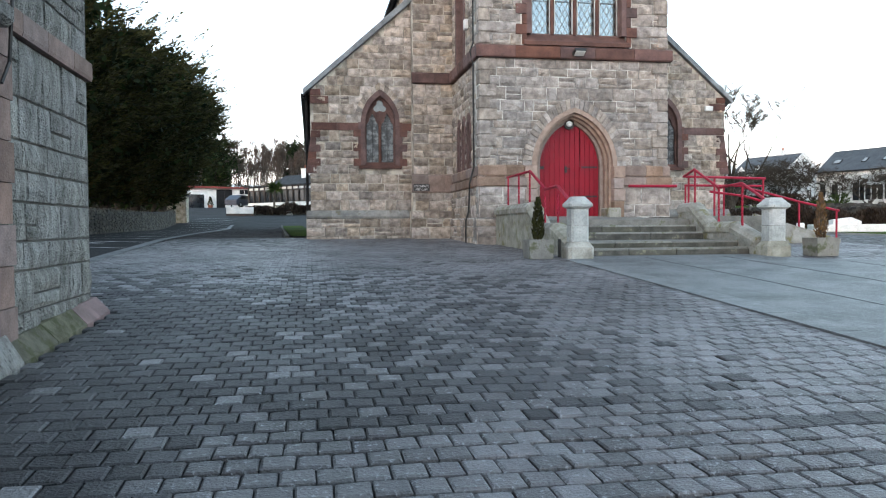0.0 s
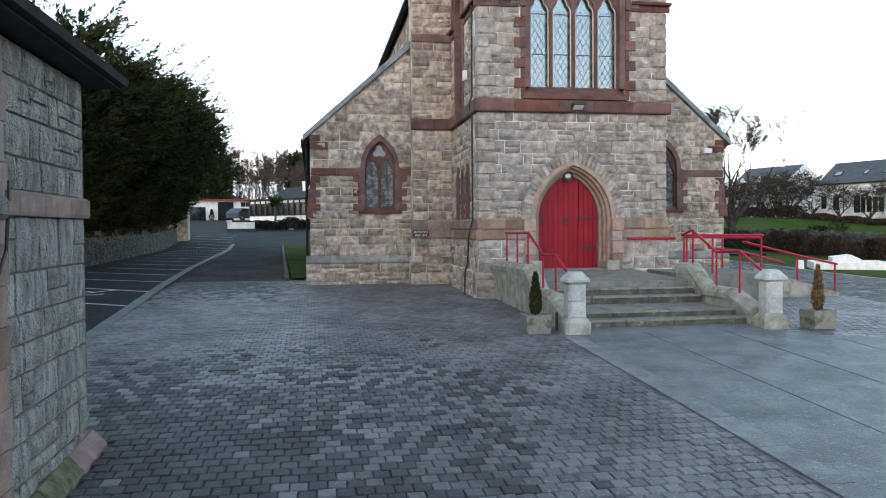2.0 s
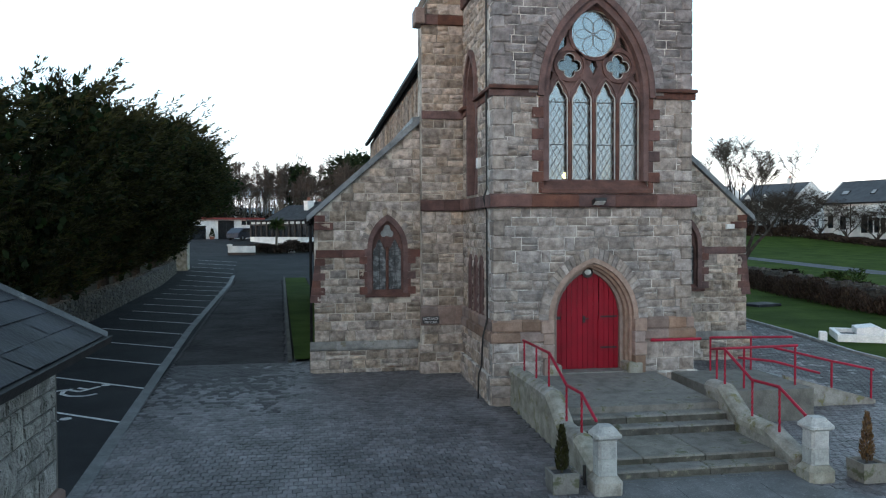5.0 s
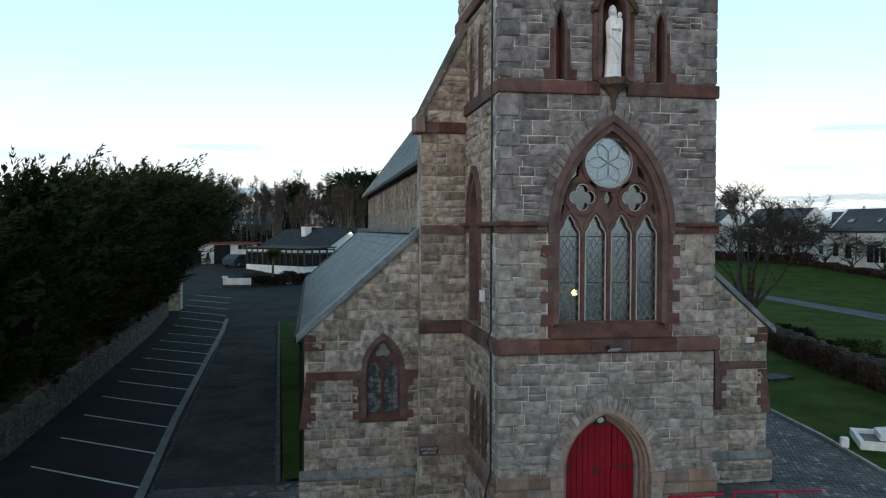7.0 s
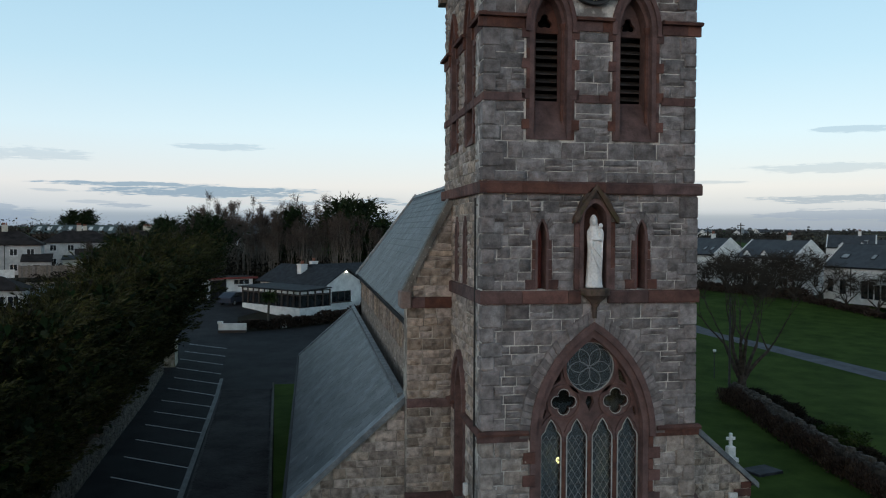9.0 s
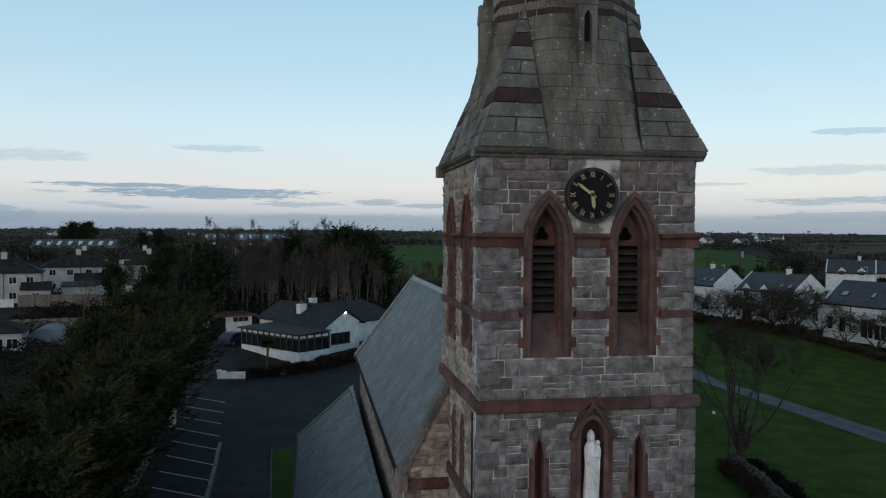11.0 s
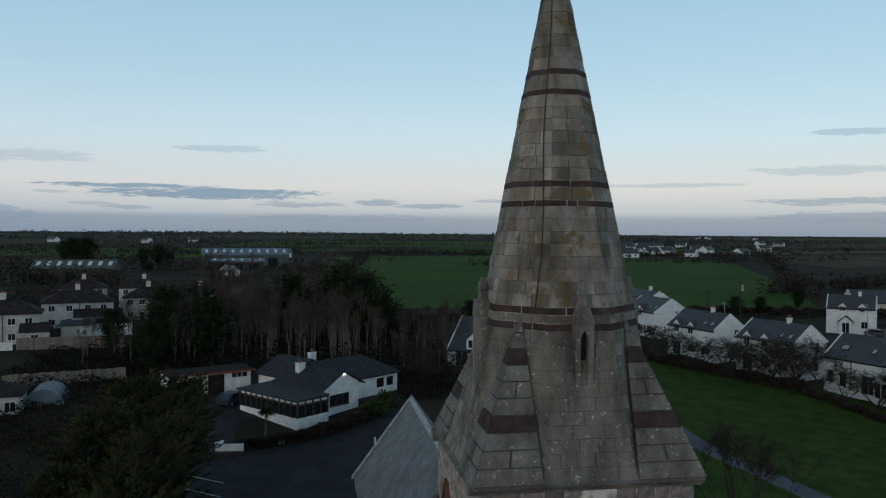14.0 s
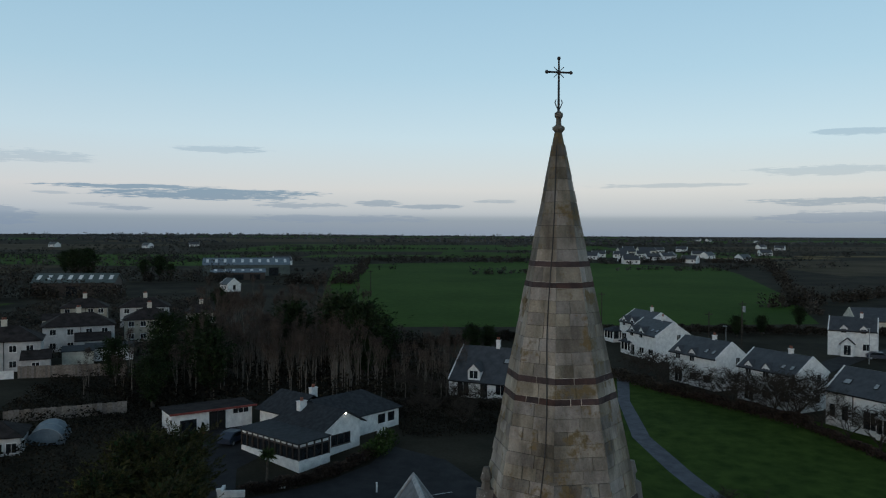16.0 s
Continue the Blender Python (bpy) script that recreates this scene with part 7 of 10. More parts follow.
# ---- car park markings, boundary wall ----
for k in range(18):
    y = -0.20 + 3.14 * k
    xr = -10.40 - 0.0435 * (y - 0.6) if y < 41 else -12.3 - (y - 41) * 0.06
    w = 0.055
    bay = sheet("bay_line", [(xr, y - w), (xr, y + w), (xr - 3.57, y + 2.42 + w), (xr - 3.57, y + 2.42 - w)], "white_line", 0.005, "white painted parking bay line on asphalt", "bay line")
    bay["group"] = "parking bay lines"
for cy in (-1.75, 1.5):
    mark = thing("wheelchair_marking", "white painted wheelchair symbol on the asphalt", "road marking", kind="structure")
    ax, ay = Vector((-0.80, 0.60, 0)), Vector((0.60, 0.80, 0))
    c = Vector((-12.0, cy + 1.35, zg(cy) + 0.007))
    bm = bmesh.new()
    stroke = [[(-0.55, 0.05), (-0.5, -0.25), (-0.2, -0.42), (0.15, -0.38), (0.38, -0.15), (0.42, 0.12)], [(0.05, 0.62), (0.0, 0.0), (0.45, 0.0), (0.62, -0.45), (0.85, -0.40)], [(0.0, 0.25), (0.38, 0.25)]]
    for line in stroke:
        for p, q in zip(line, line[1:]):
            d = Vector((q[0] - p[0], q[1] - p[1])).normalized() * 0.055
            quad = [(p[0] - d.y, p[1] + d.x), (p[0] + d.y, p[1] - d.x), (q[0] + d.y, q[1] - d.x), (q[0] - d.y, q[1] + d.x)]
            bm.faces.new([bm.verts.new(c + ax * u + ay * v) for u, v in quad])
    bm.faces.new([bm.verts.new(c + ax * (0.04 + u) + ay * (0.80 + v)) for u, v in circle((0, 0), 0.12, 14)])
    for v in bm.verts:
        v.co.z = zg(v.co.y) + 0.007
    part("symbol", bm, "white_line", mark)
for k in range(6):
    y = 44 + 3.0 * k
    bay = sheet("bay_line", [(4.2, y), (4.2, y + 0.1), (8.0, y + 1.1), (8.0, y + 1.0)], "white_line", 0.005, "white painted parking bay line on asphalt", "bay line")
    bay["group"] = "parking bay lines"

bwall = thing("boundary_wall", "low rubble stone boundary wall with upright coping stones", "wall", kind="structure")
WL = [(-15.2, -8.0), (-15.35, 5.0), (-15.9, 20.0), (-16.9, 44.5)]
vs, fs = [], []
rr = random.Random(61)
for (x0, y0), (x1, y1) in zip(WL, WL[1:]):
    bm = bmesh.new()
    quad = [(x0 - 0.22, y0), (x0 + 0.18, y0), (x1 + 0.18, y1), (x1 - 0.22, y1)]
    lo, hi = [bm.verts.new((x, y, zg(y) - 0.2)) for x, y in quad], [bm.verts.new((x, y, zg(y) + 0.95)) for x, y in quad]
    bm.faces.new(hi)
    for i in range(4):
        bm.faces.new((lo[i], lo[(i + 1) % 4], hi[(i + 1) % 4], hi[i]))
    part("wall_core", bm, "joint", bwall)
    n_ = int((y1 - y0) / 0.16)
    for k in range(n_):
        y = y0 + (y1 - y0) * (k + 0.5) / n_
        x = x0 + (x1 - x0) * (k + 0.5) / n_
        z = zg(y) + 0.93
        h, t, w = rr.uniform(0.13, 0.27), rr.uniform(0.05, 0.07), rr.uniform(0.16, 0.21)
        o = len(vs)
        vs += [(x - w, y - t, z), (x + w, y - t, z), (x + w, y + t, z), (x - w, y + t, z), (x - w * 0.6, y - t, z + h), (x + w * 0.6, y - t, z + h * 0.9), (x + w * 0.6, y + t, z + h * 0.9), (x - w * 0.6, y + t, z + h)]
        fs += [[i + o for i in f] for f in ((4, 5, 6, 7), (0, 1, 5, 4), (1, 2, 6, 5), (2, 3, 7, 6), (3, 0, 4, 7))]
    y = y0
    while y < y1:
        x = x0 + (x1 - x0) * (y - y0) / (y1 - y0) + 0.18
        z = zg(y) - 0.05
        wd = rr.uniform(0.2, 0.45)
        while z < zg(y) + 0.92:
            h = rr.uniform(0.14, 0.26)
            o = len(vs)
            d = rr.uniform(0.02, 0.06)
            g = 0.012
            vs += [(x - 0.02, y + g, z + g), (x - 0.02, y + wd - g, z + g), (x - 0.02, y + wd - g, z + h - g), (x - 0.02, y + g, z + h - g), (x + d, y + g * 3, z + g * 3), (x + d, y + wd - g * 3, z + g * 3), (x + d, y + wd - g * 3, z + h - g * 3), (x + d, y + g * 3, z + h - g * 3)]
            fs += [[i + o for i in f] for f in ((4, 5, 6, 7), (0, 1, 5, 4), (1, 2, 6, 5), (2, 3, 7, 6), (3, 0, 4, 7))]
            z += h
        y += wd
tagged(part("rubble", (vs, fs), "rubble", bwall), kind="stuff")

# ---- trees ----
def conifer(seed, height, spread, name="conifer", lean=0.0, count=13500, label="", groupname="cypress row", material="conifer", plume=0.30, flat=0.11):
    """A wind-shaped cypress: tapered trunk, limbs, and a crown of many feathery plumes, dense down to the ground."""
    rr = random.Random(seed)
    root = thing(name, label, "tree", group=groupname)
    bm = tube(bmesh.new(), (0, 0, -0.3), (0.1, 0, height * 0.45), 0.34, 0.22, 8)
    tube(bm, (0.1, 0, height * 0.45), (lean * 0.8, 0, height * 0.92), 0.22, 0.05, 8)
    limbs = []
    for k in range(120):
        t = 0.17 + 0.80 * (k + rr.random()) / 120
        a = k * 2.4 + rr.uniform(-0.4, 0.4)
        reach = spread * (0.10 + 0.90 * min(1, t * 1.65) ** 1.35) * (1 - max(0, t - 0.68) * 1.9) * rr.uniform(0.66, 1.14)
        z0 = t * height * 0.88
        tip = Vector((math.cos(a) * reach + lean * t * t + 0.25, math.sin(a) * reach, z0 + reach * rr.uniform(0.10, 0.50) + 0.3 * t))
        base = Vector((lean * 0.85 * t * t, 0, z0))
        limbs.append((base, tip))
        if k % 8 == 0:
            bl = tube(bmesh.new(), base, tip, 0.07 * (1.1 - t), 0.015, 5, caps=False)
            part("limb", bl, "bark_dark", root)
    part("trunk", bm, "bark_dark", root)
    plumes = []
    for base, tip in limbs:
        d = (tip - base).normalized()
        for _ in range(6):
            f = rr.uniform(0.35, 1.0)
            o = Vector((rr.gauss(0, 1), rr.gauss(0, 1), rr.gauss(0, 0.7))) * 0.24 * (tip - base).length ** 0.6
            plumes.append((base.lerp(tip, f) + o, (d + o * 0.5 + Vector((0.3, 0, 0.35))).normalized(), rr.uniform(0.5, 1.15)))
    pts = []
    for i in range(count):
        p, d, L = plumes[i % len(plumes)]
        f = rr.random()
        r_ = 0.19 * L * (1 - f) ** 0.7
        off = Vector((rr.gauss(0, 1), rr.gauss(0, 1), rr.gauss(0, 0.8))) * r_ * 0.62
        pts.append((p + d * L * (f - 0.3) + off, d * 1.3 + off.normalized() * 0.75))
    leafy(pts, plume, material, "crown", root, rr, flat)
    # added core leaves, darker than the cypress plumes: inner shade put into colour
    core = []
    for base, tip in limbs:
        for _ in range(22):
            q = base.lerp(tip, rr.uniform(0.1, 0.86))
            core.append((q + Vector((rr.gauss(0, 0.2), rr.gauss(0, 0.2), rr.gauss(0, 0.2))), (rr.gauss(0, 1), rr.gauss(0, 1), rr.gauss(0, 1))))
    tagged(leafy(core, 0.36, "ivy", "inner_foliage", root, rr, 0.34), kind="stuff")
    return root


CL = "tall dark wind-shaped cypress with ragged dense foliage"
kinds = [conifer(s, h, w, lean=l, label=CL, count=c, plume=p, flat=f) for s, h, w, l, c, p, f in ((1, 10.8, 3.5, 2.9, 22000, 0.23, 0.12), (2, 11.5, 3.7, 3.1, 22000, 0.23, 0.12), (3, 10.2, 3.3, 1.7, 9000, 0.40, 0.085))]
# cypresses from y -15 back are unseen, added to block light from the left
row = [(-17.6, 1.5, 0.729, 1), (-17.6, 6.0, 0.768, 0), (-16.4, 10.8, 0.827, 1), (-16.3, 15.0, 0.847, 0), (-16.8, 19.5, 0.857, 1), (-16.8, 24.0, 0.946, 0), (-17.1, 28.5, 0.936, 1), (-17.2, 33.0, 1.005, 0), (-17.1, 38.0, 0.936, 1), (-17.3, 42.5, 0.946, 0), (-17.9, 47.0, 0.916, 1), (-18.4, 51.5, 0.965, 0), (-20.8, 49.5, 1.05, 2), (-21.2, 4.0, 0.84, 2), (-21.4, 12.0, 0.90, 2), (-21.8, 20.0, 0.80, 2), (-21.8, 28.0, 0.70, 2), (-21.8, 36.0, 0.82, 2), (-21.6, 43.0, 0.98, 2), (-18.0, -4.0, 0.74, 1), (-18.2, -9.5, 0.8, 0), (-18.0, -15.0, 0.82, 2), (-18.3, -20.5, 0.85, 2), (-18.0, -26.0, 0.85, 2)]
rr = random.Random(9)
used = set()
for x, y, s, k in row:
    m = pose(x, y, zg(y), 0, 0, rr.uniform(-25, 25))
    if k in used:
        copy_thing(kinds[k], m).scale = (s, s, s)
    else:
        used.add(k)
        kinds[k].matrix_basis = m @ Matrix.Diagonal((s, s, s, 1))


def grow(bm, p, d, r, length, depth, rr, spread=0.55, up=0.12, kinks=3, thin=0.62, ends=None):
    """A limb that bends and forks; 'ends' gathers places for twigs."""
    p, d = Vector(p), Vector(d).normalized()
    for k in range(kinks):
        q = p + d * length / kinks
        tube(bm, p, q, r, r * 0.86, 6 if r > 0.05 else 4 if r > 0.02 else 3, caps=False)
        if ends is not None and depth <= 1:
            ends.append((p.lerp(q, rr.random()), d.copy()))
        p, r = q, r * 0.86
        d = (d + Vector((rr.gauss(0, 0.16), rr.gauss(0, 0.16), rr.gauss(0, 0.10) + up * 0.4))).normalized()
    if depth <= 0:
        return
    for _ in range(rr.choice((2, 3, 3))):
        e = (d + Vector((rr.gauss(0, spread), rr.gauss(0, spread), rr.gauss(up, spread * 0.6)))).normalized()
        grow(bm, p, e, r * rr.uniform(thin - 0.08, thin + 0.1), length * rr.uniform(0.62, 0.86), depth - 1, rr, spread, up, kinks, thin, ends)


def bare_tree(seed, trunk, r, length, depth, label, name="bare_tree", spread=0.5, up=0.15, material="bark", group="", first=None, twigs=0, twig=0.8, low=0.8, thin=0.016):
    rr = random.Random(seed)
    root = thing(name, label, "tree", group=group)
    bm = bmesh.new()
    tube(bm, (0, 0, -0.3), (rr.uniform(-0.1, 0.1), 0, trunk), r * 1.25, r, 8, caps=False)
    part("trunk", bm, material, root)
    bm = bmesh.new()
    ends = []
    for k in range(first or 4):
        a = k * math.tau / (first or 4) + rr.uniform(-0.4, 0.4)
        grow(bm, (0, 0, trunk * rr.uniform(low, 1.0)), (math.cos(a) * spread * 1.3, math.sin(a) * spread * 1.3, 1), r * 0.6, length, depth, rr, spread, up, ends=ends)
    part("crown", bm, material, root)
    if twigs:
        pts = []
        for _ in range(twigs):
            p, d = ends[rr.randrange(len(ends))]
            pts.append((p, d + Vector((rr.gauss(0, 0.5), rr.gauss(0, 0.5), rr.gauss(0.15, 0.4)))))
        tagged(leafy(pts, twig, {"bark_dark": "bark_dark", "bark_pale": "twig_wood"}.get(material, "twig"), "twig_haze", root, rr, thin), kind="stuff")
    return root


yard = bare_tree(4, 1.9, 0.27, 2.85, 4, "leafless broad tree on the lawn behind the church", spread=0.36, up=0.26, material="bark_dark", first=6, twigs=3600, twig=0.7, low=0.6, thin=0.007)
yard.matrix_basis = pose(22.0, 31.0, zg(31), 0, 0, 30) @ Matrix.Diagonal((0.98, 0.98, 0.94, 1))
pole1 = thing("dark_pole", "slim dark pole standing beside the bare tree", "pole")
part("shaft", tube(bmesh.new(), (21.2, 31.2, 0.2), (21.2, 31.2, 7.2), 0.08, 0.06, 8), "iron", pole1)
ball = thing("globe_lamp", "small pale globe lamp on a post in the lawn", "lamp")
part("post", tube(bmesh.new(), (24.0, 38.2, 0.3), (24.0, 38.2, 2.5), 0.04, sides=6), "iron", ball)
bm = bmesh.new()
bmesh.ops.create_uvsphere(bm, u_segments=10, v_segments=6, radius=0.13, matrix=Matrix.Translation((24.0, 38.2, 2.6)))
part("globe", bm, "white", ball, "", True)


def shrub(points, size, material, name, label, rr, category="shrub", kind="", group="", twigs=None):
    root = thing(name, label, category, kind=kind, group=group)
    leafy(points, size, material, "foliage", root, rr, 0.22)
    return root


def hedge_points(line, half_w, height, density, rr, base=zg):
    pts = []
    for (x0, y0), (x1, y1) in zip(line, line[1:]):
        length = math.dist((x0, y0), (x1, y1))
        for _ in range(int(length * density)):
            t = rr.random()
            x, y = x0 + (x1 - x0) * t, y0 + (y1 - y0) * t
            bump = 0.8 + 0.35 * math.sin(x * 1.7 + y * 1.1) * math.sin(y * 0.73 + x * 0.4)
            h = height * bump * rr.random() ** 0.6
            a = rr.uniform(0, math.tau)
            w = half_w * rr.uniform(0.2, 1.0) * (1.1 - 0.5 * h / height)
            pts.append(((x + math.cos(a) * w, y + math.sin(a) * w, base(y) + h), (math.cos(a), math.sin(a), 0.9)))
    return pts


rr = random.Random(77)
right_wall = thing("garden_wall", "grey rubble garden wall with upright coping stones", "wall", kind="structure")
RW = [(21.7, 31.5), (21.2, 27.5), (19.9, 22.0), (19.0, 17.5), (18.6, 13.0), (19.0, 5.0), (20.0, -4.0)]
vs, fs = [], []
for (x0, y0), (x1, y1) in zip(RW, RW[1:]):
    bm = bmesh.new()
    quad = [(x0 - 0.18, y0), (x0 + 0.18, y0), (x1 + 0.18, y1), (x1 - 0.18, y1)]
    lo, hi = [bm.verts.new((x, y, zg(y) - 0.2)) for x, y in quad], [bm.verts.new((x, y, zg(y) + 1.0)) for x, y in quad]
    bm.faces.new(hi)
    for i in range(4):
        bm.faces.new((lo[i], lo[(i + 1) % 4], hi[(i + 1) % 4], hi[i]))
    part("wall_run", bm, "rubble_dark", right_wall)
    n_ = int(math.dist((x0, y0), (x1, y1)) / 0.24)
    for k in range(n_):
        t = (k + 0.5) / n_
        x, y = x0 + (x1 - x0) * t, y0 + (y1 - y0) * t
        z, h, w, d = zg(y) + 0.98, rr.uniform(0.12, 0.30), rr.uniform(0.13, 0.18), rr.uniform(0.07, 0.10)
        o = len(vs)
        vs += [(x - w, y - d, z), (x + w, y - d, z), (x + w, y + d, z), (x - w, y + d, z), (x - w * 0.7, y - d * 0.7, z + h), (x + w * 0.7, y - d * 0.7, z + h), (x + w * 0.7, y + d * 0.7, z + h), (x - w * 0.7, y + d * 0.7, z + h)]
        fs += [[i + o for i in f] for f in ((4, 5, 6, 7), (0, 1, 5, 4), (1, 2, 6, 5), (2, 3, 7, 6), (3, 0, 4, 7))]
    y = min(y0, y1)
    while y < max(y0, y1):
        t = (y - y0) / (y1 - y0)
        x, z, wd = x0 + (x1 - x0) * t - 0.18, zg(y) - 0.05, rr.uniform(0.25, 0.5)
        while z < zg(y) + 0.96:
            h, d, g, o = rr.uniform(0.15, 0.27), rr.uniform(0.02, 0.06), 0.012, len(vs)
            vs += [(x + 0.02, y + g, z + g), (x + 0.02, y + wd - g, z + g), (x + 0.02, y + wd - g, z + h - g), (x + 0.02, y + g, z + h - g), (x - d, y + g * 3, z + g * 3), (x - d, y + wd - g * 3, z + g * 3), (x - d, y + wd - g * 3, z + h - g * 3), (x - d, y + g * 3, z + h - g * 3)]
            fs += [[i + o for i in f] for f in ((7, 6, 5, 4), (4, 5, 1, 0), (5, 6, 2, 1), (6, 7, 3, 2), (7, 4, 0, 3))]
            z += h
        y += wd
tagged(part("rubble", (vs, fs), "rubble_dark", right_wall), kind="stuff")
shrub(hedge_points([(22.8, 31.5), (22.1, 27.5), (20.9, 22.0)], 0.9, 1.1, 1300, rr), 0.15, "bramble", "hedge", "brown leafless hedge behind the garden wall", rr, "hedge")
shrub(hedge_points([(20.8, 21.5), (19.9, 17.0)], 0.7, 1.7, 1500, rr), 0.14, "bush_green", "bramble_clump", "dark evergreen brambles spilling over the garden wall", rr, "shrub")
shrub(hedge_points([(19.9, 17.0), (19.6, 12.0), (20.0, 4.0)], 0.6, 1.0, 1300, rr), 0.14, "bramble", "hedge", "low brown hedge behind the garden wall", rr, "hedge")

front_hedge = hedge_points([(20.9, 31.5), (20.5, 27.5), (19.2, 22.0), (18.3, 17.5), (17.9, 13.0), (18.3, 5.0), (19.2, -3.0)], 0.5, 1.1, 1300, rr)
shrub([(p, (d[0] * 0.35, d[1] * 0.35, 1.0)) for p, d in front_hedge], 0.15, "bush", "hedge", "brown twiggy winter hedge grown against the garden wall", rr, "hedge")

# ---- grave on the lawn ----
grave = thing("white_grave", "low white marble grave surround with sloping tablet", "grave", pose(12.4, 6.6, zg(6.6) + 0.02, 0, 0, -28))
for a in ((-1.2, 1.2, -0.95, -0.80), (-1.2, 1.2, 0.80, 0.95), (-1.2, -1.05, -0.8, 0.8), (1.05, 1.2, -0.8, 0.8)):
    part("kerb_slab", B(*a, 0, 0.26, bevel=0.015), "statue", grave)
part("tablet", prism(bmesh.new(), [(-0.55, -0.5, 0.22), (0.35, -0.5, 0.22), (0.35, -0.5, 0.36), (0.05, -0.5, 0.50), (-0.55, -0.5, 0.42)], (0, 1.0, 0)), "statue", grave, "sloping white tablet")
part("corner_block", B(-1.75, -1.5, -0.9, -0.65, 0, 0.32, bevel=0.03), "statue", grave)
part("bed", B(-1.05, 1.05, -0.8, 0.8, 0.0, 0.12), "concrete", grave)
# ---- houses ----
def window(parent, f, u, v, w, h, bars=1, frame_mat="white", glass_mat="pane", d=0.0):
    """A window: frame, sill and a pane coloured dark as an unlit room, on a wall's plane."""
    t = 0.06
    root = part("window", ring(f, [(u - w / 2 + t, v + t), (u - w / 2 + t, v + h - t), (u + w / 2 - t, v + h - t), (u + w / 2 - t, v + t), (u - w / 2 + t, v + t)],
                               [(u - w / 2, v), (u - w / 2, v + h), (u + w / 2, v + h), (u + w / 2, v), (u - w / 2, v)], d + 0.005, d + 0.05), frame_mat, parent)
    part("pane", prism(bmesh.new(), [f.at(u - w / 2 + t, v + t, d + 0.008), f.at(u + w / 2 - t, v + t, d + 0.008), f.at(u + w / 2 - t, v + h - t, d + 0.008), f.at(u - w / 2 + t, v + h - t, d + 0.008)], f.n * 0.012), "night_pane", root)
    for k in range(bars):
        x = u - w / 2 + w * (k + 1) / (bars + 1)
        part("glazing_bar", prism(bmesh.new(), [f.at(x - 0.025, v + t, d + 0.01), f.at(x + 0.025, v + t, d + 0.01), f.at(x + 0.025, v + h - t, d + 0.01), f.at(x - 0.025, v + h - t, d + 0.01)], f.n * 0.035), frame_mat, root)
    part("sill", prism(bmesh.new(), [f.at(u - w / 2 - 0.05, v - 0.08, d + 0.0), f.at(u + w / 2 + 0.05, v - 0.08, d + 0.0), f.at(u + w / 2 + 0.05, v, d + 0.0), f.at(u - w / 2 - 0.05, v, d + 0.0)], f.n * 0.10), frame_mat, root)
    return root


# opaque pane; the darkness of the room behind is in its colour
M["night_pane"] = mat("dark_window_pane", (0.010, 0.012, 0.015), (0.022, 0.026, 0.030), 1.5, 0.12, 0.05, 4, gloss=0.6)
# aerial haze put into the tree colours: paler and greyer with distance
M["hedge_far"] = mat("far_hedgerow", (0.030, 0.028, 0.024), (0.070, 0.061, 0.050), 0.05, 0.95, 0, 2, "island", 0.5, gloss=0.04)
M["hedge_mid"] = mat("hazed_hedgerow", (0.036, 0.038, 0.034), (0.085, 0.083, 0.074), 0.05, 0.95, 0, 2, "island", 0.5, gloss=0.04)
M["wood_far"] = mat("hazed_woods", (0.075, 0.080, 0.082), (0.13, 0.135, 0.135), 0.02, 0.95, 0, 0.5, "island", 0.4, gloss=0.02)
M["bark_pale"] = mat("pale_birch_bark", (0.085, 0.074, 0.063), (0.175, 0.154, 0.131), 4, 0.95, 0.4, 30, gloss=0.1)
M["estate_white"] = mat("weathered_white_dash", (0.36, 0.36, 0.36), (0.54, 0.54, 0.53), 0.8, 0.92, 0.2, 30)
M["estate_cream"] = mat("weathered_cream_dash", (0.27, 0.25, 0.21), (0.40, 0.37, 0.31), 0.8, 0.92, 0.2, 30)
M["tile_brown"] = mat("brown_roof_tiles", (0.020, 0.017, 0.017), (0.046, 0.039, 0.037), 0.8, 0.9, 0.2, 8, gloss=0.1)


def roof_slab(parent, loop, thick=0.12, material="slate_dark", name="roof_slope"):
    p = [Vector(x) for x in loop]
    n_ = (p[1] - p[0]).cross(p[2] - p[0]).normalized()
    if n_.z < 0:
        n_ = -n_
    return part(name, prism(bmesh.new(), p, n_ * thick), material, parent)


def chimney(parent, x, y, z0, z1, w=0.55, d=0.5, pots=2, material="white"):
    c = part("chimney", B(x - w / 2, x + w / 2, y - d / 2, y + d / 2, z0, z1), material, parent)
    part("chimney_cap", B(x - w / 2 - 0.06, x + w / 2 + 0.06, y - d / 2 - 0.06, y + d / 2 + 0.06, z1, z1 + 0.10), material, c)
    for k in range(pots):
        px_ = x + (k - (pots - 1) / 2) * 0.26
        part("chimney_pot", tube(bmesh.new(), (px_, y, z1 + 0.1), (px_, y, z1 + 0.5), 0.10, 0.08, 8), "terracotta", c)


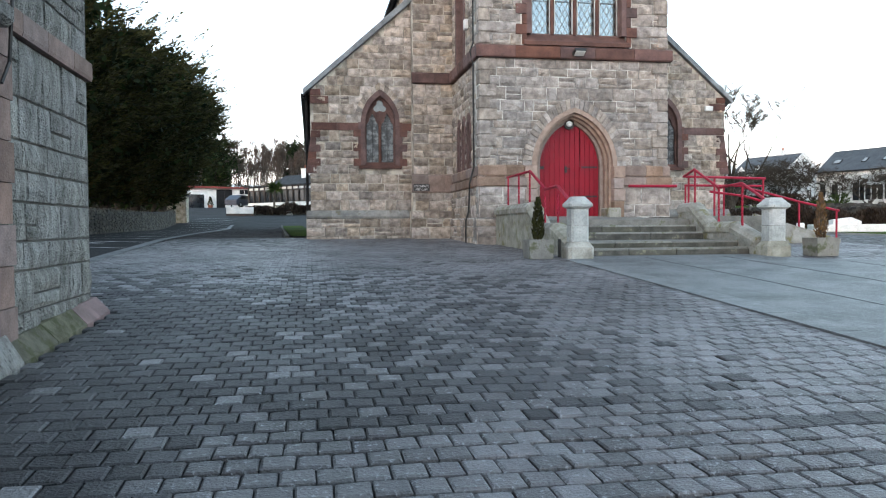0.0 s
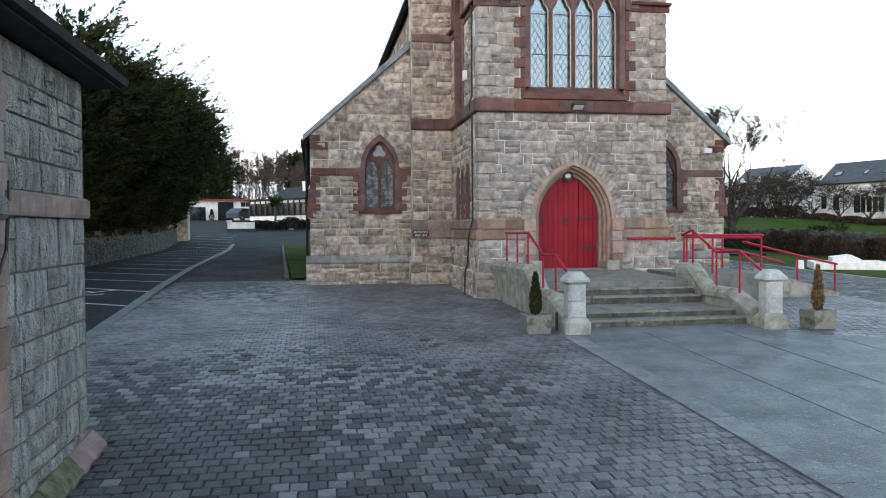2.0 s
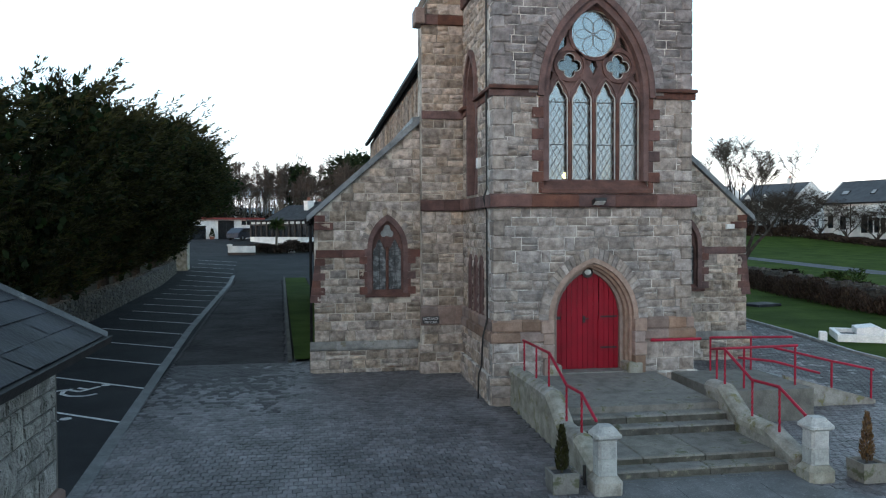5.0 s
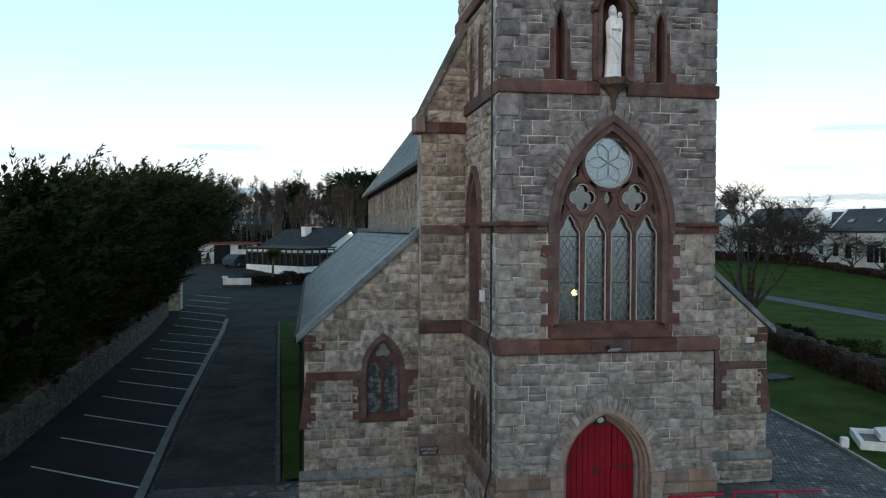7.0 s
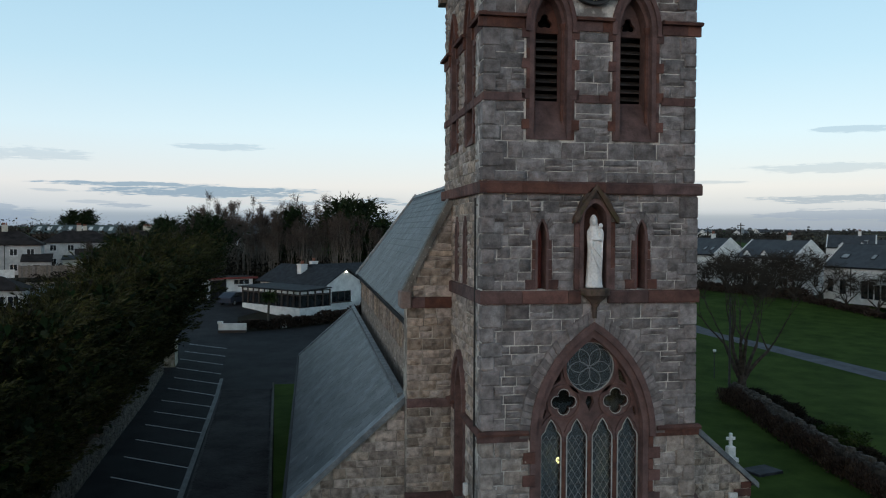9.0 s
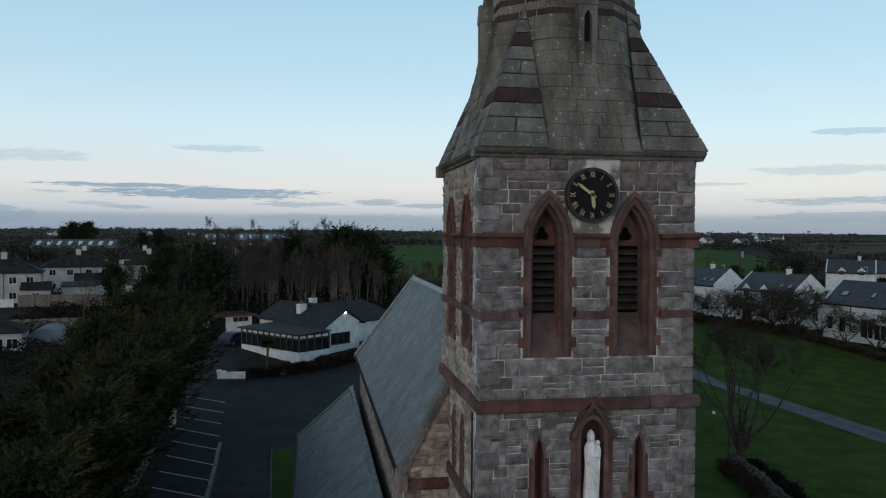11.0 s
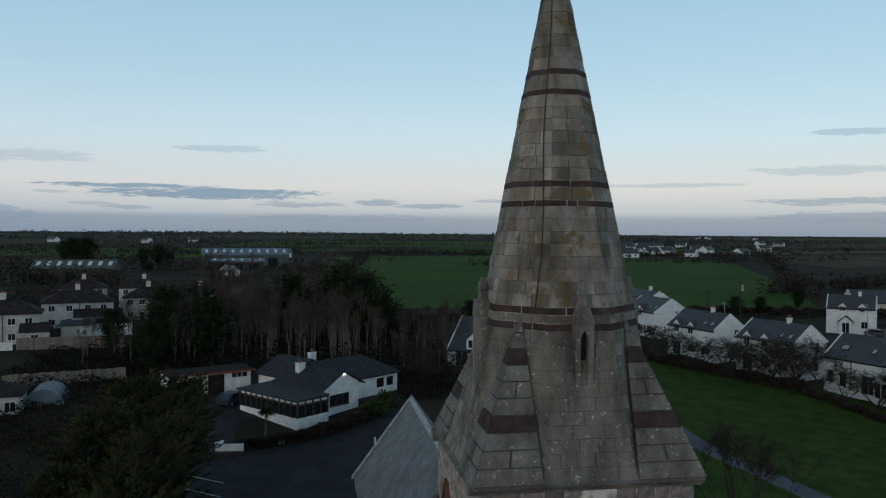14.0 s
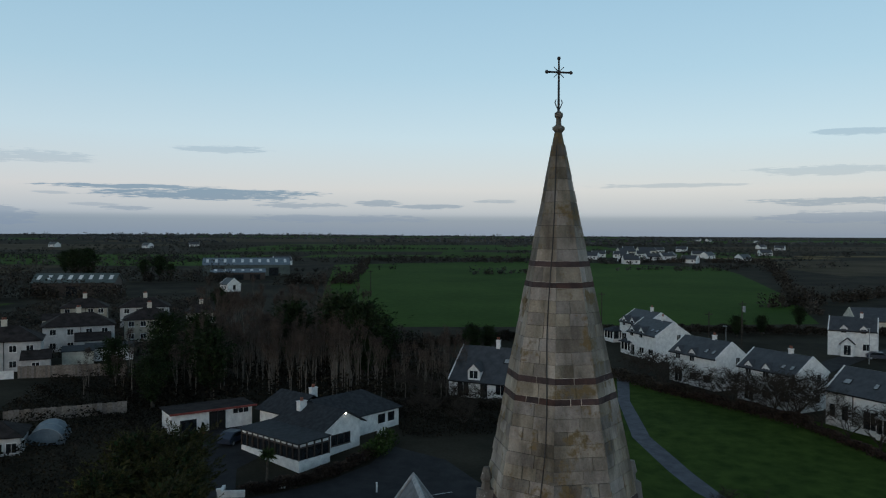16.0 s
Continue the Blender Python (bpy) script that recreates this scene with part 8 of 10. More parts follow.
def gable_house(name, label, m, L, W, eave, ridge, dormers=(), fronts=(), ends=(), skylights=(), chim=(), material="white", group="village houses", roofs="slate_house", ends_left=()):
    """A house with its ridge along local x; the front faces local -y."""
    root = thing(name, label, "house", m, group=group)
    body = bmesh.new()
    prism(body, [(-L / 2, -W / 2, -0.6), (-L / 2, W / 2, -0.6), (-L / 2, W / 2, eave), (-L / 2, 0, ridge), (-L / 2, -W / 2, eave)], (L, 0, 0))
    part("wall", body, material, root)
    k = (ridge - eave) / (W / 2)
    o = 0.28
    for s in (-1, 1):
        roof_slab(root, [(-L / 2 + 0.12, s * (W / 2 + o), eave - o * k + 0.03), (L / 2 - 0.12, s * (W / 2 + o), eave - o * k + 0.03), (L / 2 - 0.12, 0, ridge + 0.03), (-L / 2 + 0.12, 0, ridge + 0.03)], 0.12, roofs)
        part("fascia", B(-L / 2, L / 2, *sorted((s * (W / 2 + o - 0.04), s * (W / 2 + o + 0.06))), eave - o * k - 0.06, eave - o * k + 0.10), "gutter", root)
    for s in (-1, 1):
        for q in (-1, 1):
            x0, x1 = sorted((s * (L / 2 - 0.14), s * (L / 2 + 0.06)))
            part("gable_skew", prism(bmesh.new(), [(x0, q * (W / 2 + 0.2), eave - 0.1), (x0, q * (W / 2 + 0.2), eave + 0.12), (x0, 0, ridge + 0.26), (x0, 0, ridge)], (x1 - x0, 0, 0)), material, root)
    part("ridge_tile", tube(bmesh.new(), (-L / 2 + 0.15, 0, ridge + 0.13), (L / 2 - 0.15, 0, ridge + 0.13), 0.09, sides=6), roofs, root)
    f = Face((0, -W / 2, 0), (1, 0, 0), (0, -1, 0))
    for u, v, w, h, bars in fronts:
        window(root, f, u, v, w, h, bars)
    fe, fl = Face((L / 2, 0, 0), (0, 1, 0), (1, 0, 0)), Face((-L / 2, 0, 0), (0, -1, 0), (-1, 0, 0))
    for u, v, w, h, bars in ends:
        window(root, fe, u, v, w, h, bars)
    for u, v, w, h, bars in ends_left:
        window(root, fl, u, v, w, h, bars)
    for u, wd, base, top in dormers:
        d = part("dormer", prism(bmesh.new(), [(u - wd / 2, -W / 2 - 0.04, base), (u + wd / 2, -W / 2 - 0.04, base), (u + wd / 2, -W / 2 - 0.04, top), (u, -W / 2 - 0.04, top + wd * 0.5), (u - wd / 2, -W / 2 - 0.04, top)], (0, W * 0.34, 0)), material, root, "white gabled dormer")
        for q in (-1, 1):
            roof_slab(d, [(u + q * (wd / 2 + 0.14), -W / 2 - 0.16, top - 0.14), (u, -W / 2 - 0.16, top + wd * 0.5 + 0.02), (u, -W / 2 + W * 0.36, top + wd * 0.5 + 0.02), (u + q * (wd / 2 + 0.14), -W / 2 + W * 0.30, top - 0.14)], 0.09, roofs)
        fd = Face((0, -W / 2 - 0.04, 0), (1, 0, 0), (0, -1, 0))
        window(d, fd, u, base + 0.25, wd * 0.72, top - base - 0.2, 1)
    for u, t, w in skylights:
        y, z = -W / 2 * (1 - t), eave + (ridge - eave) * t
        n_ = Vector((0, -k, 1)).normalized()
        up = Vector((0, 1, k)).normalized()
        c = Vector((u, y, z)) + n_ * 0.17
        loop = [c + Vector((a * w / 2, 0, 0)) + up * b for a, b in ((-1, -0.45), (1, -0.45), (1, 0.45), (-1, 0.45))]
        sk = part("skylight", prism(bmesh.new(), [p - n_ * 0.08 for p in loop], n_ * 0.12), "gutter", root)
        part("pane", prism(bmesh.new(), [c + (p - c) * 0.82 + n_ * 0.042 for p in loop], n_ * 0.01), "lead", sk)
    for x, y, z0, z1 in chim:
        chimney(root, x, y, z0, z1)
    return root


RT = -73.5
LBW = "white rendered dormer house with dark slate roof"
hb = dict(dormers=((-3.1, 1.5, 3.5, 5.05), (0.0, 1.5, 3.5, 5.05)), fronts=((-3.0, 0.1, 1.7, 2.1, 1), (0.2, 0.9, 1.5, 1.15, 1), (3.2, 0.9, 1.6, 1.15, 1)), ends=((1.2, 3.5, 0.9, 1.3, 1), (1.0, 0.8, 1.0, 1.3, 1)), skylights=((2.2, 0.3, 0.6), (3.7, 0.3, 0.6)), chim=((1.4, 0.1, 6.6, 7.8),))
gable_house("dormer_house", LBW, pose(60.65, 86.2, 3.2, 0, 0, RT), 10.2, 6.4, 4.8, 7.05, **hb)
gable_house("dormer_house", LBW + " behind bare shrubs", pose(56.7, 100.2, 3.35, 0, 0, RT), 10.2, 6.4, 4.8, 7.05, **hb)
gable_house("dormer_house", LBW + " and cream gable", pose(59.3, 123.8, zg(124), 0, 0, RT - 7), 9.6, 7.4, 4.6, 6.9, **hb)
gable_house("dormer_house", LBW + " ending the row", pose(63.7, 138.2, zg(138), 0, 0, RT - 7), 9.6, 7.4, 4.6, 6.9, **hb)
for x, y, r_ in ((56.2, 128.5, RT - 7), (58.6, 143.5, RT - 7)):
    s_ = thing("sun_porch", "white glazed sun porch with low slate roof", "porch", pose(x, y, zg(y), 0, 0, r_), group="sun porches")
    part("base_wall", B(-1.8, 1.8, -1.5, 1.5, -0.5, 0.7), "white", s_)
    fp, fq = Face((0, -1.5, 0), (1, 0, 0), (0, -1, 0)), Face((1.8, 0, 0), (0, 1, 0), (1, 0, 0))
    part("glazed_wall", B(-1.75, 1.75, -1.45, 1.45, 0.7, 2.2), "night_pane", s_)
    for u in (-1.7, -0.6, 0.6, 1.7):
        part("post", B(u - 0.09, u + 0.09, -1.53, -1.42, 0.7, 2.2), "white", s_)
    for v in (-1.4, 0.0, 1.4):
        part("post", B(1.72, 1.83, v - 0.09, v + 0.09, 0.7, 2.2), "white", s_)
    bm = bmesh.new()
    lathe(bm, [(2.0, 2.2), (2.0, 2.32), (0.3, 3.1)], square=True)
    part("roof", bm, "slate_dark", s_)
gable_house("long_cottage", "long white single-storey cottage with slate roof and skylights", pose(65.2, 69.2, 3.2, 0, 0, RT - 1), 15.0, 6.8, 4.1, 6.7,
            fronts=((-6.5, 0.7, 0.9, 1.7, 0), (-4.7, 0.5, 1.0, 1.9, 0), (-1.2, 0.1, 2.0, 2.3, 1), (4.4, 0.8, 1.3, 1.3, 1)), skylights=((-5.4, 0.42, 1.1), (-1.4, 0.42, 0.6), (1.6, 0.42, 1.1)))
cot_pipe = thing("drain_pipe", "dark drain pipe on the white cottage wall", "pipe", pose(65.2, 69.2, 3.2, 0, 0, RT - 1))
part("pipe", tube(bmesh.new(), (-3.6, -3.46, 0.2), (-3.6, -3.46, 4.0), 0.06, sides=6), "gutter", cot_pipe)
s_ = thing("glazed_porch", "white glazed porch against the long cottage", "porch", pose(62.6, 67.0, 3.1, 0, 0, RT - 1))
part("base_wall", B(-1.3, 1.3, -1.2, 1.2, -0.5, 0.3), "white", s_)
part("glazed_wall", B(-1.25, 1.25, -1.15, 1.15, 0.3, 2.1), "night_pane", s_)
for u in (-1.25, -0.4, 0.4, 1.25):
    part("post", B(u - 0.06, u + 0.06, -1.24, -1.10, 0.3, 2.1), "white", s_)
part("roof", B(-1.45, 1.45, -1.4, 1.3, 2.1, 2.28, bevel=0.03), "white", s_)
villa = gable_house("village_house", "large white two-storey house with slate roof and porch", pose(99.6, 122.3, 4.0, 0, 0, -40), 8.6, 6.4, 4.7, 6.9,
            dormers=((-1.5, 1.4, 3.9, 5.0), (1.9, 1.4, 3.9, 5.0)), fronts=((2.4, 0.9, 1.3, 1.3, 1),), ends_left=((1.0, 0.9, 1.2, 1.3, 1), (0, 3.3, 1.2, 1.3, 1)), chim=((1.4, 0, 6.5, 7.7),))
porch = part("porch", prism(bmesh.new(), [(-1.9, -4.5, -0.3), (0.3, -4.5, -0.3), (0.3, -4.5, 2.2), (-0.8, -4.5, 3.2), (-1.9, -4.5, 2.2)], (0, 1.4, 0)), "white", villa, "white gabled porch")
for q in (-1, 1):
    roof_slab(porch, [(-0.8 + q * 1.35, -4.7, 2.02), (-0.8, -4.7, 3.24), (-0.8, -3.1, 3.24), (-0.8 + q * 1.35, -3.1, 2.02)], 0.09)
window(porch, Face((0, -4.5, 0), (1, 0, 0), (0, -1, 0)), -0.8, 0.0, 1.3, 2.0, 1)
gable_house("village_bungalow", "low cream bungalow with dark hipped roof behind hedges", pose(128, 150, zg(150), 0, 0, -20), 14, 9, 2.8, 5.4, fronts=((-4, 0.8, 1.8, 1.3, 1), (3, 0.8, 1.8, 1.3, 1)), material="cream")
gable_house("village_house", "white gabled house with slate roof beyond the spire", pose(21.4, 98.5, 3.3, 0, 0, -36), 10.5, 10.0, 2.4, 6.6,
            dormers=((-1.2, 1.9, 2.5, 3.9),), fronts=((-2.9, 0.1, 1.9, 2.1, 1), (0.4, 0.1, 1.2, 2.1, 0), (3.0, 0.7, 1.6, 1.4, 1)), ends_left=((0.0, 0.9, 0.8, 1.2, 0), (2.4, 0.9, 0.8, 1.2, 0)), skylights=((2.9, 0.62, 1.1),), chim=((0.6, 0, 6.5, 7.8),))

# ---- bungalow with sun room, and its garage ----
BUNG = pose(-4.6, 70.7, 2.85, 0, 0, 40.5)
bung = thing("bungalow", "white bungalow with dark slate roofs and glazed sun room", "bungalow", BUNG)
bm = bmesh.new()
prism(bm, [(0, 0, -0.8), (5.7, 0, -0.8), (5.7, 0, 2.85), (3.4, 0, 4.15), (0, 0, 2.30)], (0, 0.3, 0))
part("gable_wall", bm, "white", bung)
part("wall", B(0, 5.7, 0.305, 8.4, -0.8, 2.28), "white", bung)
for loop in ([(-0.4, -0.3, 2.13), (-0.4, 9.2, 2.13), (3.4, 6.6, 4.25), (3.4, -0.3, 4.25)], [(6.5, -0.3, 2.50), (6.5, 9.2, 2.50), (3.4, 6.6, 4.25), (3.4, -0.3, 4.25)], [(-0.4, 9.2, 2.13), (6.5, 9.2, 2.50), (3.4, 6.6, 4.25)]):
    roof_slab(bung, loop)
part("wing_wall", B(5.71, 15.0, 2.6, 9.4, -0.8, 2.4), "white", bung)
for loop in ([(5.6, 2.2, 2.3), (15.4, 2.2, 2.3), (11.8, 6.0, 4.5), (3.2, 6.0, 4.5)], [(15.4, 2.2, 2.3), (15.4, 9.8, 2.3), (11.8, 6.0, 4.5), (11.8, 6.0, 4.502)], [(15.4, 9.8, 2.3), (3.2, 9.8, 2.3), (3.2, 6.0, 4.5), (11.8, 6.0, 4.5)]):
    roof_slab(bung, loop)
part("rear_wall", B(3.1, 9.3, 9.405, 15.2, -0.8, 2.4), "white", bung)
for loop in ([(2.6, 8.6, 2.2), (2.6, 15.5, 2.2), (6.2, 14.9, 4.25), (6.2, 8.6, 4.25)], [(9.8, 8.6, 2.2), (9.8, 15.5, 2.2), (6.2, 14.9, 4.25), (6.2, 8.6, 4.25)]):
    roof_slab(bung, loop)
fb = Face((0, 0, 0), (1, 0, 0), (0, -1, 0))
window(bung, fb, 2.75, 0.55, 2.9, 1.25, 2, "timber")
fw = Face((0, 2.6, 0), (1, 0, 0), (0, -1, 0))
for u, w in ((7.4, 1.0), (11.9, 1.4), (13.6, 1.3)):
    window(bung, fw, u, 0.8, w, 1.25, 0)
chimney(bung, 2.3, 6.2, 3.2, 4.55, 0.95, 0.7)
chimney(bung, 8.25, 11.1, 3.0, 4.6, 1.0, 0.5)
sr = part("sun_room", B(-4.3, 0, -1.3, 8.7, -0.8, 0.42), "white", bung, "glazed sun room on a white base wall")
part("sun_room_roof", prism(bmesh.new(), [(-4.65, -1.65, 2.22), (-0.1, -1.65, 2.36), (-0.1, -1.65, 2.48), (-4.65, -1.65, 2.34)], (0, 10.7, 0)), "slate_dark", sr)
part("sun_room_glazing", B(-4.2, -0.05, -1.2, 8.6, 0.42, 2.22), "night_pane", sr)
for y in np.linspace(-1.25, 8.65, 11):
    part("post", B(-4.34, -4.16, y - 0.06, y + 0.06, 0.42, 2.22), "timber", sr)
for x in np.linspace(-4.25, -0.08, 5):
    part("post", B(x - 0.06, x + 0.06, -1.34, -1.16, 0.42, 2.25), "timber", sr)
for y in np.linspace(-0.75, 8.15, 10):
    part("blind", B(-4.30, -4.22, y - 0.34, y + 0.34, 1.86, 2.12), "white", sr)
for x in np.linspace(-3.73, -0.6, 4):
    part("blind", B(x - 0.38, x + 0.38, -1.30, -1.22, 1.86, 2.12), "white", sr)
part("transom", B(-4.36, -4.14, -1.3, 8.7, 1.70, 1.78), "timber", sr)
part("transom", B(-4.3, 0, -1.36, -1.16, 1.70, 1.78), "timber", sr)
M["security_glow"] = glow("security_lamp_glow", (1.0, 0.86, 0.62), 28.0)
sl = thing("security_lamp", "lit warm security lamp on the bungalow gable", "lamp", BUNG)
part("lamp_body", B(3.30, 3.50, -0.12, 0.0, 3.90, 4.05), "white", sl)
part("lamp_lens", B(3.31, 3.49, -0.17, -0.12, 3.88, 4.03), "security_glow", sl)
sofa = thing("garden_bench", "small white bench by the bungalow wall", "bench", pose(2.6, 76.6, zg(76.6), 0, 0, 40))
part("seat", B(-0.7, 0.7, -0.25, 0.25, 0.40, 0.46), "white", sofa)
part("backrest", B(-0.7, 0.7, 0.22, 0.28, 0.46, 0.95), "white", sofa)
for x in (-0.65, 0.6):
    part("leg", B(x, x + 0.06, -0.24, 0.24, 0, 0.4), "white", sofa)
gar = thing("garage_block", "white flat-roofed garage with two black doors and red fascia", "garage", pose(-22.1, 80.7, 2.95, 0, 0, 25))
part("wall", B(0, 9.9, 0, 4.2, -0.6, 2.5), "white", gar)
part("roof", B(-0.3, 10.4, -0.35, 4.6, 2.5, 2.62), "tile_brown", gar)
part("fascia", B(-0.31, 10.42, -0.43, -0.35, 2.42, 2.66), "rust", gar)
# open doorway as a near-black plate, its inner shade put into the colour
part("garage_door", B(1.0, 2.95, -0.05, 0.05, -0.1, 1.65), "night_pane", gar, "dark open garage doorway")
part("garage_door", B(4.5, 6.5, -0.06, 0.05, -0.1, 2.3), "gutter", gar, "black double door")
part("door_panel_line", B(5.48, 5.52, -0.07, 0.0, -0.1, 2.3), "iron", gar)
part("window_strip", B(7.5, 9.4, -0.05, 0.05, 1.75, 2.3), "night_pane", gar)
for k_ in (8.1, 8.75):
    part("glazing_bar", B(k_ - 0.03, k_ + 0.03, -0.07, 0.0, 1.75, 2.3), "white", gar)
tub = thing("potted_shrub", "small clipped dark shrub in a red pot", "potted plant", pose(-18.6, 81.3, zg(81)), group="pots by the garage")
bm = bmesh.new()
lathe(bm, [(0.25, 0), (0.33, 0.35), (0.28, 0.36)], 10)
part("pot", bm, "terracotta", tub)
rr = random.Random(3)
leafy([((0.32 * (1 - t) * math.cos(a), 0.32 * (1 - t) * math.sin(a), 0.35 + 1.0 * t), (math.cos(a), math.sin(a), 0.8)) for t, a in ((rr.random(), rr.uniform(0, 6.3)) for _ in range(300))], 0.16, "ivy", "foliage", tub, rr)
copy_thing(tub, pose(-12.6, 80.5, zg(80.5)))
gw = thing("terrace_wall", "low white terrace wall with dark red base", "wall", pose(-14.6, 60.9, zg(61), 0, 0, -4))
part("wall_face", B(0, 2.6, 0, 0.3, 0.22, 0.85), "white", gw)
part("wall_base", B(-0.02, 2.62, -0.03, 0.33, -0.3, 0.22), "timber", gw)
part("wall_return", B(0, 0.3, 0.31, 3.0, -0.3, 0.5), "white", gw)
part("wall_pier", B(-0.08, 0.38, -0.06, 0.38, 0.85, 1.05), "white", gw)
gp = thing("gate_pier", "squat white gate pier on the terrace", "pier", pose(-8.6, 63.6, zg(63)))
part("pier_block", B(-0.35, 0.35, -0.35, 0.35, -0.2, 0.95, bevel=0.03), "white", gp)
hut = thing("small_store", "small pale store shed beside the boundary wall", "shed", pose(-17.2, 47.2, zg(47), 0, 0, 2))
part("wall", B(-1.0, 1.0, -0.8, 0.8, -0.3, 2.1), "coping", hut)
part("roof", B(-1.1, 1.1, -0.95, 0.95, 2.1, 2.2), "slate_dark", hut)
pb = thing("parked_car", "dark parked car in front of the garage", "car", pose(-14.6, 77.2, zg(77.2), 0, 0, 62))
bm = bmesh.new()
prism(bm, [(-2.1, -0.85, 0.28), (2.1, -0.85, 0.28), (2.12, -0.85, 0.75), (1.2, -0.85, 0.92), (0.6, -0.85, 1.42), (-1.1, -0.85, 1.45), (-1.9, -0.85, 0.98), (-2.12, -0.85, 0.85)], (0, 1.7, 0))
bmesh.ops.bevel(bm, geom=bm.edges[:], offset=0.07, segments=2, affect="EDGES")
M["car"] = mat("dark_blue_car_paint", (0.02, 0.03, 0.05), (0.035, 0.045, 0.07), 2, 0.3, 0)
part("body", bm, "car", pb)
for s in (-1, 1):
    part("side_glass", prism(bmesh.new(), [(-1.5, s * 0.86, 0.95), (0.95, s * 0.86, 0.95), (0.5, s * 0.86, 1.35), (-1.05, s * 0.86, 1.38)], (0, s * 0.01, 0)), "night_pane", pb)
    for x in (-1.35, 1.35):
        w_ = part("wheel", tube(bmesh.new(), (x, s * 0.70, 0.32), (x, s * 0.88, 0.32), 0.32, 0.32, 14), "iron", pb)
        part("rim", tube(bmesh.new(), (x, s * 0.88, 0.32), (x, s * 0.895, 0.32), 0.19, 0.17, 10), "lead", w_)
copy_thing(pb, pose(100.2, 116.0, zg(116), 0, 0, -30))


def hip_house(m, L, W, eave, ridge, label, storeys=2, ext=None, material="white", name="hipped_house"):
    material = "estate_" + material
    root = thing(name, label, "house", m, group="estate houses")
    part("wall", B(-L / 2, L / 2, -W / 2, W / 2, -0.6, eave), material, root)
    o = 0.35
    e = [(-L / 2 - o, -W / 2 - o, eave), (L / 2 + o, -W / 2 - o, eave), (L / 2 + o, W / 2 + o, eave), (-L / 2 - o, W / 2 + o, eave)]
    r0_, r1_ = (-L / 2 + W / 2, 0, ridge), (L / 2 - W / 2, 0, ridge)
    for loop in ([e[0], e[1], r1_, r0_], [e[1], e[2], r1_], [e[2], e[3], r0_, r1_], [e[3], e[0], r0_]):
        roof_slab(root, loop, 0.1, "tile_brown")
    f, fe, fl = Face((0, -W / 2, 0), (1, 0, 0), (0, -1, 0)), Face((L / 2, 0, 0), (0, 1, 0), (1, 0, 0)), Face((-L / 2, 0, 0), (0, -1, 0), (-1, 0, 0))
    for s in range(storeys):
        for u in (-L * 0.36, -L * 0.12, L * 0.14, L * 0.36):
            window(root, f, u, 0.8 + s * 2.55, 1.15, 1.15, 1)
        window(root, fe, -1.0, 0.8 + s * 2.55, 0.9, 1.1, 0)
        window(root, fl, 1.0, 0.8 + s * 2.55, 0.9, 1.1, 0)
    chimney(root, 0, 0, ridge - 0.5, ridge + 1.0, 0.9, 0.55, 3, "cream")
    part("downpipe", tube(bmesh.new(), (0.3, -W / 2 - 0.06, 0), (0.3, -W / 2 - 0.06, eave), 0.05, sides=6), "gutter", root)
    if ext:
        x, y, l, w, h = ext
        a = part("extension", B(x - l / 2, x + l / 2, y - w / 2, y + w / 2, -0.6, h), material, root)
        roof_slab(a, [(x - l / 2 - 0.25, y - w / 2 - 0.3, h - 0.1), (x + l / 2 + 0.25, y - w / 2 - 0.3, h - 0.1), (x + l / 2 + 0.25, y + w / 2, h + 1.1), (x - l / 2 - 0.25, y + w / 2, h + 1.1)], 0.1, "tile_brown")
        window(a, Face((0, y - w / 2, 0), (1, 0, 0), (0, -1, 0)), x, 0.9, 1.2, 1.1, 1)
    return root


WH, CH = "white rendered hipped semi-detached house with brown tiled roof", "cream rendered hipped house with brown tiled roof"
hip_house(pose(-57.2, 127.0, 3.6, 0, 0, 14), 11.5, 7.5, 5.1, 7.4, WH, ext=(5.2, -5.2, 4.2, 3.4, 2.5))
hip_house(pose(-51.0, 147.5, 3.9, 0, 0, 16), 12.6, 7.5, 4.9, 7.2, WH + " and rear extension", ext=(2.4, -5.6, 6.0, 4.0, 2.6))
hip_house(pose(-39.8, 158.0, 4.1, 0, 0, 10), 9.6, 7.5, 4.7, 6.9, CH, material="cream")
hip_house(pose(-45.5, 182.0, 4.4, 0, 0, 8), 10.8, 7.0, 4.7, 6.8, WH + " on the estate")
hip_house(pose(-59.5, 183.0, 4.4, 0, 0, 12), 10.0, 7.0, 4.6, 6.7, CH, material="cream", ext=(-6.5, -5.5, 4.0, 3.0, 2.4))
hip_house(pose(-33.0, 186.0, 4.4, 0, 0, 10), 7.0, 6.0, 2.8, 4.8, CH + ", single storey", 1, material="cream")
hip_house(pose(-40.6, 77.5, 2.2, 0, 0, 10), 6.5, 5.0, 2.5, 3.9, WH + ", single storey", 1)
for x, y, l_ in ((-42.0, 134.0, 8.0), (-46.5, 131.0, 5.0)):
    s_ = thing("garden_shed", "low pale garden shed behind the fence", "shed", pose(x, y, zg(y), 0, 0, 12), group="garden sheds")
    part("wall", B(-l_ / 2, l_ / 2, -1.6, 1.6, -0.3, 2.2), "white" if l_ > 6 else "cream", s_)
    roof_slab(s_, [(-l_ / 2 - 0.2, -1.9, 2.15), (l_ / 2 + 0.2, -1.9, 2.15), (l_ / 2 + 0.2, 1.8, 2.75), (-l_ / 2 - 0.2, 1.8, 2.75)], 0.1, "slate_dark")


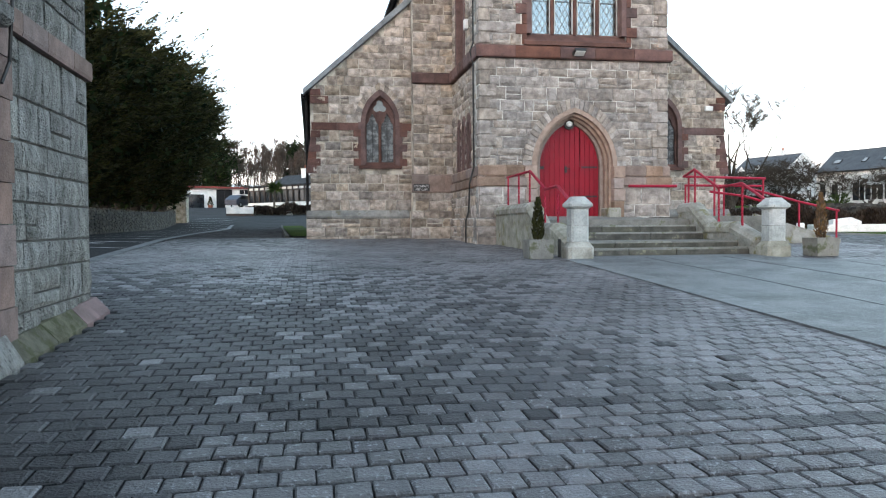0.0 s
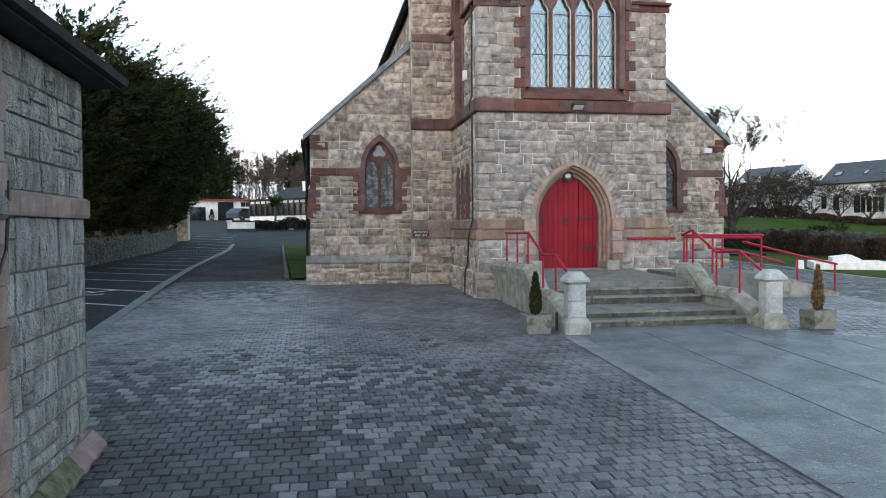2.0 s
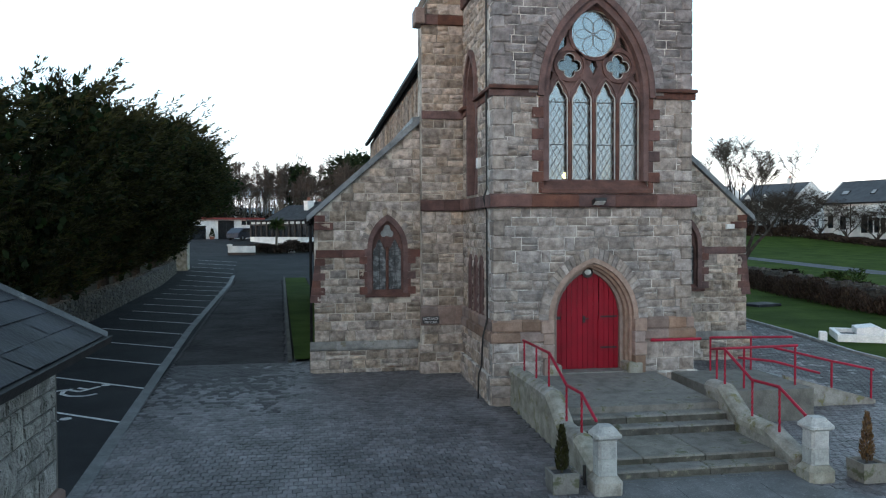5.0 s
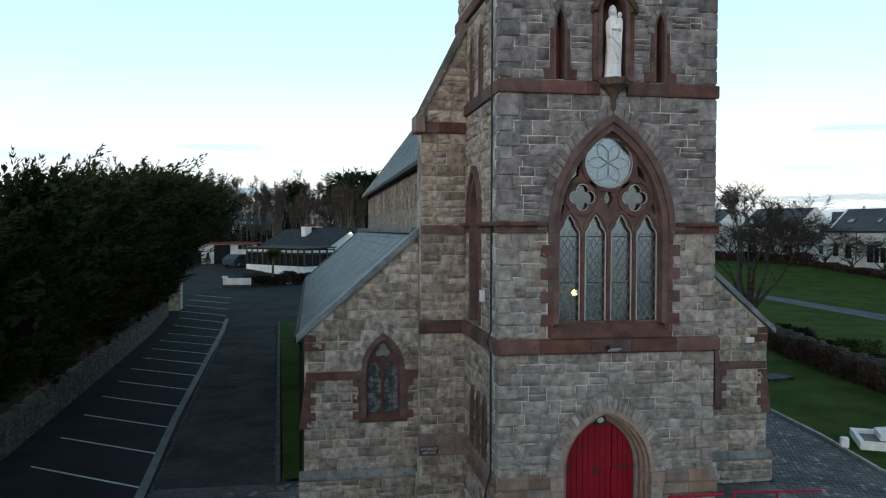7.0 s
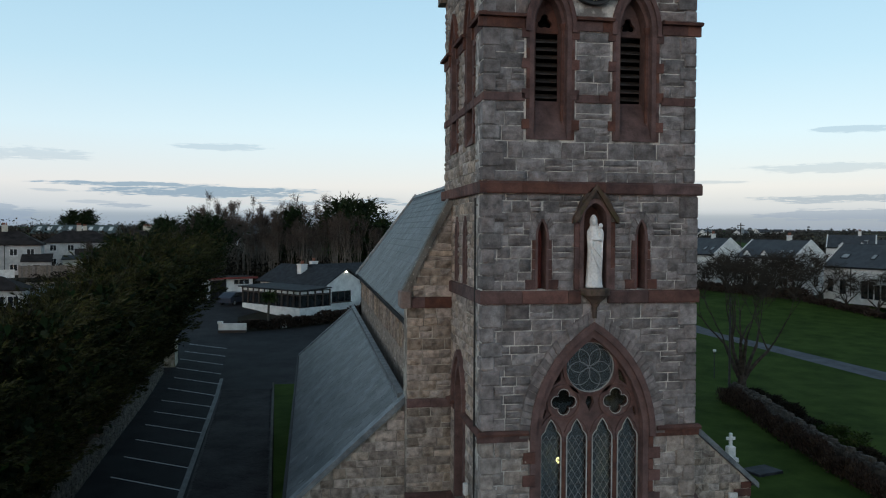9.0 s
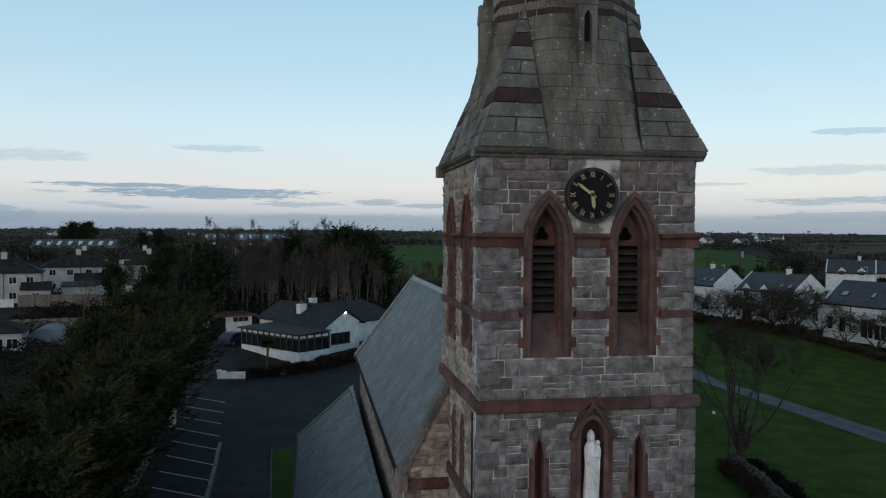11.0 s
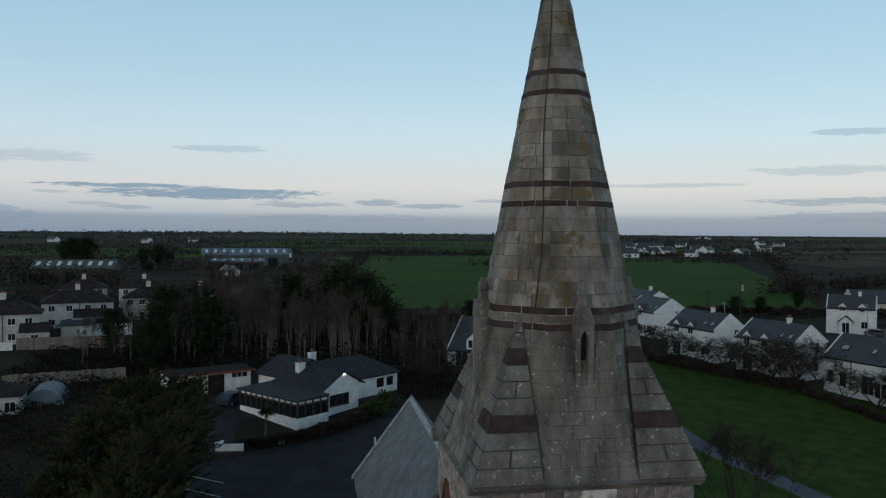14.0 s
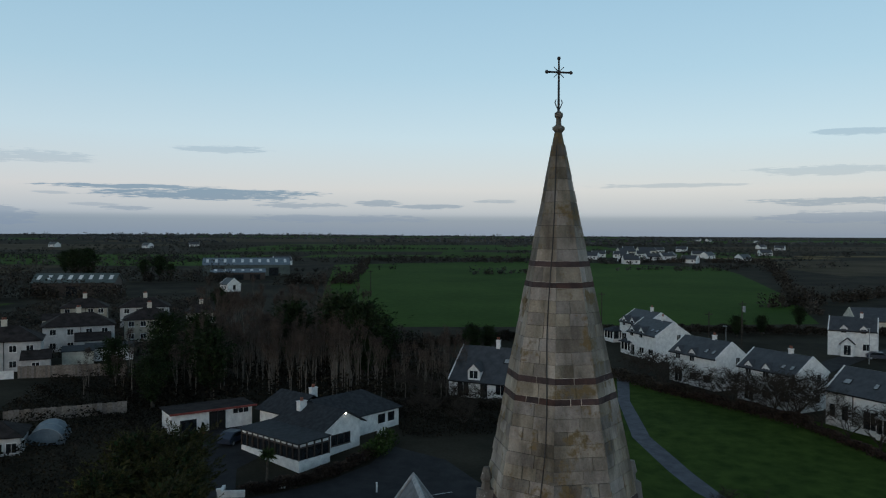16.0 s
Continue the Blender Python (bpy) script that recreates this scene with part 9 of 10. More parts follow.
def fence(p, q, h, label, material="wood", gap=0.0, step=0.34):
    root = thing("fence", label, "fence")
    n_ = int(math.dist(p, q) / step)
    d = Vector((q[0] - p[0], q[1] - p[1], 0)).normalized()
    s = Vector((-d.y, d.x, 0)) * 0.03
    rr = random.Random(int(p[1]))
    for k in range(n_):
        a = Vector((*p, 0)) + d * (k * step + gap / 2)
        b = a + d * (step - gap - 0.01)
        z = zg(a.y)
        hh = h * rr.uniform(0.96, 1.03)
        bm = bmesh.new()
        prism(bm, [(*(a - s).xy, z - 0.1), (*(b - s).xy, z - 0.1), (*(b - s).xy, z + hh), (*(a - s).xy, z + hh)], s * 2)
        part("slat", bm, material, root)
    return root


fence((-52.0, 118.0), (-35.5, 119.0), 1.9, "pale weathered board fence behind the estate gardens")
fence((-43.8, 89.4), (-29.5, 93.2), 1.5, "weathered panel fence across the rough ground", step=0.6)
fence((-56.6, 117.0), (-52.2, 117.8), 1.3, "low white rendered garden wall", "white", step=1.4)
poly = thing("polytunnel", "pale translucent polytunnel with rounded roof", "polytunnel", pose(-35.8, 81.0, zg(80), 0, 0, 8))
bm = bmesh.new()
prism(bm, [(2.0 * math.cos(a), -2.4, 1.9 * math.sin(a)) for a in np.linspace(0, math.pi, 12)], (0, 5.0, 0))
part("cover", bm, "blue_tin", poly, "pale blue plastic cover")
for y in (-2.42, 0.1, 2.58):
    bm = bmesh.new()
    for a0, a1 in zip(np.linspace(0, math.pi, 12), np.linspace(0, math.pi, 12)[1:]):
        tube(bm, (2.03 * math.cos(a0), y, 1.93 * math.sin(a0)), (2.03 * math.cos(a1), y, 1.93 * math.sin(a1)), 0.04, sides=5, caps=False)
    part("hoop", bm, "lead", poly)


def barn(m, L, W, eave, ridge, roof, wall, label, lights=8):
    root = thing("farm_shed", label, "shed", m, group="farm sheds")
    part("wall", prism(bmesh.new(), [(-L / 2, -W / 2, -1), (-L / 2, W / 2, -1), (-L / 2, W / 2, eave), (-L / 2, 0, ridge), (-L / 2, -W / 2, eave)], (L, 0, 0)), wall, root)
    for s in (-1, 1):
        roof_slab(root, [(-L / 2 - 0.3, s * (W / 2 + 0.4), eave - 0.1), (L / 2 + 0.3, s * (W / 2 + 0.4), eave - 0.1), (L / 2 + 0.3, 0, ridge), (-L / 2 - 0.3, 0, ridge)], 0.15, roof)
    for k in range(lights):
        u = -L / 2 + L * (k + 0.5) / lights
        y, z = -W / 4, (eave + ridge) / 2 + 0.2
        sl_ = (ridge - eave) / (W / 2)
        part("roof_light", prism(bmesh.new(), [(u - 0.6, y - W * 0.10, z - W * 0.10 * sl_), (u + 0.6, y - W * 0.10, z - W * 0.10 * sl_), (u + 0.6, y + W * 0.12, z + W * 0.12 * sl_), (u - 0.6, y + W * 0.12, z + W * 0.12 * sl_)], (0, 0, 0.08)), "white", root)
    for k in range(3):
        u = -L / 2 + L * (k + 0.6) / 3.2
        # dark plate on the wall paints the shade of an open doorway
        part("doorway", B(u - 2.2, u + 2.2, -W / 2 - 0.06, -W / 2 + 0.1, -0.5, eave * 0.75), "night_pane", root)
    return root


barn(pose(-84.5, 267, 5.3, 0, 0, 1), 26, 12, 4.6, 7.4, "green_tin", "timber", "long green-roofed farm shed with roof lights")
barn(pose(-37, 372, 6.4, 0, 0, 5), 40, 18, 5.2, 8.2, "blue_tin", "green_tin", "large blue-grey farm shed with roof lights", 10)
barn(pose(-38, 340, 6.2, 0, 0, 5), 23, 9, 3.2, 4.6, "blue_tin", "timber", "low blue-grey lean-to farm shed", 6)
gable_house("farm_house", "small white gabled farm house by the sheds", pose(-35, 276, 5.7, 0, 0, -60), 6.5, 5, 2.6, 4.6, fronts=((-1.5, 0.8, 1.0, 1.1, 0), (1.5, 0.8, 1.0, 1.1, 0)), ends=((0, 0.6, 1.2, 1.8, 0),))

# ---- woods, hedges and far trees ----
WOOD = [bare_tree(20 + k, (3.4, 5.0, 4.2, 5.8)[k], 0.080, 2.2, 3, "tall slender leafless tree in the wood", spread=0.19, up=0.55, material="bark_pale", group="bare wood", first=3, name="wood_tree", twigs=420, twig=0.8, low=0.35, thin=0.008) for k in range(4)]
rr = random.Random(31)
spots = []
while len(spots) < 144:
    x, y = rr.uniform(-25, 4), rr.uniform(96, 124)
    if x < -8 and y < 99 or x > 0 and y < 99:
        continue
    spots.append((x, y, rr.uniform(0.80, 1.04)))
spots += [(rr.uniform(-30, 7), rr.uniform(124, 152), rr.uniform(1.0, 1.28)) for _ in range(50)]
spots += [(rr.uniform(4, 17), rr.uniform(94, 116), rr.uniform(0.55, 0.85)) for _ in range(34)] + [(rr.uniform(-40, -25), rr.uniform(100, 122), rr.uniform(0.45, 0.75)) for _ in range(18)]
for i, (x, y, s) in enumerate(spots):
    if i < 4:
        WOOD[i].matrix_basis = pose(x, y, zg(y), 0, 0, rr.uniform(0, 360)) @ Matrix.Diagonal((s, s, s, 1))
    else:
        c = copy_thing(WOOD[i % 4], pose(x, y, zg(y), 0, 0, rr.uniform(0, 360)))
        c.scale = (s, s, s)
EVER = conifer(8, 9.5, 3.0, "evergreen_tree", 0.0, 2600, "dark round-headed evergreen tree at the wood edge", "dark evergreens", "ivy", 0.45)
ever = [(2.2, 108, 1.46), (-20, 100, 1.12), (-23, 112, 1.2), (-27, 104, 1.0), (5.5, 112, 1.1), (-0.5, 118, 1.5), (-9, 122, 1.3), (-27, 95, 0.8), (-30, 122, 1.1), (-36, 112, 0.8), (-121, 378, 1.25), (-113, 384, 1.4), (-78, 340, 1.0), (-72, 344, 1.15), (-66, 336, 0.8), (-31, 205, 0.8), (-28, 196, 0.7), (-98, 330, 1.5), (-106, 338, 1.5), (24, 128, 0.7), (28, 132, 0.6), (112, 158, 0.6), (88, 145, 0.55), (96, 148, 0.5)]
for i, (x, y, s) in enumerate(ever):
    if i == 0:
        EVER.matrix_basis = pose(x, y, zg(y)) @ Matrix.Diagonal((s, s, s, 1))
    else:
        c = copy_thing(EVER, pose(x, y, zg(y), 0, 0, rr.uniform(0, 360)))
        c.scale = (s * 1.1, s * 1.1, s)


def stuff(name, pts, size, material, label, category="undergrowth"):
    root = tagged(leafy(pts, size, material, name, None, random.Random(len(pts)), 0.4), label, category, kind="stuff")
    return root


def patch(x0, x1, y0, y1, h, n, rr, up=0.8):
    pts = []
    for _ in range(n):
        x, y = rr.uniform(x0, x1), rr.uniform(y0, y1)
        b = 0.55 + 0.45 * math.sin(x * 0.31 + 1.3) * math.cos(y * 0.27) + 0.3 * math.sin(x * 0.9 + y * 0.7)
        a = rr.uniform(0, math.tau)
        pts.append(((x, y, zg(y) + max(0.1, h * b) * rr.random() ** 0.7), (math.cos(a), math.sin(a), up)))
    return pts


stuff("undergrowth", patch(-34, 17, 94, 150, 3.6, 22000, rr), 0.40, "bramble", "dark tangled undergrowth beneath the bare wood")
stuff("bramble_bank", patch(-46, -22, 62, 116, 1.6, 18000, rr), 0.28, "bramble", "dark brambles and rough scrub on waste ground")
stuff("bramble_bank", patch(-60, -22, 20, 60, 1.4, 9000, rr), 0.3, "bramble", "dark brambles and rough scrub behind the cypresses")
stuff("garden_shrubs", patch(-85, -36, 134, 245, 2.0, 14000, rr), 0.5, "hedge_far", "dark shrubs and hedges in the estate gardens", "shrubs")
stuff("garden_bed", patch(5, 26, 76, 100, 1.2, 10000, rr), 0.24, "bramble", "dark winter shrubs in the garden beside the bungalow", "shrubs")
stuff("hedge_bed", hedge_points([(-12.2, 62.2), (-8.8, 63.0), (-4.0, 65.5), (0.5, 70.0)], 0.9, 1.1, 500, rr), 0.22, "bush", "low brown clipped hedge along the bungalow terrace", "hedge")
stuff("hedge_bed", hedge_points([(0.5, 70.0), (3.0, 74.5)], 1.6, 1.5, 500, rr), 0.25, "bush_green", "mixed evergreen shrubs beside the bungalow", "shrubs")
stuff("hedgerow", hedge_points([(46.9, 96.3), (52.5, 83.2), (56.2, 73.8)], 1.5, 1.4, 420, rr), 0.26, "bush", "brown leafless hedgerow between lawn and houses", "hedgerow")
stuff("hedgerow", hedge_points([(43.6, 107.5), (46.4, 98.1), (50.1, 90.7)], 1.8, 1.8, 380, rr), 0.3, "hedge_far", "dark hedgerow between lawn and houses", "hedgerow")
stuff("hedgerow", hedge_points([(14, 140), (60, 155), (95, 150), (125, 142)], 1.6, 2.0, 200, rr), 0.4, "hedge_far", "dark hedgerow along the pasture", "hedgerow")
stuff("hedgerow", hedge_points([(5, 92), (12, 90), (24, 88), (36, 100)], 1.2, 1.4, 300, rr), 0.26, "hedge_far", "dark shrubs round the garden", "hedgerow")
stuff("hedgerow", hedge_points([(56.2, 73.8), (58.5, 62.6), (65.1, 47.7), (80.0, 36.4)], 1.0, 0.8, 300, rr), 0.24, "bush", "low brown hedge before the long cottage", "hedgerow")
BUSH = [bare_tree(50 + k, 0.7, 0.10, 1.25, 4, "dense dark leafless garden tree before the white houses", spread=0.62, up=0.1, material="bark_dark", group="garden trees", name="garden_tree", first=7, twigs=900, twig=0.7, low=0.5, thin=0.016) for k in range(2)]
for i, (x, y, s) in enumerate(((53.9, 78.5, 1.15), (51.1, 90.7, 1.05), (55.4, 76.6, 1.2), (57.4, 77.6, 1.25), (58.1, 68.7, 0.9), (58.5, 74.3, 1.0), (51.8, 84.1, 0.95), (52.9, 81.3, 0.9), (48.7, 93.9, 0.9), (61.3, 60.7, 1.1), (48.3, 98.1, 1.0), (61.8, 57.0, 1.0), (8.5, 83, 0.9), (11, 88, 1.1), (13, 80, 0.8), (9, 93, 1.2), (15, 86, 1.0), (53.4, 88.3, 1.0), (56.2, 80.8, 1.1), (59.7, 65.4, 1.0), (46.4, 101.9, 1.0))):
    if i < 2:
        BUSH[i].matrix_basis = pose(x, y, zg(y)) @ Matrix.Diagonal((s, s, s, 1))
    else:
        c = copy_thing(BUSH[i % 2], pose(x, y, zg(y), 0, 0, 47 * i))
        s *= 1.3 if x > 40 else 1.0
        c.scale = (s, s, s)
palm = thing("palm_tree", "small cordyline palm with spiky green head", "tree", pose(-10.2, 65.2, zg(65)))
part("trunk", tube(bmesh.new(), (0, 0, -0.2), (0.1, 0, 2.5), 0.13, 0.10, 8), "bark", palm)
rr2 = random.Random(5)
leafy([((0.1 + 0.35 * math.cos(a) * c, 0.35 * math.sin(a) * c, 2.6 + 0.35 * b), (math.cos(a) * c, math.sin(a) * c, b)) for a, b, c in ((rr2.uniform(0, 6.28), rr2.uniform(-0.4, 1.0), rr2.uniform(0.4, 1.0)) for _ in range(260))], 0.9, "bush_green", "fronds", palm, rr2, 0.05)


def tree_line(p, q, h, n, rr, width=6.0, dense=26):
    """Far hedgerow trees: clumps of uneven height along a line."""
    pts = []
    heads = []
    for _ in range(n):
        t = rr.random()
        x, y = p[0] + (q[0] - p[0]) * t + rr.gauss(0, width * 0.3), p[1] + (q[1] - p[1]) * t + rr.gauss(0, width * 0.3)
        heads.append((x, y, h * rr.uniform(0.35, 1.0) * (1.0 if rr.random() < 0.75 else 1.5)))
    for x, y, hh in heads:
        for _ in range(dense):
            a = rr.uniform(0, math.tau)
            r_ = hh * 0.42 * rr.random() ** 0.5
            z = hh * rr.uniform(0.05, 1.0)
            pts.append(((x + r_ * math.cos(a), y + r_ * math.sin(a), zg(y) + z), (math.cos(a), math.sin(a), 0.8)))
    return pts


rr = random.Random(91)
far_pts = {"near": [], "mid": [], "far": []}
for p, q, h, n in (((-130, 260), (-60, 245), 6, 30), ((-140, 330), (-40, 320), 7, 40), ((-20, 300), (10, 310), 5, 20), ((130, 178), (300, 470), 4, 70), ((130, 200), (220, 240), 5, 40), ((10, 300), (32, 525), 3, 40), ((30, 525), (305, 475), 4, 110)):
    far_pts["near"] += tree_line(p, q, h, int(n * 1.8), rr, 4.0, 52)
for k in range(56):
    y = rr.uniform(380, 1000)
    x = rr.uniform(-0.62, 0.78) * y
    w = rr.uniform(60, 240)
    sl_ = rr.uniform(-0.25, 0.25)
    far_pts["mid"] += tree_line((x - w / 2, y - w * sl_), (x + w / 2, y + w * sl_), rr.uniform(2.2, 4.2), int(w / 2.6), rr, 3, 12)
for k in range(46):
    y = rr.uniform(1000, 2500)
    x = rr.uniform(-0.65, 0.8) * y
    w = rr.uniform(150, 700)
    far_pts["far"] += tree_line((x - w / 2, y), (x + w / 2, y + rr.uniform(-80, 80)), rr.uniform(1.6, 3.2) if k % 6 else 6.5, int(w / 6), rr, 14, 12)
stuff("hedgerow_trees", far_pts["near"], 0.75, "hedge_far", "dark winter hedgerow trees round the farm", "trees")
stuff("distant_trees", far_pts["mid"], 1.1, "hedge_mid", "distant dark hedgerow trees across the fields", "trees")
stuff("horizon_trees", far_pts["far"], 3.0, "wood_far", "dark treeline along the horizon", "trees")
M["stubble"] = mat("pale_stubble_field", (0.10, 0.075, 0.035), (0.17, 0.13, 0.06), 0.03, 0.95, 0.2, 0.5, gloss=0.03)
fields = [((350, 560, 120, 30), "stubble"), ((470, 600, 130, 34), "stubble"), ((80, 610, 190, 60), "field"), ((20, 760, 240, 70), "field"), ((-200, 560, 260, 180), "field"), ((240, 640, 300, 130), "field"), ((-420, 900, 420, 240), "brown_field"), ((120, 900, 420, 240), "field"), ((640, 860, 420, 200), "brown_field"), ((-800, 1300, 600, 400), "field"), ((0, 1400, 700, 420), "brown_field"), ((800, 1350, 700, 380), "field"), ((-260, 420, 200, 120), "brown_field"), ((380, 430, 240, 170), "brown_field"), ((-140, 205, 70, 55), "grass"), ((-1500, 1900, 1100, 500), "brown_field"), ((200, 2000, 1200, 420), "field"), ((1500, 2000, 1000, 480), "brown_field")]
for (x, y, w, d), mt in fields:
    a = rr.uniform(-0.15, 0.15)
    sheet("field", [(x - w / 2, y - d / 2 + w * a * 0.5), (x + w / 2, y - d / 2 - w * a * 0.5), (x + w / 2 + d * 0.2, y + d / 2 - w * a * 0.5), (x - w / 2 + d * 0.2, y + d / 2 + w * a * 0.5)], mt, 0.03 if mt != "grass" else 0.04, "distant field bounded by hedgerows", "field")
cot = gable_house("far_cottage", "small white cottage far across the fields", pose(-24, 470, zg(470), 0, 0, 20), 11, 7, 2.8, 5.2, fronts=((-3, 0.8, 1.2, 1.2, 0), (3, 0.8, 1.2, 1.2, 0)), group="far cottages")
for k in range(16):
    y = rr.uniform(560, 1600)
    x = rr.uniform(0.25, 0.66) * y if k % 3 else rr.uniform(-0.6, 0.3) * y
    copy_thing(cot, pose(x, y, zg(y), 0, 0, rr.uniform(-50, 50)))
for k in range(15):
    y = rr.uniform(470, 640)
    copy_thing(cot, pose(rr.uniform(0.30, 0.60) * y, y, zg(y), 0, 0, rr.uniform(-50, 50)))
estate = gable_house("far_terrace", "row of pale houses on a distant estate", pose(270, 640, zg(640), 0, 0, 6), 17, 8, 3.2, 6.2, fronts=((-6, 0.8, 1.4, 1.3, 0), (-2, 0.8, 1.4, 1.3, 0), (2, 0.8, 1.4, 1.3, 0), (6, 0.8, 1.4, 1.3, 0)), group="far cottages", material="cream")
for x, y, r_ in ((300, 665, 0),):
    copy_thing(estate, pose(x, y, zg(y), 0, 0, r_))


def pole(x, y, h, box=False):
    root = thing("utility_pole", "tall dark wooden utility pole", "pole", pose(x, y, zg(y)), group="utility poles")
    part("shaft", tube(bmesh.new(), (0, 0, -0.3), (0, 0, h), 0.15, 0.10, 8), "bark_dark", root)
    part("crossarm", B(-0.8, 0.8, -0.06, 0.06, h - 0.6, h - 0.45), "bark_dark", root)
    if box:
        part("transformer", tube(bmesh.new(), (0.35, 0, h - 2.2), (0.35, 0, h - 1.0), 0.35, 0.35, 10), "lead", root)
    return root


pole(81.5, 132, 9.5, True)
pole(62, 160, 9.0)
pole(72, 128, 8.0)
pole(14, 250, 9.0)
for x, y in ((95, 112), (70, 118)):
    root = thing("street_lamp", "grey street lamp on a slim column", "street lamp", pose(x, y, zg(y)), group="street lamps")
    part("column", tube(bmesh.new(), (0, 0, -0.2), (0, 0, 6.5), 0.07, 0.05, 8), "lead", root)
    part("lantern", B(-0.6, 0.1, -0.1, 0.1, 6.45, 6.6), "lead", root)
sheet("village_street", [(72, 100), (76, 101), (100, 118), (128, 128), (127, 132), (98, 122), (74, 106)], "tarmac", 0.03, "grey village street between the houses", "road")
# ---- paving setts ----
def shade_and_wear(x, y):
    """Share of darker setts: painted lodge shade plus algae; also the drive and right."""
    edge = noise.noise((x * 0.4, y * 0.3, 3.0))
    # grows towards the lodge as its shade would
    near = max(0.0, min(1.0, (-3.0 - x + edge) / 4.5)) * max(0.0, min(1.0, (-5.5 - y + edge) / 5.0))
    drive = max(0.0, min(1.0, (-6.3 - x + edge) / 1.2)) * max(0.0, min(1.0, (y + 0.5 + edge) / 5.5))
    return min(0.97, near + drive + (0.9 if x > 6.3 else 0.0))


def sett_field(x0, x1, y0, y1, inside, single, parent, seed, w=0.152, d=0.172, material="sett"):
    """Staggered courses of worn concrete setts; 'single' picks those that become objects."""
    rr = random.Random(seed)
    shapes = []
    for k in range(6):
        q = random.Random(k)
        t = [(sx * (w / 2 - 0.006), sy * (d / 2 - 0.006), -0.03) for sx, sy in ((-1, -1), (1, -1), (1, 1), (-1, 1))]
        b = [(sx * (w / 2 - 0.012 - q.uniform(0, 0.006)), sy * (d / 2 - 0.012 - q.uniform(0, 0.006)), q.uniform(-0.003, 0.003)) for sx, sy in ((-1, -1), (1, -1), (1, 1), (-1, 1))]
        m_ = [(sx * (w / 2 - 0.004), sy * (d / 2 - 0.004), -0.008) for sx, sy in ((-1, -1), (1, -1), (1, 1), (-1, 1))]
        shapes.append((np.array(t + m_ + b), [(8, 9, 10, 11)] + [(4 + i, 4 + (i + 1) % 4, 8 + (i + 1) % 4, 8 + i) for i in range(4)] + [(i, (i + 1) % 4, 4 + (i + 1) % 4, 4 + i) for i in range(4)]))
    meshes = []
    for pts, faces in shapes:
        me = bpy.data.meshes.new("sett")
        me.from_pydata(pts.tolist(), [], faces)
        finish(me, "sett_ob")
        meshes.append(me)
    vs, fs, dark_vs, dark_fs = [], [], [], []
    row, y = 0, y0
    while y < y1:
        x = x0 + (w / 2 if row % 2 else 0) + rr.uniform(-0.012, 0.012)
        while x < x1:
            if inside(x, y):
                k = rr.randrange(6)
                z = zg(y) + rr.uniform(-0.004, 0.004)
                if single(x, y):
                    LATER.append(("sett", meshes[k], Matrix.Translation((x, y, z)) @ Matrix.Rotation(rr.uniform(-0.02, 0.02), 4, "Z"), parent))
                else:
                    pts, faces = shapes[k]
                    to_vs, to_fs = (dark_vs, dark_fs) if material == "sett" and rr.random() < shade_and_wear(x, y) else (vs, fs)
                    o = len(to_vs)
                    slope = (zg(y + 0.1) - zg(y - 0.1)) / 0.2
                    tilt = rr.uniform(-0.02, 0.02)
                    for p in pts:
                        to_vs.append((x + p[0], y + p[1], z + p[2] + p[1] * slope + p[0] * tilt))
                    to_fs.extend([[i + o for i in f] for f in faces])
            x += w
        y += d
        row += 1
    tagged(part("paving_setts", (vs, fs), material, parent), kind="stuff")
    # setts that carry the painted shade, the damp and the drive's darker tone
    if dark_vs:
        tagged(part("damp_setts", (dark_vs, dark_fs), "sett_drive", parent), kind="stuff")


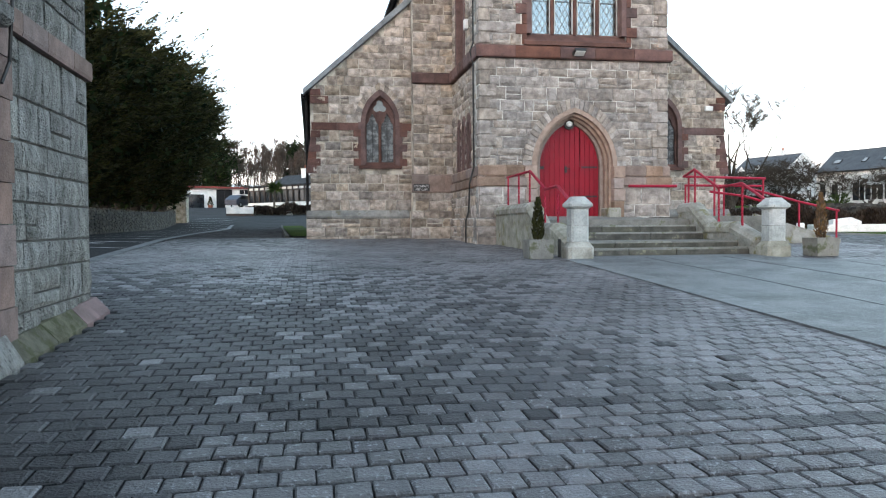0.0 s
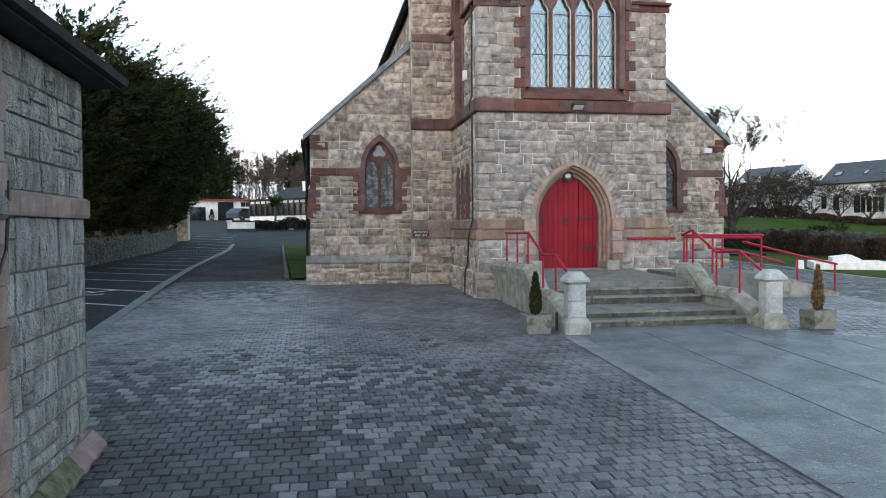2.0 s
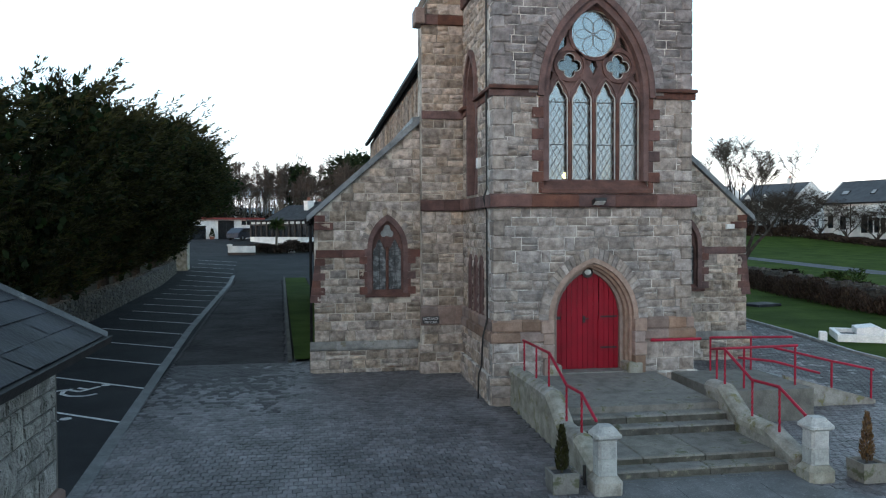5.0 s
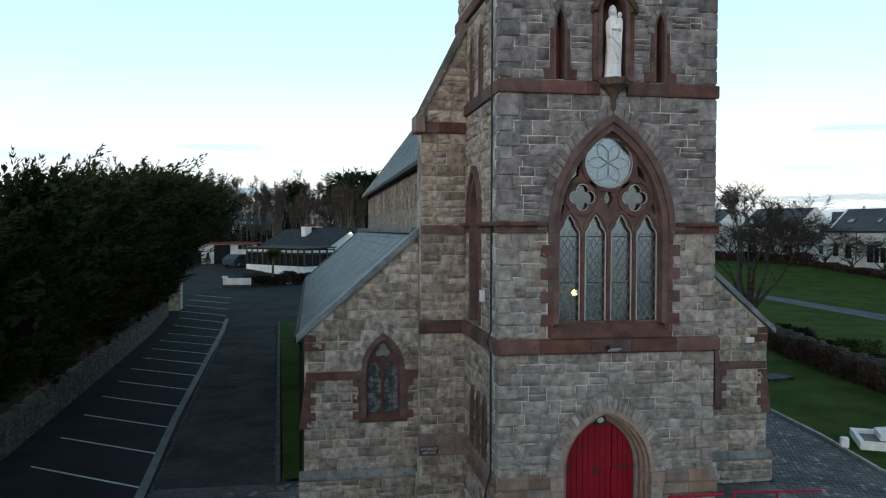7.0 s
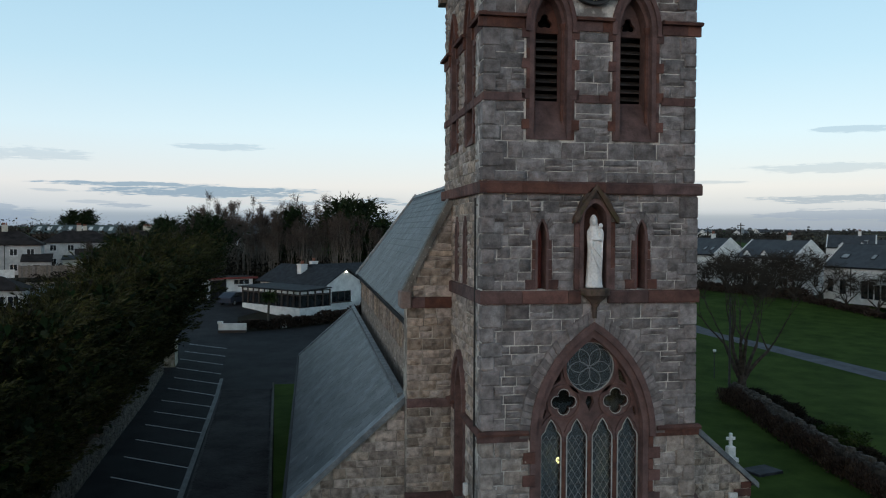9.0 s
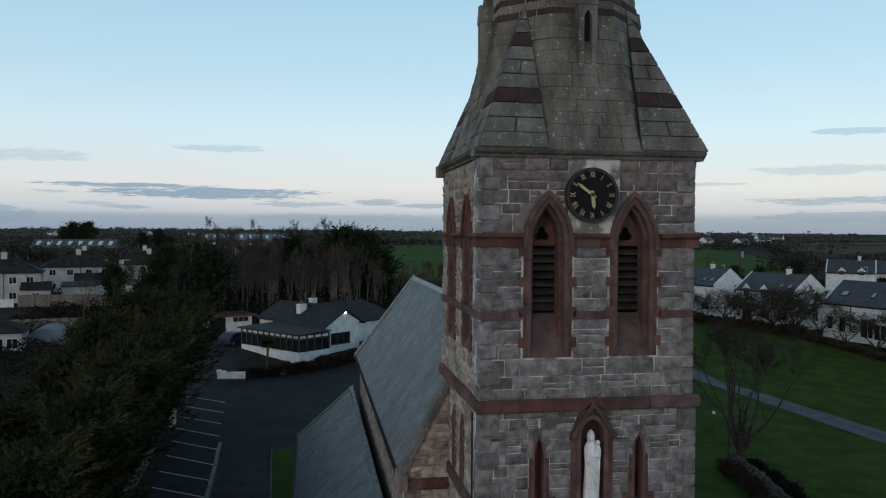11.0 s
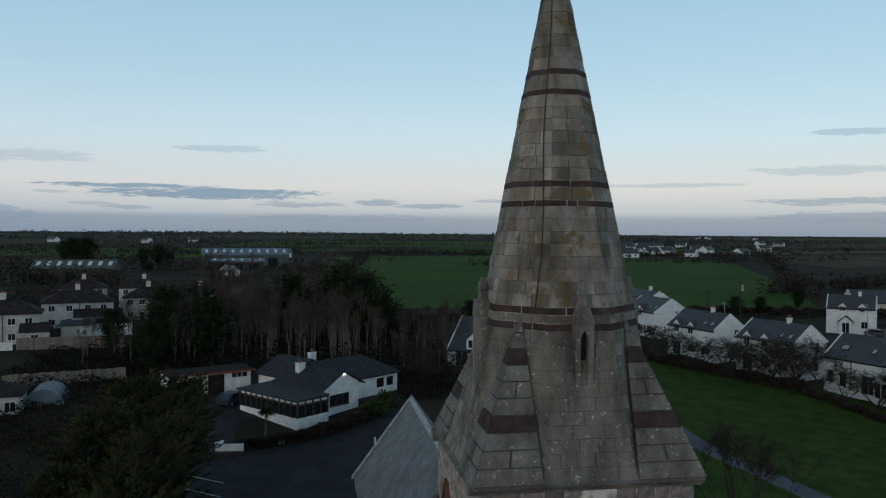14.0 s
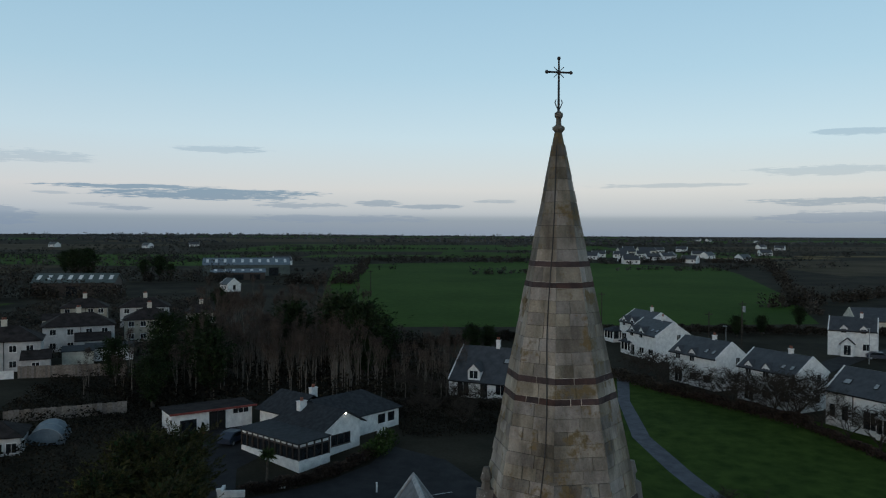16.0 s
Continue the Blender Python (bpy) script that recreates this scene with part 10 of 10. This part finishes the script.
def on_paving(x, y):
    edge = -2.27
    if y < -5.9 and edge + 0.06 < x < 2.1 + (-6.6 - y) * 2.54:
        return False
    if -6.0 < y < -5.2 and -1.75 < x < 1.45:
        return False
    if x < -10.35 + (0.0 if y < 0 else -0.04 * y) + 0.25 and y < 5.9 or (x < -8.2 and y < -10.45):
        return False
    if y > 5.9 and x < -6.9:
        return y < YS and -10.33 - 0.0455 * (y - 5.9) < x < -7.23 - 0.041 * (y - 5.8)
    if y > -0.2 and abs(x) < 2.45 or y > 3.6 and abs(x) < 3.5 or y > 4.1 and abs(x) < 6.45:
        return False
    if -5.5 < y < 0 and -2.05 < x < 1.8 or -2.4 < y < 0 and 1.8 < x < 3.9:
        return False
    if x > 6.4:
        edge = 10.1 + (0.13 * (y - 4.5) if y > 4.5 else 0.04 * (2.0 - y) if y > 2 else 0.24 * (2.0 - y))
        return y < 13.9 and x < edge - 0.1
    return y < 6.0


paving = thing("paved_forecourt", "grey concrete sett paving before the church, worn pale in patches", "paving", kind="structure")
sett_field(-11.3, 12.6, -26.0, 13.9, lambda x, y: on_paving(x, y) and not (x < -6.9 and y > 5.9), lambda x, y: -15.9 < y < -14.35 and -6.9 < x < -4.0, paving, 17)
drive_setts = thing("paved_drive", "dark worn sett paving of the drive beside the church", "paving", kind="structure")
sett_field(-12.1, -6.9, 5.95, YS, on_paving, lambda x, y: False, drive_setts, 18, material="drive_sett")
# joints of the concrete apron, running out from the steps
joints = thing("slab_joint", "dark joints between the long concrete slabs", "joint", kind="structure")
for x0_, x1_ in ((-0.80, -0.84), (0.62, 0.58), (2.1, 2.05), (4.4, 4.3), (6.4, 6.3)):
    y0_ = -5.75 if x0_ < 1.9 else -6.95 - 0.42 * (x0_ - 2)
    bm = bmesh.new()
    cuts = [y0_] + [c for c in (-9.0, -13.0) if c < y0_ - 0.1] + [-16.0]
    for ya, yb in zip(cuts, cuts[1:]):
        xa, xb = (x0_ + (x1_ - x0_) * (y0_ - v) / 10.0 for v in (ya, yb))
        prism(bm, [(xa, ya, zg(ya) + 0.017), (xa + 0.010, ya, zg(ya) + 0.017), (xb + 0.010, yb, zg(yb) + 0.017), (xb, yb, zg(yb) + 0.017)], (0, 0, -0.02))
    part("joint_line", bm, "slab_seam", joints)
# ---- single stones, setts and blocks ----
for name, me, m, parent in LATER:
    ob = new(name, me)
    ob.parent = parent
    ob.matrix_basis = m
